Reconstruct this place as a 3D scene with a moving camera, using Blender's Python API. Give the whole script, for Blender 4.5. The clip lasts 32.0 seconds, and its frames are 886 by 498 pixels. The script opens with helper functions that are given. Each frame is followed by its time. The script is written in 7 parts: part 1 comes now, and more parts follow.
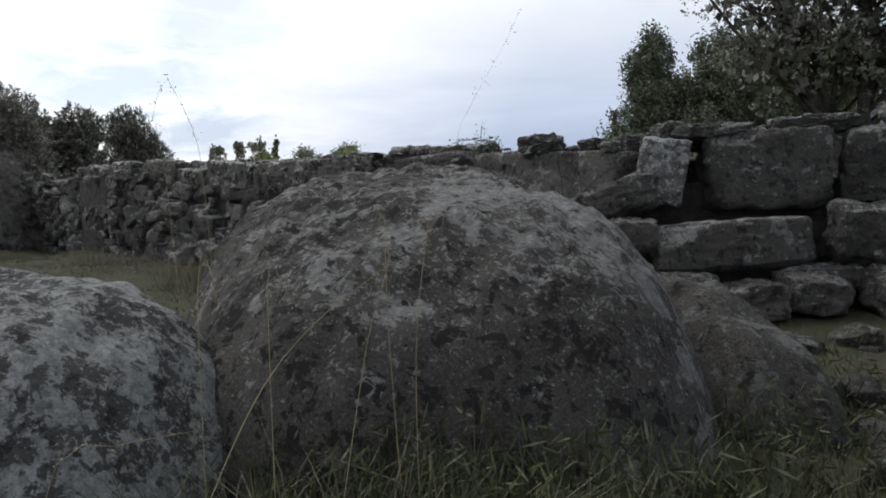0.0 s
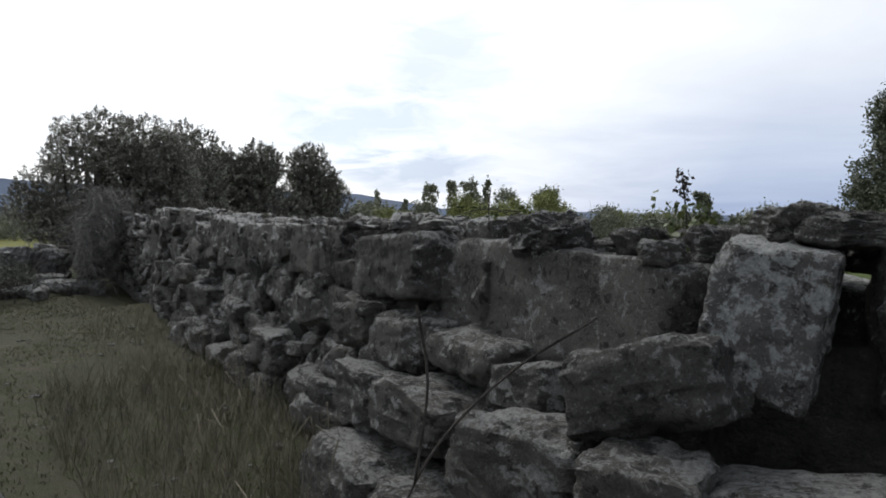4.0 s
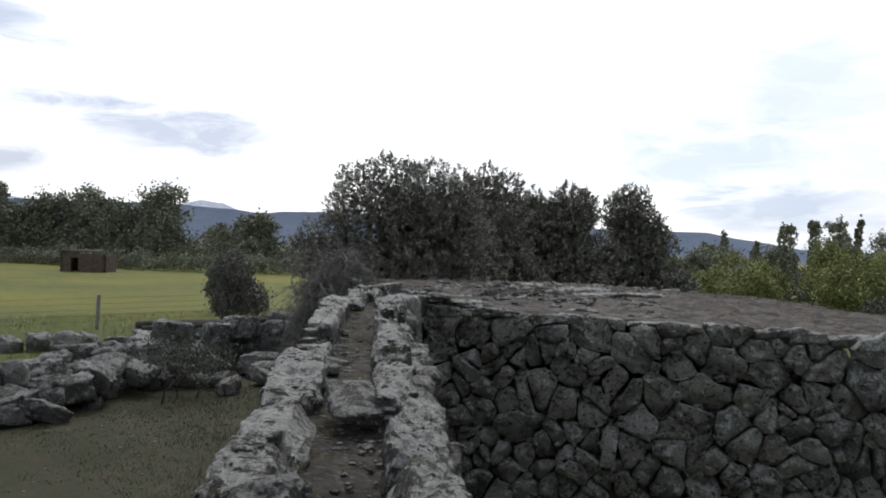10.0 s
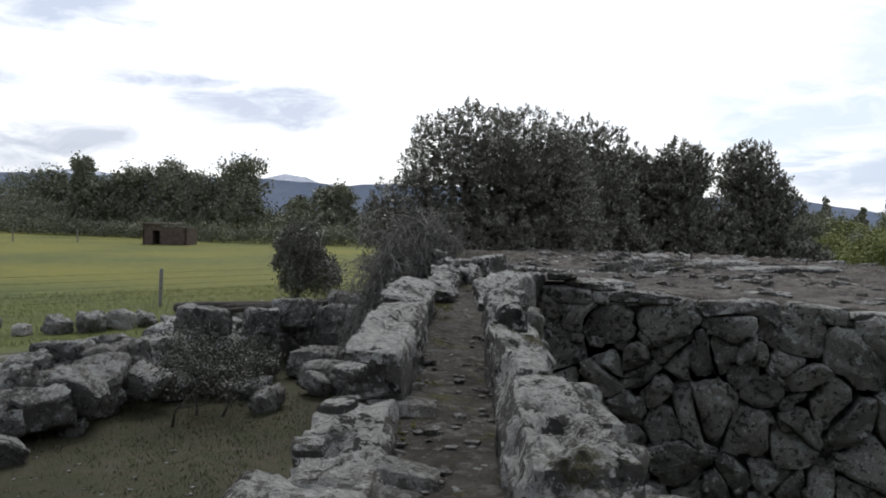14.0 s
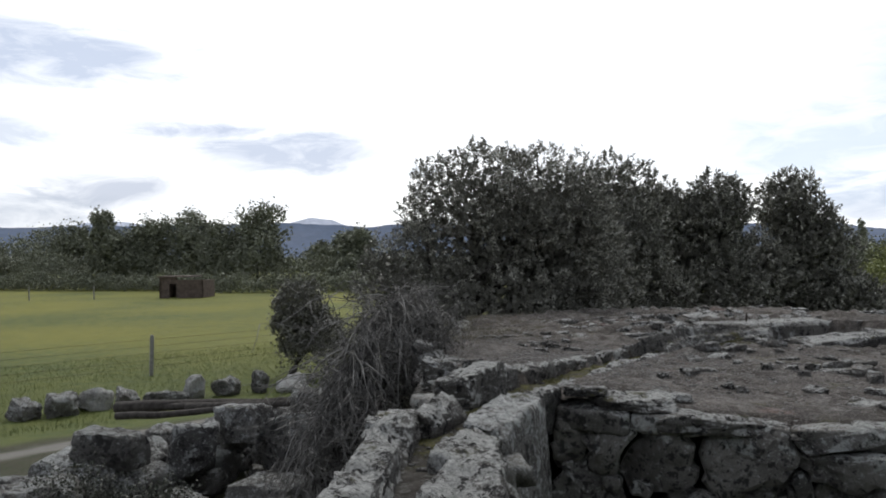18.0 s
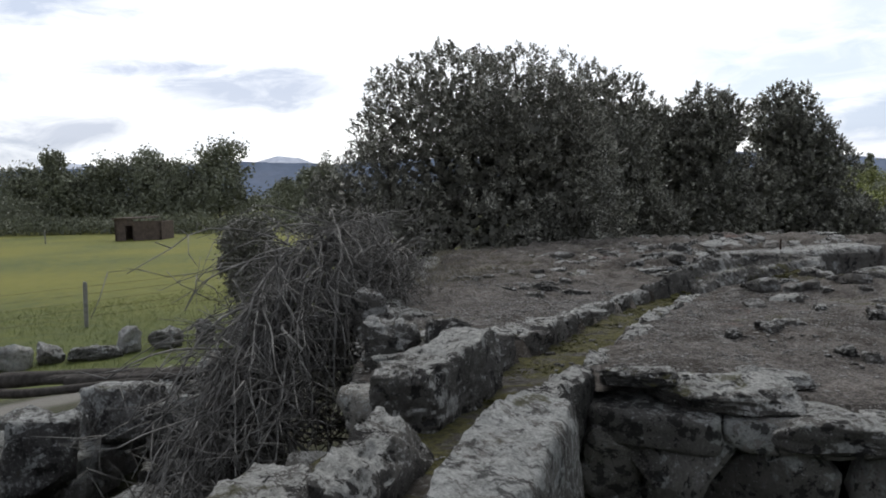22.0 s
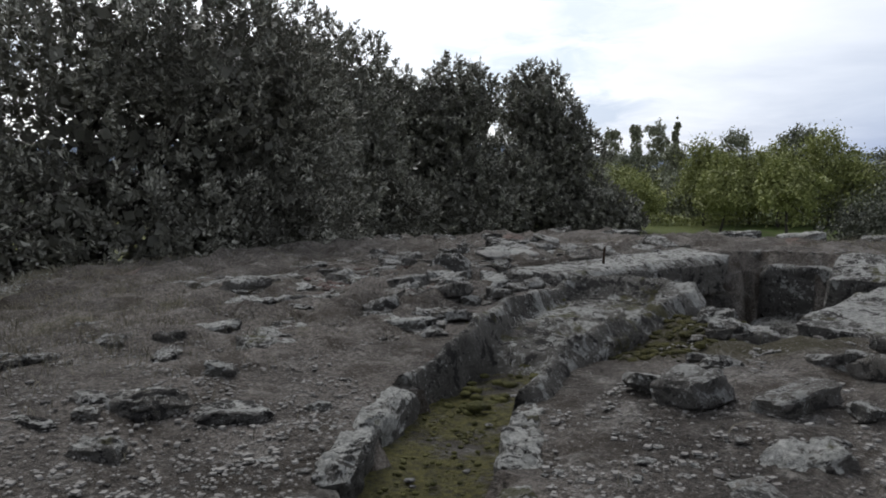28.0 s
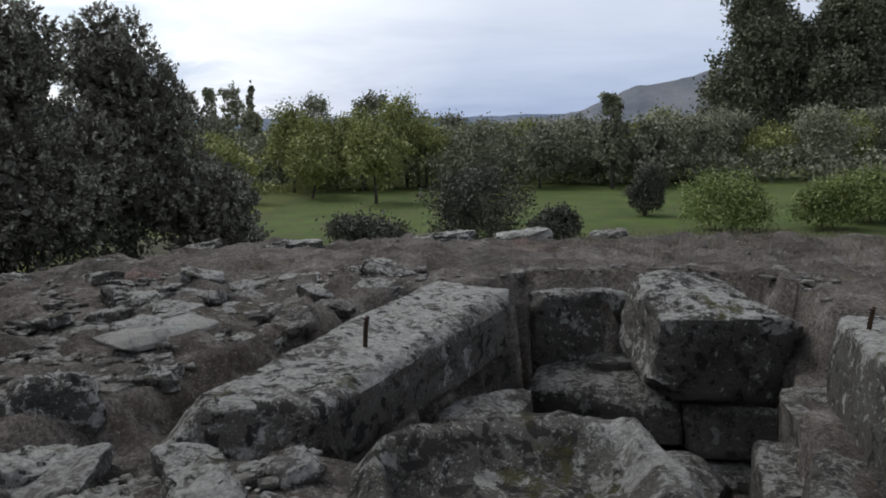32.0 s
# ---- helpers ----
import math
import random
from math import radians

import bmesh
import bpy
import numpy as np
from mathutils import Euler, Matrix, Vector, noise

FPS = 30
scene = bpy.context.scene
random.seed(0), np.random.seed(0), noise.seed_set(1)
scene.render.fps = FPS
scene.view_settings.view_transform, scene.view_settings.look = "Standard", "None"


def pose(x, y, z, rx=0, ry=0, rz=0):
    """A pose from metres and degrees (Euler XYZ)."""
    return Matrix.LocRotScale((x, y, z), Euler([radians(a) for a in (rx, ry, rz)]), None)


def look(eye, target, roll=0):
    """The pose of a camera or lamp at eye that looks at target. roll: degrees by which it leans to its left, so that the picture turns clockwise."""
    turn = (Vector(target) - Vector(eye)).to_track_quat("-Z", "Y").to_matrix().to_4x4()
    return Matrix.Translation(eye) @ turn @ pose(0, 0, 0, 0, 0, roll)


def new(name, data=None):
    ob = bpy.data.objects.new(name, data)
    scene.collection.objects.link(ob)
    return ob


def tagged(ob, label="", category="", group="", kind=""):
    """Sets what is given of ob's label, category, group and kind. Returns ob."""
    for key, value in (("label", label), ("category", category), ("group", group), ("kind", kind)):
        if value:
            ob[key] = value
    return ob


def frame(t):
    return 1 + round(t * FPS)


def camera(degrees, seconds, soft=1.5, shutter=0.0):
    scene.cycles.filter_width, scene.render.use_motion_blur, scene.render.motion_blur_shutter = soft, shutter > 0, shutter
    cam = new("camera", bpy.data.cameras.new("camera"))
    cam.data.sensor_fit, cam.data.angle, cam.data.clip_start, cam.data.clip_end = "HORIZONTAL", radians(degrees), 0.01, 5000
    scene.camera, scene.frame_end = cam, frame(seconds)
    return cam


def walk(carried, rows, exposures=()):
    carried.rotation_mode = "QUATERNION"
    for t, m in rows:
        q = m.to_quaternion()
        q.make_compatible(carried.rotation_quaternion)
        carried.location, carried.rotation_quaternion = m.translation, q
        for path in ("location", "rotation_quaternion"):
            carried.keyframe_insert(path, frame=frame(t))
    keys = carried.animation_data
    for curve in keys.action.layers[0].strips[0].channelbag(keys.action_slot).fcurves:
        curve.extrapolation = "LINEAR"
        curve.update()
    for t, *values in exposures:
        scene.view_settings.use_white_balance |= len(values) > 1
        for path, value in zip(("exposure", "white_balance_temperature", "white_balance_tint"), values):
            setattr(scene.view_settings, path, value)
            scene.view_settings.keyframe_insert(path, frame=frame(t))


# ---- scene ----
# ---- camera and its walk ----
cam = camera(60.0, 32.0, soft=1.85)
PATH = [
    (0.0, 0.623, -0.295, 1.688, 4.11, -5.43, -2.16),
    (0.5, 0.732, 0.602, 1.739, 4.43, -4.35, -1.41),
    (1.0, 0.834, 1.353, 1.887, 4.40, -4.21, -0.18),
    (1.5, 0.980, 2.009, 2.079, 4.97, -3.32, -1.26),
    (2.0, 1.199, 2.604, 2.124, 5.96, -2.82, -1.10),
    (2.5, 1.512, 3.104, 2.085, 7.16, -2.58, 0.50),
    (4.5, 2.431, 5.567, 2.191, 24.69, -1.99, 0.74),
    (5.0, 2.363, 6.376, 2.320, 29.07, -2.02, 1.26),
    (5.5, 2.191, 7.210, 2.378, 34.38, -1.74, 0.86),
    (6.0, 2.180, 7.890, 2.527, 37.51, -0.53, 3.38),
    (6.5, 2.132, 8.504, 2.647, 40.47, -0.40, 3.36),
    (7.0, 2.057, 9.038, 2.786, 41.61, -1.26, 0.99),
    (7.5, 1.832, 9.512, 2.970, 43.14, -2.43, 1.37),
    (8.0, 1.564, 9.951, 3.134, 44.90, 2.01, -0.14),
    (8.5, 1.385, 10.334, 3.156, 44.24, 2.64, 2.53),
    (9.0, 1.104, 10.615, 3.213, 44.49, -0.07, 2.33),
    (9.5, 0.692, 10.984, 3.113, 45.27, -1.84, -1.03),
    (10.0, 0.313, 11.368, 3.050, 45.05, 0.05, 2.06),
    (10.5, -0.207, 11.774, 3.024, 45.26, -0.18, 0.79),
    (11.0, -0.677, 12.155, 3.130, 45.33, -0.25, 1.92),
    (11.5, -1.049, 12.483, 3.110, 45.79, 0.01, 1.45),
    (12.0, -1.621, 12.900, 3.006, 46.87, -1.61, 0.20),
    (12.5, -2.083, 13.201, 2.995, 47.61, 0.06, 0.31),
    (13.0, -2.497, 13.502, 2.960, 48.98, 1.56, 1.12),
    (13.5, -2.893, 13.799, 2.803, 50.38, -0.81, -0.14),
    (14.0, -3.367, 14.200, 2.847, 50.89, -2.28, 1.51),
    (14.5, -3.816, 14.488, 2.994, 52.53, -0.01, 0.94),
    (16.5, -4.832, 15.897, 3.484, 56.11, -3.09, -0.23),
    (17.0, -5.119, 16.177, 3.480, 53.88, -0.18, -0.64),
    (17.5, -5.372, 16.523, 3.428, 52.16, -0.42, -0.50),
    (18.0, -5.576, 16.768, 3.422, 52.91, 0.49, -0.82),
    (18.5, -5.835, 16.973, 3.386, 53.49, -0.17, -0.36),
    (19.0, -6.195, 17.235, 3.376, 52.43, -1.87, -0.57),
    (19.5, -6.511, 17.477, 3.367, 51.14, -2.57, -1.21),
    (20.0, -6.803, 17.734, 3.274, 51.30, -2.74, -1.76),
    (20.5, -7.103, 18.005, 3.216, 52.04, -3.95, -1.25),
    (21.0, -7.490, 18.288, 3.239, 51.75, -5.08, -1.78),
    (21.5, -7.835, 18.583, 3.234, 50.94, -4.41, -2.09),
    (22.0, -8.148, 18.900, 3.157, 50.83, -4.35, -2.11),
    (22.5, -8.469, 19.185, 3.147, 50.41, -4.69, -1.47),
    (23.0, -8.786, 19.454, 3.164, 49.60, -4.88, -2.45),
    (23.5, -9.110, 19.749, 3.109, 49.24, -5.02, -3.34),
    (24.0, -9.471, 20.107, 3.107, 48.00, -4.69, -3.08),
    (24.5, -9.774, 20.432, 3.102, 45.93, -4.78, -2.24),
    (25.0, -10.072, 20.837, 3.092, 43.44, -4.83, -2.66),
    (25.5, -10.367, 21.195, 3.099, 41.01, -4.96, -1.39),
    (27.5, -11.412, 23.046, 2.970, 34.15, -5.63, -0.38),
    (28.0, -11.702, 23.620, 2.972, 31.85, -5.82, -1.01),
    (28.5, -11.991, 24.142, 3.003, 30.94, -7.21, -2.13),
    (29.0, -12.331, 24.693, 3.070, 29.03, -8.53, -0.17),
    (29.5, -12.644, 25.246, 3.109, 22.85, -8.33, -0.46),
    (30.0, -12.915, 25.725, 3.112, 16.85, -8.51, -1.12),
    (30.5, -13.189, 26.127, 3.111, 12.18, -9.74, -1.57),
    (31.0, -13.465, 26.497, 3.169, 8.57, -9.38, -0.35),
    (31.5, -13.747, 26.821, 3.201, 5.07, -8.73, -0.01),
    (32.0, -13.994, 27.128, 3.217, 1.12, -9.15, -1.46),
]
walk(cam, [(t, pose(x, y, z, 90 + pitch, 0, yaw) @ pose(0, 0, 0, 0, 0, roll)) for t, x, y, z, yaw, pitch, roll in PATH],
     exposures=[(0.0, 0.0), (32.0, 0.0)])

# ---- world, sun ----
SUN_AZ, SUN_EL = 52.0, 50.0          # degrees to the left of +y, and above the horizon
sun_dir = Vector((-math.sin(radians(SUN_AZ)) * math.cos(radians(SUN_EL)), math.cos(radians(SUN_AZ)) * math.cos(radians(SUN_EL)), math.sin(radians(SUN_EL))))


class Nodes:
    """Short hand for building a node tree."""

    def __init__(self, tree):
        self.t, self.n, self.l = tree, tree.nodes, tree.links
        self.n.clear()

    def add(self, kind, **props):
        node = self.n.new(kind)
        for key, value in props.items():
            if key == "operation":
                node.operation = value
            elif key == "blend_type":
                node.blend_type = value
            elif key == "data_type":
                node.data_type = value
            elif key == "feature":
                node.feature = value
        return node

    def put(self, value, socket):
        if isinstance(value, bpy.types.NodeSocket):
            self.l.new(value, socket)
        elif isinstance(value, (tuple, list)) and len(value) == 3 and len(socket.default_value) == 4:
            socket.default_value = (*value, 1)
        else:
            socket.default_value = value

    def math(self, op, a, b=0.0, clamp=False):
        m = self.add("ShaderNodeMath", operation=op)
        m.use_clamp = clamp
        self.put(a, m.inputs[0])
        self.put(b, m.inputs[1])
        return m.outputs[0]

    def vec(self, op, a, b=(0, 0, 0)):
        m = self.add("ShaderNodeVectorMath", operation=op)
        self.put(a, m.inputs[0])
        self.put(b, m.inputs[1])
        return m.outputs["Value"] if op in ("DOT_PRODUCT", "LENGTH") else m.outputs[0]

    def mix(self, fac, a, b, blend="MIX"):
        m = self.add("ShaderNodeMix", data_type="RGBA", blend_type=blend)
        self.put(fac, m.inputs[0])
        self.put(a, m.inputs[6])
        self.put(b, m.inputs[7])
        return m.outputs[2]

    def noise(self, where, scale, detail=4.0, rough=0.55, warp=0.0):
        m = self.add("ShaderNodeTexNoise")
        self.put(where, m.inputs["Vector"])
        m.inputs["Scale"].default_value, m.inputs["Detail"].default_value = scale, detail
        m.inputs["Roughness"].default_value, m.inputs["Distortion"].default_value = rough, warp
        return m.outputs["Fac"]

    def voronoi(self, where, scale, feature="F1", rand=1.0):
        m = self.add("ShaderNodeTexVoronoi", feature=feature)
        self.put(where, m.inputs["Vector"])
        m.inputs["Scale"].default_value = scale
        m.inputs["Randomness"].default_value = rand
        return m.outputs["Distance"]

    def ramp(self, fac, *stops):
        m = self.add("ShaderNodeValToRGB")
        while len(m.color_ramp.elements) < len(stops):
            m.color_ramp.elements.new(0.5)
        for e, (at, c) in zip(m.color_ramp.elements, stops):
            e.position, e.color = at, (*c, 1) if isinstance(c, tuple) else (c, c, c, 1)
        self.put(fac, m.inputs[0])
        return m.outputs[0]

    def step(self, fac, lo, hi):
        m = self.add("ShaderNodeMapRange")
        self.put(fac, m.inputs[0])
        m.inputs[1].default_value, m.inputs[2].default_value = lo, hi
        return m.outputs[0]


world = bpy.data.worlds.new("world")
scene.world = world
world.use_nodes = True
k = Nodes(world.node_tree)
way = k.add("ShaderNodeTexCoord").outputs["Generated"]
sky = k.add("ShaderNodeTexSky")
sky.sky_type, sky.sun_disc = "NISHITA", False
sky.sun_elevation, sky.sun_rotation = radians(SUN_EL), radians(-SUN_AZ)
split = k.add("ShaderNodeSeparateXYZ")
k.put(way, split.inputs[0])
up = k.math("MAXIMUM", split.outputs[2], 0.0)
# clouds lie in a flat layer: the way is divided by its height
flat = k.add("ShaderNodeCombineXYZ")
lift = k.math("ADD", up, 0.10)
k.put(k.math("DIVIDE", split.outputs[0], lift), flat.inputs[0])
k.put(k.math("DIVIDE", split.outputs[1], lift), flat.inputs[1])
toward = k.vec("DOT_PRODUCT", way, (-0.72, 0.51, 0.47))
glow = k.step(toward, 0.53, 0.83)
veil = k.ramp(k.noise(flat.outputs[0], 0.5, 6, 0.6, 0.3), (0.40, 0.0), (0.62, 1.0))
low = k.step(up, 0.22, 0.02)
grey = k.mix(low, k.mix(veil, (0.90, 0.94, 1.02), (1.02, 1.05, 1.10)), k.mix(veil, (0.38, 0.48, 0.72), (0.46, 0.56, 0.80)))
bright = k.mix(veil, (1.10, 1.13, 1.20), (1.40, 1.41, 1.43))
cover = k.mix(glow, grey, bright)
# grey streaks and banks: degrees to the left of +y, degrees up, half width, half height, depth
turn = k.math("MULTIPLY", k.math("ARCTAN2", k.math("MULTIPLY", split.outputs[0], -1.0), split.outputs[1]), 57.296)
rise = k.math("MULTIPLY", k.math("ARCSINE", split.outputs[2]), 57.296)
long = k.add("ShaderNodeCombineXYZ")
k.put(turn, long.inputs[0])
k.put(k.math("MULTIPLY", rise, 3.2), long.inputs[1])
fray = k.math("MULTIPLY", k.math("SUBTRACT", k.noise(long.outputs[0], 0.20, 7, 0.62, 0.6), 0.5), 4.2)
for az, el, wide, tall, deep, tone in ((70.5, 9.0, 5.0, 0.6, 0.85, (0.54, 0.61, 0.80)), (63.8, 7.6, 7.0, 1.5, 0.85, (0.58, 0.65, 0.82)), (76.6, 5.0, 4.4, 1.2, 0.85, (0.58, 0.63, 0.77)),
                                       (80.0, 13.6, 8.5, 2.0, 0.80, (0.52, 0.61, 0.80)), (86.0, 3.2, 9.0, 1.5, 0.80, (0.54, 0.60, 0.73)), (85.0, 8.6, 5.5, 1.8, 0.70, (0.58, 0.66, 0.82)), (56.0, 6.4, 3.0, 0.6, 0.40, (0.68, 0.75, 0.88)),
                                       (26.0, 7.2, 7.0, 2.4, 0.75, (0.74, 0.86, 1.0)), (22.0, 3.6, 6.0, 1.5, 0.75, (0.55, 0.66, 0.86)), (20.0, 12.0, 4.5, 3.4, 0.60, (0.76, 0.88, 1.0))):
    dx = k.math("DIVIDE", k.math("SUBTRACT", turn, az), wide)
    dz = k.math("DIVIDE", k.math("SUBTRACT", rise, el), tall)
    near = k.math("ADD", k.math("ADD", k.math("MULTIPLY", dx, dx), k.math("MULTIPLY", dz, dz)), fray)
    cover = k.mix(k.math("MULTIPLY", k.step(near, 1.5, 0.0), deep), cover, tone)
cover = k.mix(k.step(up, 0.34, 0.85), cover, (0.43, 0.45, 0.50))
# the far half of the sky, mostly out of view, is dimmed to deepen shaded sides
cover = k.mix(k.step(toward, 0.30, -0.15), cover, (0.50, 0.53, 0.60))
thin = k.add("ShaderNodeBackground")
k.put(sky.outputs[0], thin.inputs[0])
thin.inputs[1].default_value = 0.10
cloud = k.add("ShaderNodeBackground")
k.put(cover, cloud.inputs[0])
cloud.inputs[1].default_value = 1.0
both = k.add("ShaderNodeMixShader")
both.inputs[0].default_value = 0.88
k.l.new(thin.outputs[0], both.inputs[1])
k.l.new(cloud.outputs[0], both.inputs[2])
k.l.new(both.outputs[0], k.add("ShaderNodeOutputWorld").inputs[0])

sun = new("sun", bpy.data.lights.new("sun", "SUN"))
sun.data.energy, sun.data.angle, sun.data.color = 1.75, radians(32), (1.0, 0.98, 0.95)
sun.matrix_world = look((0, 0, 30), Vector((0, 0, 30)) - sun_dir)


# ---- materials ----
def material(name, build):
    m = bpy.data.materials.new(name)
    m.use_nodes = True
    k = Nodes(m.node_tree)
    bsdf = k.add("ShaderNodeBsdfPrincipled")
    k.l.new(bsdf.outputs[0], k.add("ShaderNodeOutputMaterial").inputs[0])
    bsdf.inputs["Roughness"].default_value = 0.9
    bsdf.inputs["Specular IOR Level"].default_value = 0.25
    colour, height, depth = build(k, bsdf)
    k.put(colour, bsdf.inputs["Base Color"])
    if height is not None:
        bump = k.add("ShaderNodeBump")
        bump.inputs["Strength"].default_value, bump.inputs["Distance"].default_value = 1.0, depth
        k.put(height, bump.inputs["Height"])
        k.l.new(bump.outputs[0], bsdf.inputs["Normal"])
    return m


def where(k):
    return k.add("ShaderNodeNewGeometry").outputs["Position"]


def rnd(k):
    return k.add("ShaderNodeObjectInfo").outputs["Random"]


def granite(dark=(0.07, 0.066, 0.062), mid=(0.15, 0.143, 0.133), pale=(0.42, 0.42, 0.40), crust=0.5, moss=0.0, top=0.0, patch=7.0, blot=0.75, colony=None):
    """Weathered granite: grain, dark weathering, pale lichen in ragged crusts, some moss. top: how much more lichen
    upper faces get, which also paints tops as lit and sides as shaded.
    """

    def build(k, bsdf):
        p = where(k)
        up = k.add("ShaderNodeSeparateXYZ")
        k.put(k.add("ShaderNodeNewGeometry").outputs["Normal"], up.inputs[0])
        big, grain = k.noise(p, 2.3, 6, 0.62), k.noise(p, 85, 4, 0.75)
        zone = k.math("MULTIPLY", k.math("SUBTRACT", k.noise(p, 1.15, 3, 0.5), 0.5), 0.22)
        if colony:
            # an old colony of lichen round one place
            near = k.step(k.vec("LENGTH", k.vec("SUBTRACT", p, colony)), 1.5, 0.2)
            zone = k.math("ADD", zone, k.math("SUBTRACT", k.math("MULTIPLY", near, 0.13), 0.025))
        c = k.mix(k.ramp(big, (0.36, 0.0), (0.62, 1.0)), dark, mid)
        c = k.mix(k.math("MULTIPLY", k.ramp(grain, (0.40, 0.0), (0.68, 1.0)), 0.5), c, (0.27, 0.26, 0.245))
        c = k.mix(0.5, c, k.mix(rnd(k), (0.45, 0.45, 0.45), (1.4, 1.36, 1.28)), "MULTIPLY")
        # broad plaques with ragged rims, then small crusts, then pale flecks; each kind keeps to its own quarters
        # paler with upward normals: lichen, plus lit tops and shaded sides put into colour
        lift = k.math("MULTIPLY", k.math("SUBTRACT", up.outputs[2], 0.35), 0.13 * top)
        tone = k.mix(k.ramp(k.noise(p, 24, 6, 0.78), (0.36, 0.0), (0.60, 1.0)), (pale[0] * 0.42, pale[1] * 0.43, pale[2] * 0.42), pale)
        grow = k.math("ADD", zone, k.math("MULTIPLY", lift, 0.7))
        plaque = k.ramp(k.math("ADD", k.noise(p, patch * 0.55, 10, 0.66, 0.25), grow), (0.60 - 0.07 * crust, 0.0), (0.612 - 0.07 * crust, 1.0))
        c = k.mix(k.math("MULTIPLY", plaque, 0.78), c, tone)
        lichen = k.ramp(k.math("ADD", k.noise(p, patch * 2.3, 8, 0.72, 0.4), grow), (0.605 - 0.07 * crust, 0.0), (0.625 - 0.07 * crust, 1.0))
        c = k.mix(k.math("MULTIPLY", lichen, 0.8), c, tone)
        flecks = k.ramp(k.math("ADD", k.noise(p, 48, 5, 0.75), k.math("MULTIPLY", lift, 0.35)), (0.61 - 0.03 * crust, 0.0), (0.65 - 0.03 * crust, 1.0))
        c = k.mix(k.math("MULTIPLY", flecks, 0.7), c, pale)
        blots = k.ramp(k.math("SUBTRACT", k.noise(p, 1.4 * patch, 10, 0.70, 0.3), zone), (0.555, 0.0), (0.58, 1.0))
        c = k.mix(k.math("MULTIPLY", blots, blot), c, (0.034, 0.032, 0.031))
        fine = k.ramp(k.noise(p, 55, 6, 0.8), (0.56, 0.0), (0.63, 1.0))
        c = k.mix(k.math("MULTIPLY", fine, 0.6), c, (0.03, 0.029, 0.028))
        if moss:
            green = k.ramp(k.math("ADD", k.noise(p, 2.6, 7, 0.7), k.math("MULTIPLY", up.outputs[2], 0.08)), (0.66 - 0.1 * moss, 0.0), (0.72 - 0.1 * moss, 1.0))
            c = k.mix(k.math("MULTIPLY", green, 0.8), c, k.mix(grain, (0.03, 0.032, 0.012), (0.12, 0.11, 0.03)))
        h = k.math("ADD", k.math("MULTIPLY", k.noise(p, 15, 10, 0.76), 1.0), k.math("MULTIPLY", k.noise(p, 4.5, 4, 0.6), 0.7))
        h = k.math("SUBTRACT", h, k.math("MULTIPLY", blots, 0.05))
        return c, h, 0.085

    return build


def flat_two(a, b, scale, relief=0.01, fine=60, rough=0.9):
    def build(k, bsdf):
        p = where(k)
        c = k.mix(k.ramp(k.noise(p, scale, 6, 0.65), (0.35, 0.0), (0.66, 1.0)), a, b)
        c = k.mix(0.4, c, k.mix(k.noise(p, fine, 3, 0.7), (0.35, 0.35, 0.35), (1.65, 1.65, 1.65)), "MULTIPLY")
        bsdf.inputs["Roughness"].default_value = rough
        return c, k.noise(p, fine * 0.7, 4, 0.7), relief

    return build


def leafy(a, b, gloss=0.5, scale=0.9):
    """Leaves: colour varies from leaf to leaf and from branch to branch."""

    def build(k, bsdf):
        p, g = where(k), k.add("ShaderNodeNewGeometry")
        c = k.mix(g.outputs["Random Per Island"], a, b)
        c = k.mix(0.5, c, k.mix(k.ramp(k.noise(p, scale, 3), (0.3, 0.0), (0.7, 1.0)), (0.45, 0.45, 0.45), (1.5, 1.5, 1.5)), "MULTIPLY")
        bsdf.inputs["Roughness"].default_value = gloss
        bsdf.inputs["Specular IOR Level"].default_value = 0.4
        return c, None, 0

    return build


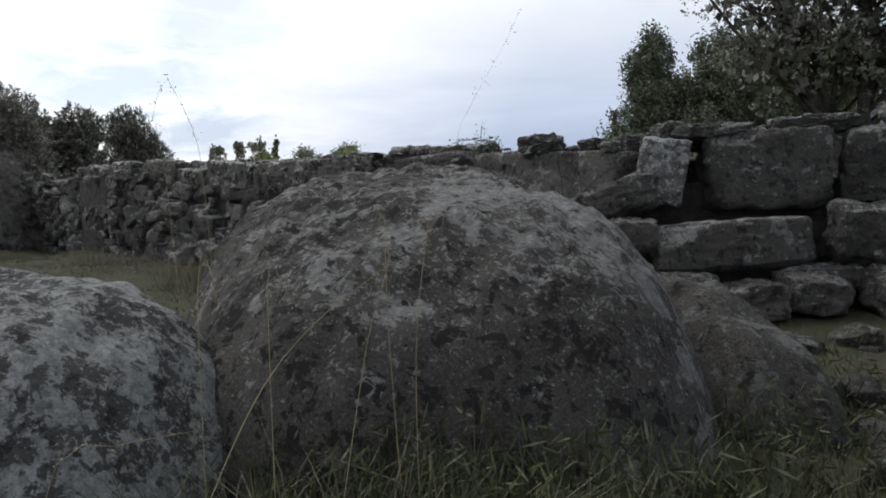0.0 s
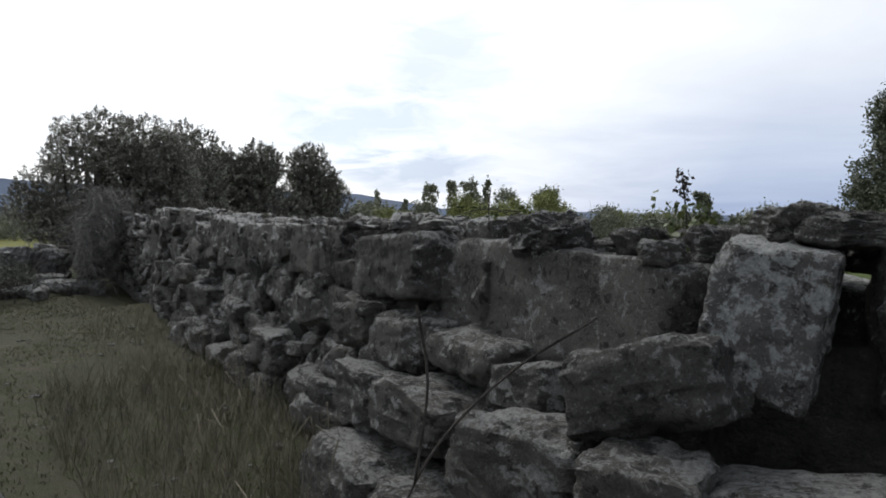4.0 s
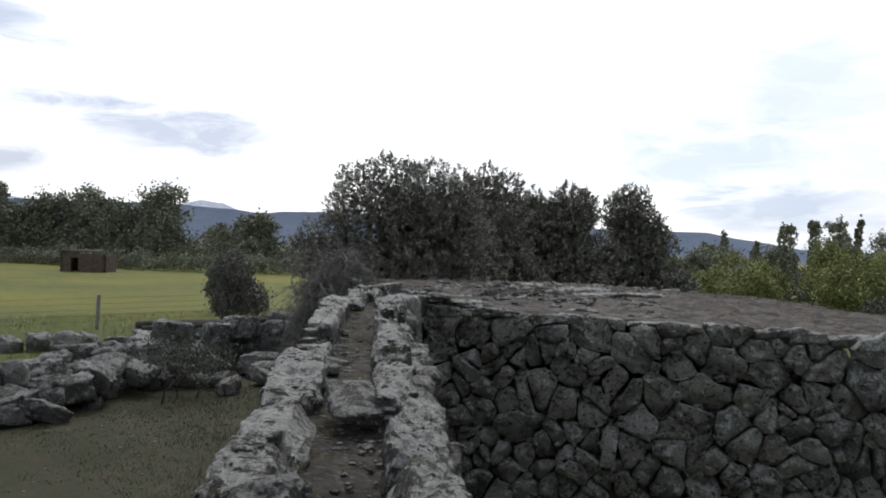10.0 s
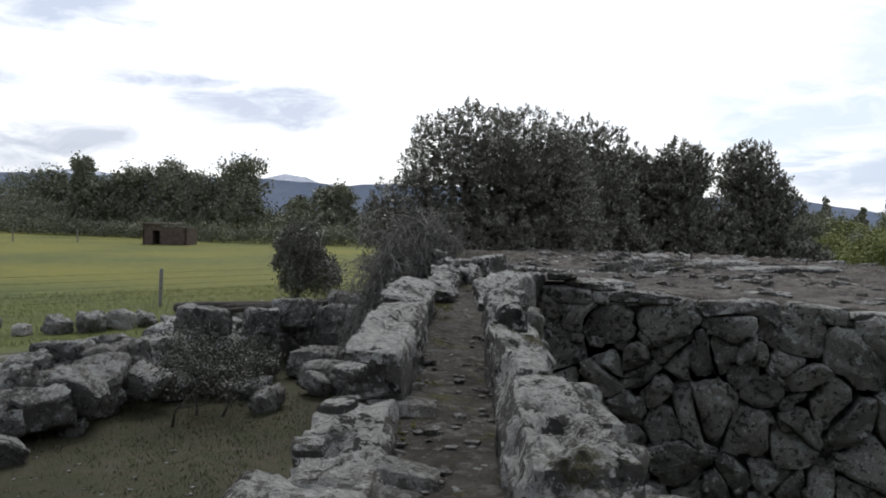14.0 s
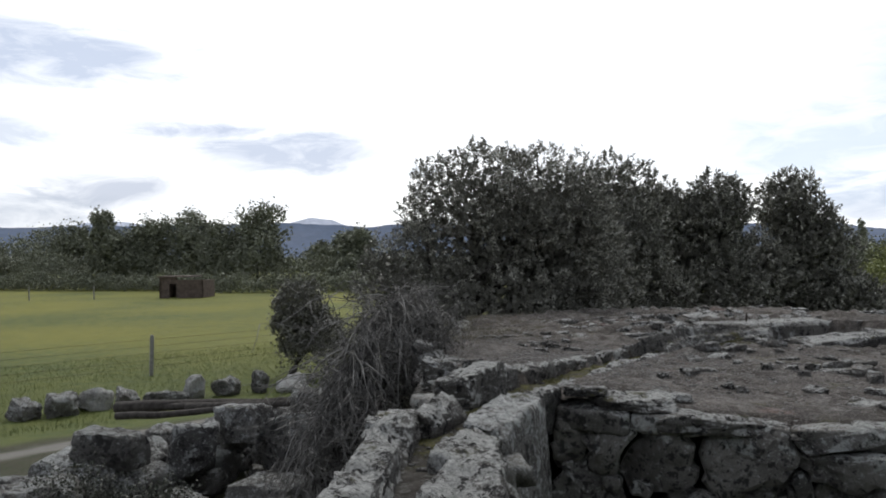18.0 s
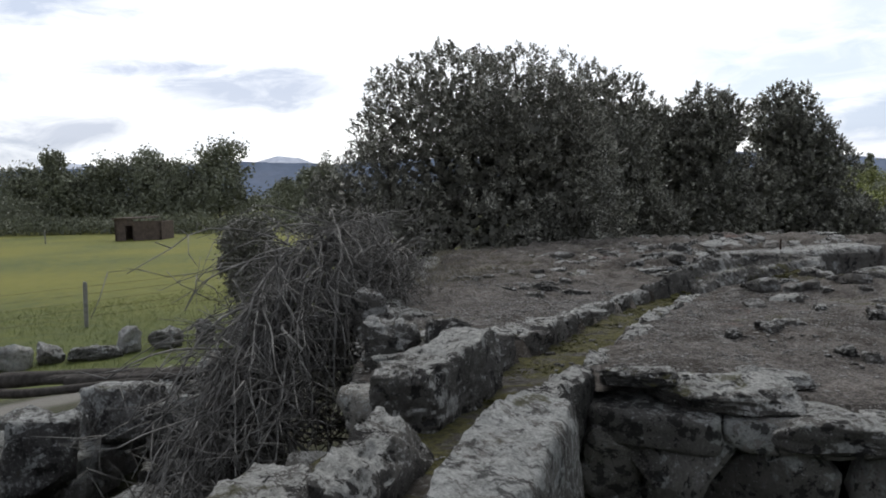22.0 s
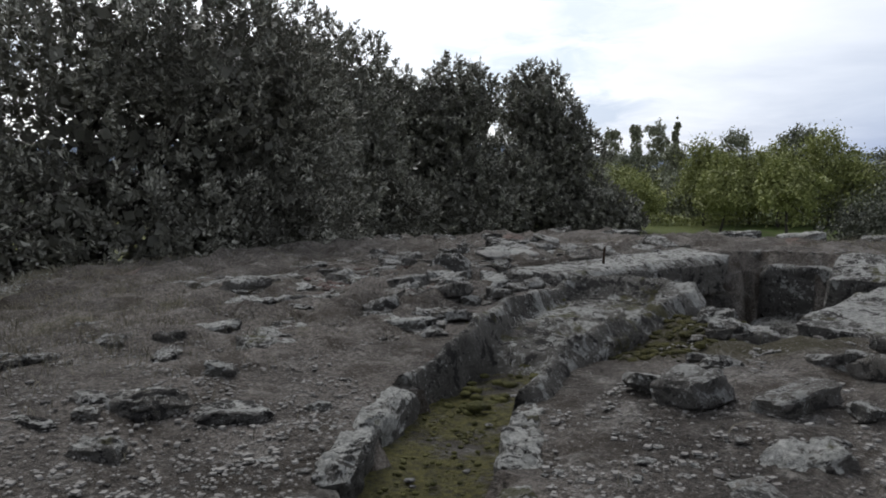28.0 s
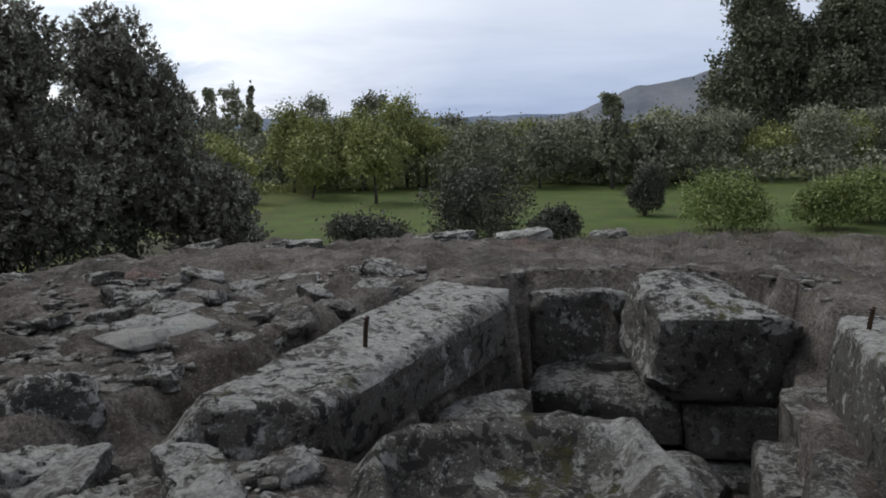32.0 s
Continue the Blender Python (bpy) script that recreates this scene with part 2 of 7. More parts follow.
def ground_look(k, bsdf):
    """Trodden earth with thin grass; meadow with yellow flowers to the west; green meadow to the north-east."""
    p = where(k)
    xyz = k.add("ShaderNodeSeparateXYZ")
    k.put(p, xyz.inputs[0])
    earth = k.mix(k.ramp(k.noise(p, 0.8, 6, 0.65), (0.35, 0.0), (0.65, 1.0)), (0.048, 0.048, 0.027), (0.088, 0.078, 0.054))
    earth = k.mix(k.ramp(k.noise(p, 5, 6, 0.7), (0.42, 0.0), (0.68, 1.0)), earth, (0.042, 0.052, 0.019))
    earth = k.mix(0.5, earth, k.mix(k.noise(p, 70, 3, 0.75), (0.2, 0.2, 0.2), (1.8, 1.8, 1.8)), "MULTIPLY")
    bend = k.math("ADD", xyz.outputs[0], k.math("MULTIPLY", xyz.outputs[1], 0.25))
    track = k.math("ABSOLUTE", k.math("ADD", bend, k.math("ADD", 19.6, k.math("MULTIPLY", k.noise(p, 0.5, 3), 1.6))))
    earth = k.mix(k.math("MULTIPLY", k.step(track, 1.5, 0.7), 0.8), earth, k.mix(k.noise(p, 9, 5, 0.7), (0.16, 0.15, 0.135), (0.30, 0.285, 0.26)))
    mead = k.mix(k.ramp(k.noise(p, 0.45, 7, 0.75), (0.35, 0.0), (0.65, 1.0)), (0.046, 0.074, 0.024), (0.082, 0.110, 0.036))
    flowers = k.ramp(k.math("ADD", k.math("MULTIPLY", k.noise(p, 0.05, 2), 0.45), k.math("MULTIPLY", k.noise(p, 1.3, 9, 0.9), 0.85)), (0.50, 0.0), (0.72, 1.0))
    # the flowers stand thicker out in the field than along its edge
    thick = k.math("ADD", 0.30, k.math("MULTIPLY", k.step(xyz.outputs[0], -38.0, -62.0), 0.38))
    mead = k.mix(k.math("MULTIPLY", flowers, thick), mead, (0.25, 0.23, 0.036))
    green = k.mix(k.ramp(k.noise(p, 0.3, 5), (0.35, 0.0), (0.65, 1.0)), (0.05, 0.085, 0.016), (0.09, 0.135, 0.03))
    green = k.mix(k.ramp(k.noise(p, 1.1, 7, 0.7), (0.45, 0.0), (0.68, 1.0)), green, (0.085, 0.078, 0.036))
    wobble = k.math("MULTIPLY", k.math("SUBTRACT", k.noise(p, 0.4, 4), 0.5), 3.0)
    west = k.step(k.math("ADD", k.math("MULTIPLY", xyz.outputs[0], -1.0), wobble), 27.5, 29.0)
    c = k.mix(west, earth, mead)
    low = k.step(k.math("ADD", xyz.outputs[2], k.math("MULTIPLY", wobble, 0.1)), -2.1, -2.6)
    c = k.mix(k.math("MULTIPLY", low, k.math("SUBTRACT", 1.0, west)), c, green)
    return c, k.noise(p, 30, 5, 0.7), 0.03


def turf_look(k, bsdf):
    """Thin dry turf over rock: brown earth, grey grit, reddish and mossy cushions."""
    p = where(k)
    c = k.mix(k.ramp(k.noise(p, 1.3, 7, 0.7), (0.36, 0.0), (0.64, 1.0)), (0.052, 0.046, 0.041), (0.165, 0.150, 0.136))
    c = k.mix(k.math("MULTIPLY", k.ramp(k.noise(p, 3.5, 6, 0.7), (0.54, 0.0), (0.66, 1.0)), 0.7), c, (0.24, 0.23, 0.215))
    red = k.ramp(k.noise(p, 0.55, 5, 0.65), (0.63, 0.0), (0.68, 1.0))
    c = k.mix(k.math("MULTIPLY", red, 0.5), c, (0.20, 0.125, 0.108))
    green = k.ramp(k.noise(k.vec("ADD", p, (7, 3, 0)), 0.8, 6, 0.7), (0.61, 0.0), (0.68, 1.0))
    c = k.mix(k.math("MULTIPLY", green, 0.6), c, (0.075, 0.072, 0.025))
    c = k.mix(0.65, c, k.mix(k.ramp(k.noise(p, 38, 5, 0.8), (0.36, 0.0), (0.66, 1.0)), (0.12, 0.12, 0.12), (2.6, 2.55, 2.5)), "MULTIPLY")
    duff = k.ramp(k.noise(k.vec("ADD", p, (2, 9, 0)), 2.4, 8, 0.72), (0.52, 0.0), (0.60, 1.0))
    c = k.mix(k.math("MULTIPLY", duff, 0.72), c, (0.046, 0.036, 0.026))
    # damp dark moss between the trough and the pit
    damp = k.math("ADD", k.step(k.vec("LENGTH", k.vec("SUBTRACT", p, (-12.75, 28.7, 1.75))), 1.1, 0.4), k.math("MULTIPLY", k.noise(p, 4, 6, 0.7), 0.8))
    c = k.mix(k.math("MULTIPLY", k.ramp(damp, (0.72, 0.0), (0.95, 1.0)), 0.8), c, k.mix(k.noise(p, 30, 5, 0.8), (0.016, 0.014, 0.009), (0.085, 0.075, 0.026)))
    grit = k.ramp(k.noise(p, 75, 4, 0.7), (0.60, 0.0), (0.66, 1.0))
    c = k.mix(k.math("MULTIPLY", grit, 0.7), c, (0.46, 0.45, 0.43))
    h = k.math("ADD", k.noise(p, 24, 6, 0.75), k.math("MULTIPLY", k.noise(p, 5, 4), 1.2))
    return c, h, 0.06


def bed_look(k, bsdf):
    """The channel's bed: silt and grit, with cushions of moss that thicken where the channel crosses the platform."""
    p = where(k)
    xyz = k.add("ShaderNodeSeparateXYZ")
    k.put(p, xyz.inputs[0])
    c = k.mix(k.ramp(k.noise(p, 5, 6, 0.7), (0.38, 0.0), (0.64, 1.0)), (0.045, 0.038, 0.03), (0.13, 0.12, 0.105))
    c = k.mix(k.math("MULTIPLY", k.ramp(k.noise(p, 16, 5, 0.7), (0.54, 0.0), (0.62, 1.0)), 0.7), c, (0.22, 0.215, 0.20))
    more = k.step(xyz.outputs[1], 18.5, 22.5)
    gain = k.math("ADD", k.noise(p, 2.1, 7, 0.72), k.math("MULTIPLY", more, 0.13))
    moss = k.ramp(gain, (0.55, 0.0), (0.62, 1.0))
    c = k.mix(k.math("MULTIPLY", moss, 0.85), c, k.mix(k.ramp(k.noise(p, 22, 7, 0.8), (0.36, 0.0), (0.66, 1.0)), (0.03, 0.031, 0.012), (0.19, 0.175, 0.045)))
    h = k.math("ADD", k.noise(p, 22, 8, 0.8), k.math("MULTIPLY", moss, 0.6))
    return c, h, 0.05


M = {}
for name, build in {
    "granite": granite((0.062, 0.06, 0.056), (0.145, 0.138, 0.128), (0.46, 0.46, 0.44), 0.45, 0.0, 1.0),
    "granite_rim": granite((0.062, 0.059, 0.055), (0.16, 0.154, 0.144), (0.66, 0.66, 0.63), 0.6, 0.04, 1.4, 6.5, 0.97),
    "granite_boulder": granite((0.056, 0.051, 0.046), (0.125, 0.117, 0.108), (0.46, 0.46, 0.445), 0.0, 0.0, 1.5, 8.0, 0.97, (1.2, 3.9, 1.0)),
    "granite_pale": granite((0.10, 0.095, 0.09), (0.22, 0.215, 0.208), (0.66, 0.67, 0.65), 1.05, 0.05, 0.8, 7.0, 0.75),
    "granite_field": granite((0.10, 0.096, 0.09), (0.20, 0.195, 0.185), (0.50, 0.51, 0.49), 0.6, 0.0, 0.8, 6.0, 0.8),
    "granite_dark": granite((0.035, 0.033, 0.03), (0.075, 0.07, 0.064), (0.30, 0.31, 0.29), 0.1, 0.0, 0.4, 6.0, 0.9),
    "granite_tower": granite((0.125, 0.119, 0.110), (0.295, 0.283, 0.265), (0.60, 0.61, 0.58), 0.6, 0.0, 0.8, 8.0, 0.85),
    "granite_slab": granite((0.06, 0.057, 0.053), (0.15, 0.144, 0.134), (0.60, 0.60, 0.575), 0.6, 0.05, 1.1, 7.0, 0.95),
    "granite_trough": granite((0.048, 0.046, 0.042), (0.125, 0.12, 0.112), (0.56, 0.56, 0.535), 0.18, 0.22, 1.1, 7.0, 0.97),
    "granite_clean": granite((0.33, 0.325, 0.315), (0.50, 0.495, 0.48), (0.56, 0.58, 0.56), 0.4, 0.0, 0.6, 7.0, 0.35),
    "core": flat_two((0.055, 0.052, 0.047), (0.13, 0.123, 0.112), 6, 0.06),
    "turf": turf_look,
    "moss": flat_two((0.06, 0.062, 0.022), (0.14, 0.135, 0.046), 9, 0.03, 70),
    "dark_moss": flat_two((0.022, 0.022, 0.009), (0.10, 0.094, 0.03), 12, 0.03, 70),
    "bed": bed_look,
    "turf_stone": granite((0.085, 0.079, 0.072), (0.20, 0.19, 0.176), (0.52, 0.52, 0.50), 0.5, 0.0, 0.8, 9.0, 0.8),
    "pebble": flat_two((0.16, 0.15, 0.14), (0.34, 0.33, 0.31), 9, 0.01),
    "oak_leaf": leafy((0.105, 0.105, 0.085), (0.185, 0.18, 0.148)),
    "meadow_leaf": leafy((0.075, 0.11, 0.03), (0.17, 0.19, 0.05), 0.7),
    # pale copy of oak_leaf: the sky's sheen on outer leaves, put into colour
    "oak_leaf_sheen": leafy((0.25, 0.25, 0.205), (0.48, 0.47, 0.405), 0.42, 1.6),
    "tall_leaf": leafy((0.08, 0.093, 0.062), (0.155, 0.17, 0.108), 0.6, 0.3),
    "dark_leaf": leafy((0.045, 0.05, 0.036), (0.105, 0.11, 0.08), 0.6, 0.8),
    "bush_leaf": leafy((0.11, 0.15, 0.045), (0.22, 0.27, 0.085), 0.6, 0.5),
    # lighter and greyer than the leaves: haze over far trees is painted in
    "hazed_leaf": leafy((0.135, 0.148, 0.102), (0.24, 0.252, 0.178), 0.6, 0.3),
    "spring_leaf": leafy((0.16, 0.185, 0.06), (0.32, 0.335, 0.12), 0.6, 0.35),
    "poplar_leaf": leafy((0.17, 0.185, 0.125), (0.30, 0.31, 0.22), 0.6),
    "vine_leaf": leafy((0.045, 0.07, 0.022), (0.13, 0.15, 0.045), 0.5),
    "sedum": flat_two((0.10, 0.075, 0.066), (0.19, 0.13, 0.118), 9, 0.03, 70),
    "weed": leafy((0.028, 0.036, 0.014), (0.075, 0.085, 0.03), 0.6),
    "bark": flat_two((0.035, 0.03, 0.026), (0.10, 0.09, 0.08), 9, 0.02),
    "twig": flat_two((0.08, 0.076, 0.07), (0.30, 0.29, 0.27), 6, 0.004),
    "straw": leafy((0.20, 0.17, 0.10), (0.38, 0.33, 0.21), 0.7),
    "dry_grass": leafy((0.11, 0.10, 0.07), (0.25, 0.225, 0.165), 0.8),
    "grass": leafy((0.07, 0.075, 0.034), (0.125, 0.122, 0.058), 0.7),
    # the far range's blue is distance haze put into its base colour
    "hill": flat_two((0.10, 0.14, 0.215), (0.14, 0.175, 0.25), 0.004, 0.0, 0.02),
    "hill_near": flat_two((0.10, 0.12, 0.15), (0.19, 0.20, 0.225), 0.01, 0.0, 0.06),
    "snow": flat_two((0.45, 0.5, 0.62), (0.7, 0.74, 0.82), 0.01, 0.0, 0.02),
    "iron": flat_two((0.025, 0.016, 0.012), (0.06, 0.035, 0.022), 40, 0.003, 200),
    "brick": flat_two((0.085, 0.066, 0.056), (0.15, 0.115, 0.098), 2, 0.01),
    "concrete": flat_two((0.20, 0.195, 0.18), (0.33, 0.32, 0.30), 8, 0.006),
    "ground": ground_look,
}.items():
    M[name] = material(name, build)


# ---- helpers for building ----
def mesh_from(name, verts, faces, mat, smooth=True, crease=0):
    me = bpy.data.meshes.new(name)
    me.from_pydata([tuple(v) for v in verts], [], [tuple(f) for f in faces])
    me.materials.append(mat)
    if smooth:
        me.shade_smooth()
        if crease:
            me.set_sharp_from_angle(angle=radians(crease))
    me.update()
    return me


def part(name, me, parent, label="", m=None):
    """Links a mesh (or a bmesh's mesh) as one object under a thing or a part."""
    ob = new(name, me)
    ob.parent = parent
    if m is not None:
        ob.matrix_basis = m
    if label:
        ob["label"] = label
    return ob


def thing(name, me, label, category, group="", kind="", m=None):
    ob = new(name, me)
    if m is not None:
        ob.matrix_basis = m
    return tagged(ob, label, category, group, kind)


BOX = {}


def box_grid(n):
    """The surface of the cube [-1, 1]^3 with n x n quads a side, welded."""
    if n not in BOX:
        index, verts, faces = {}, [], []

        def vertex(p):
            key = tuple(round(c * 1000) for c in p)
            if key not in index:
                index[key] = len(verts)
                verts.append(p)
            return index[key]

        for axis in range(3):
            for side in (-1, 1):
                for i in range(n):
                    for j in range(n):
                        quad = []
                        for a, b in ((i, j), (i + 1, j), (i + 1, j + 1), (i, j + 1)):
                            p = [0.0, 0.0, 0.0]
                            p[axis], p[(axis + 1) % 3], p[(axis + 2) % 3] = side, 2 * a / n - 1, 2 * b / n - 1
                            quad.append(vertex(tuple(p)))
                        faces.append(quad if side > 0 else quad[::-1])
        BOX[n] = np.array(verts), faces
    return BOX[n]


def fbm(points, scale, seed, octaves=3):
    out = np.zeros(len(points))
    shift = Vector((seed * 7.31 % 97, seed * 3.17 % 89, seed * 5.77 % 83))
    for o in range(octaves):
        f = scale * 2.03 ** o
        out += np.array([noise.noise(Vector(p) * f + shift) for p in points]) * 0.5 ** o
    return out


def rock(seed, size=(1, 1, 1), n=6, square=5.0, chops=4, rough=0.06, grain=2.0, octaves=3):
    """Vertices and faces of a quarried or fallen stone of that size: a squarish body with broken planes, chipped corners and a pitted skin."""
    rng = random.Random(seed)
    v, faces = box_grid(n)
    v = v / (np.abs(v) ** (square * 1.6)).sum(1, keepdims=True) ** (1 / (square * 1.6))
    # shear a little, so that no two faces stay parallel
    v = v @ (np.eye(3) + np.array([[rng.uniform(-0.10, 0.10) if i != j else 0 for i in range(3)] for j in range(3)]))
    for i in range(chops + (6 if n > 5 else 0)):
        d = np.array([rng.uniform(-1, 1) for _ in range(3)])
        if i >= chops:
            d = np.sign(d) * (0.12 + np.abs(d))
            d[rng.randrange(3)] *= rng.choice((0.1, 1.0))
        d /= np.linalg.norm(d)
        far = (v @ d).max() * (rng.uniform(0.74, 0.95) if i < chops else rng.uniform(0.86, 0.97))
        over = np.maximum(v @ d - far, 0)
        v = v - over[:, None] * d
    size = np.array(size, float)
    v = v / np.abs(v).max(0) * size / 2
    unit = v / np.linalg.norm(v, axis=1, keepdims=True)
    mean = float(np.prod(size)) ** (1 / 3)
    skin = fbm(v, grain / mean, seed, octaves)
    if n > 7:
        # broken ledges and pits
        crack = fbm(v * np.array([1.0, 1.0, 1.8]), 2.4 * grain / mean, seed + 5, 3)
        skin = 0.8 * skin + 0.75 * (np.floor(crack * 4) / 4 - crack * 0.4) - 0.35 * np.maximum(0.25 - np.abs(crack), 0)
    v = v + unit * (skin * rough * mean)[:, None]
    return v, faces


def joined(name, pieces, mat, smooth=True):
    """One mesh of many (verts, faces)."""
    verts, faces, at = [], [], 0
    for v, f in pieces:
        verts.extend(map(tuple, v))
        faces.extend([tuple(i + at for i in q) for q in f])
        at += len(v)
    return mesh_from(name, verts, faces, M[mat], smooth)


def clip(poly, point, normal):
    """The part of a flat polygon on the inner side of a line."""
    out = []
    for (ax, ay), (bx, by) in zip(poly, poly[1:] + poly[:1]):
        da = (ax - point[0]) * normal[0] + (ay - point[1]) * normal[1]
        db = (bx - point[0]) * normal[0] + (by - point[1]) * normal[1]
        if da <= 0:
            out.append((ax, ay))
        if (da < 0 < db) or (db < 0 < da):
            f = da / (da - db)
            out.append((ax + f * (bx - ax), ay + f * (by - ay)))
    return out


def rubble_cells(length, height, cell, seed, squash=0.66, jitter=0.6, mix=0.75):
    """Irregular cells that fill a wall of that length and height: each a site and its polygon."""
    rng = random.Random(seed)
    sites, z, row = [], 0.0, 0
    while z < height:
        h = cell * squash * rng.uniform(0.75, 1.3)
        s = -cell * rng.random()
        while s < length + cell:
            w = cell * rng.uniform(0.5, 1.9)
            sites.append((s + w / 2 + rng.uniform(-1, 1) * jitter * 0.3 * w, z + h / 2 + rng.uniform(-1, 1) * jitter * h))
            s += w
        z += h
        row += 1
    for _ in range(int(len(sites) * mix)):
        q = rng.choice(sites)
        sites.append((q[0] + rng.choice((-1, 1)) * rng.uniform(0.22, 0.55) * cell, q[1] + rng.uniform(-0.45, 0.45) * cell))
    cells = []
    for a in sites:
        poly = [(a[0] - 2 * cell, a[1] - 2 * cell), (a[0] + 2 * cell, a[1] - 2 * cell), (a[0] + 2 * cell, a[1] + 2 * cell), (a[0] - 2 * cell, a[1] + 2 * cell)]
        for b in sites:
            dx, dz = b[0] - a[0], b[1] - a[1]
            if b is not a and abs(dx) < 3 * cell and abs(dz) < 3 * cell:
                poly = clip(poly, (a[0] + dx / 2, a[1] + dz / 2), (dx, dz))
                if not poly:
                    break
        for p, nrm in (((0, 0), (-1, 0)), ((length, 0), (1, 0)), ((0, 0), (0, -1)), ((0, height), (0, 1))):
            if poly:
                poly = clip(poly, p, nrm)
        if len(poly) >= 3:
            cells.append((a, poly))
    return cells


def cobble(poly, seed, depth=0.3, gap=0.006, bulge=0.07, lean=0.30):
    """A wall stone filling a cell: x along the wall, y out of it (towards -y), z up; about its own middle. Returns middle, verts, faces."""
    rng = random.Random(seed)
    pts = np.array(poly)
    mid = pts.mean(0)
    ring = []
    for a, b in zip(pts, np.roll(pts, -1, 0)):
        far = np.linalg.norm(b - a)
        if far > 0.04:
            ring.append(a + (b - a) * min(0.34, 0.035 / far + rng.uniform(0.02, 0.17)))
            if far > 0.13:
                ring.append(a + (b - a) * rng.uniform(0.35, 0.65) + (mid - (a + b) / 2) * rng.uniform(-0.05, 0.07))
            ring.append(b - (b - a) * min(0.34, 0.035 / far + rng.uniform(0.02, 0.17)))
    ring = np.array(ring) - mid
    far = np.linalg.norm(ring, axis=1, keepdims=True)
    ring = ring * np.maximum(1 - gap / np.maximum(far, 0.03), 0.3) * rng.uniform(0.92, 1.08)
    ring = ring + np.array([[rng.uniform(-1, 1), rng.uniform(-1, 1)] for _ in ring]) * min(0.035, 0.09 * float(far.mean()))
    twist = rng.uniform(-0.14, 0.14)
    ring = ring @ np.array([[math.cos(twist), math.sin(twist)], [-math.sin(twist), math.cos(twist)]])
    tilt = rng.uniform(-lean, lean), rng.uniform(-lean, lean)
    ridge, snap = rng.uniform(0, 6.28), rng.uniform(-0.3, 0.35)
    out = rng.uniform(-0.09, 0.13)
    reach = float(far.mean())
    verts, n = [], len(ring)
    for f, y in ((0.80, depth), (0.98, 0.10), (1.0, 0.0), (0.94, -bulge * 0.7), (0.68, -bulge * 0.95), (0.36, -bulge)):
        for p in ring * f:
            d = -out + y
            if y < 0.05:
                # a broken face: two planes that meet in a ridge, and a rough skin
                across = p[0] * math.cos(ridge) + p[1] * math.sin(ridge)
                d += tilt[0] * p[0] + tilt[1] * p[1] + max(0.0, across - snap * reach) * 0.45
                d += 0.09 * noise.noise(Vector((p[0] * 4.5 + seed, p[1] * 4.5, seed * 0.37))) + 0.035 * noise.noise(Vector((p[0] * 13 + seed, p[1] * 13, seed * 0.7)))
            verts.append((p[0], d, p[1]))
    verts.append((0, -out - bulge * rng.uniform(0.8, 1.1), 0))
    faces = [(r * n + i, r * n + (i + 1) % n, (r + 1) * n + (i + 1) % n, (r + 1) * n + i) for r in range(5) for i in range(n)]
    faces += [(5 * n + i, 5 * n + (i + 1) % n, 6 * n) for i in range(n)]
    return mid, verts, faces


def rubble_wall(parent, a, b, z0, z1, cell, seed, mat, batter=0.0, name="stone", limit=300, near=None, **kw):
    """Stones that face a wall from plan point a to b (the face looks to the right of the way from a to b). z1 may differ at the ends."""
    a, b = Vector((*a, 0)), Vector((*b, 0))
    length, zb = (b - a).length, max(z1) - z0
    along = (b - a).normalized()
    face = Matrix(((along.x, -along.y, 0), (along.y, along.x, 0), (0, 0, 1))).to_4x4()
    cells = rubble_cells(length, zb, cell, seed)
    keep, rest = [], []
    for i, (site, poly) in enumerate(cells):
        top = z1[0] + (z1[1] - z1[0]) * site[0] / length
        xs, zs = [p[0] for p in poly], [p[1] for p in poly]
        if z0 + site[1] < top + 0.14 and max(xs) - min(xs) > 0.1 and max(zs) - min(zs) > 0.08:
            keep.append((i, site, poly))
    if near:
        keep.sort(key=lambda c: (a + along * c[1][0] - Vector((*near, 0))).length)
    for count, (i, site, poly) in enumerate(keep):
        mid, verts, faces = cobble(poly, seed * 1000 + i, **kw)
        at = a + along * mid[0] + face.to_3x3() @ Vector((0, batter * mid[1], 0)) + Vector((0, 0, z0 + mid[1]))
        m = Matrix.Translation(at) @ face
        if count < limit:
            part(name, mesh_from(name, verts, faces, M[mat], True, 28), parent, m=m)
        else:
            rest.append(([m @ Vector(v) for v in verts], faces))
    if rest:
        tagged(part("stones", joined("stones", rest, mat), parent), kind="stuff")


def prism(poly, z0, z1):
    """A closed upright prism over a plan polygon (anticlockwise). z1: one height or one a corner."""
    n = len(poly)
    tops = z1 if isinstance(z1, (list, tuple)) else [z1] * n
    verts = [(x, y, z0) for x, y in poly] + [(x, y, t) for (x, y), t in zip(poly, tops)]
    faces = [tuple(range(n))[::-1], tuple(range(n, 2 * n))] + [(i, (i + 1) % n, n + (i + 1) % n, n + i) for i in range(n)]
    return verts, faces


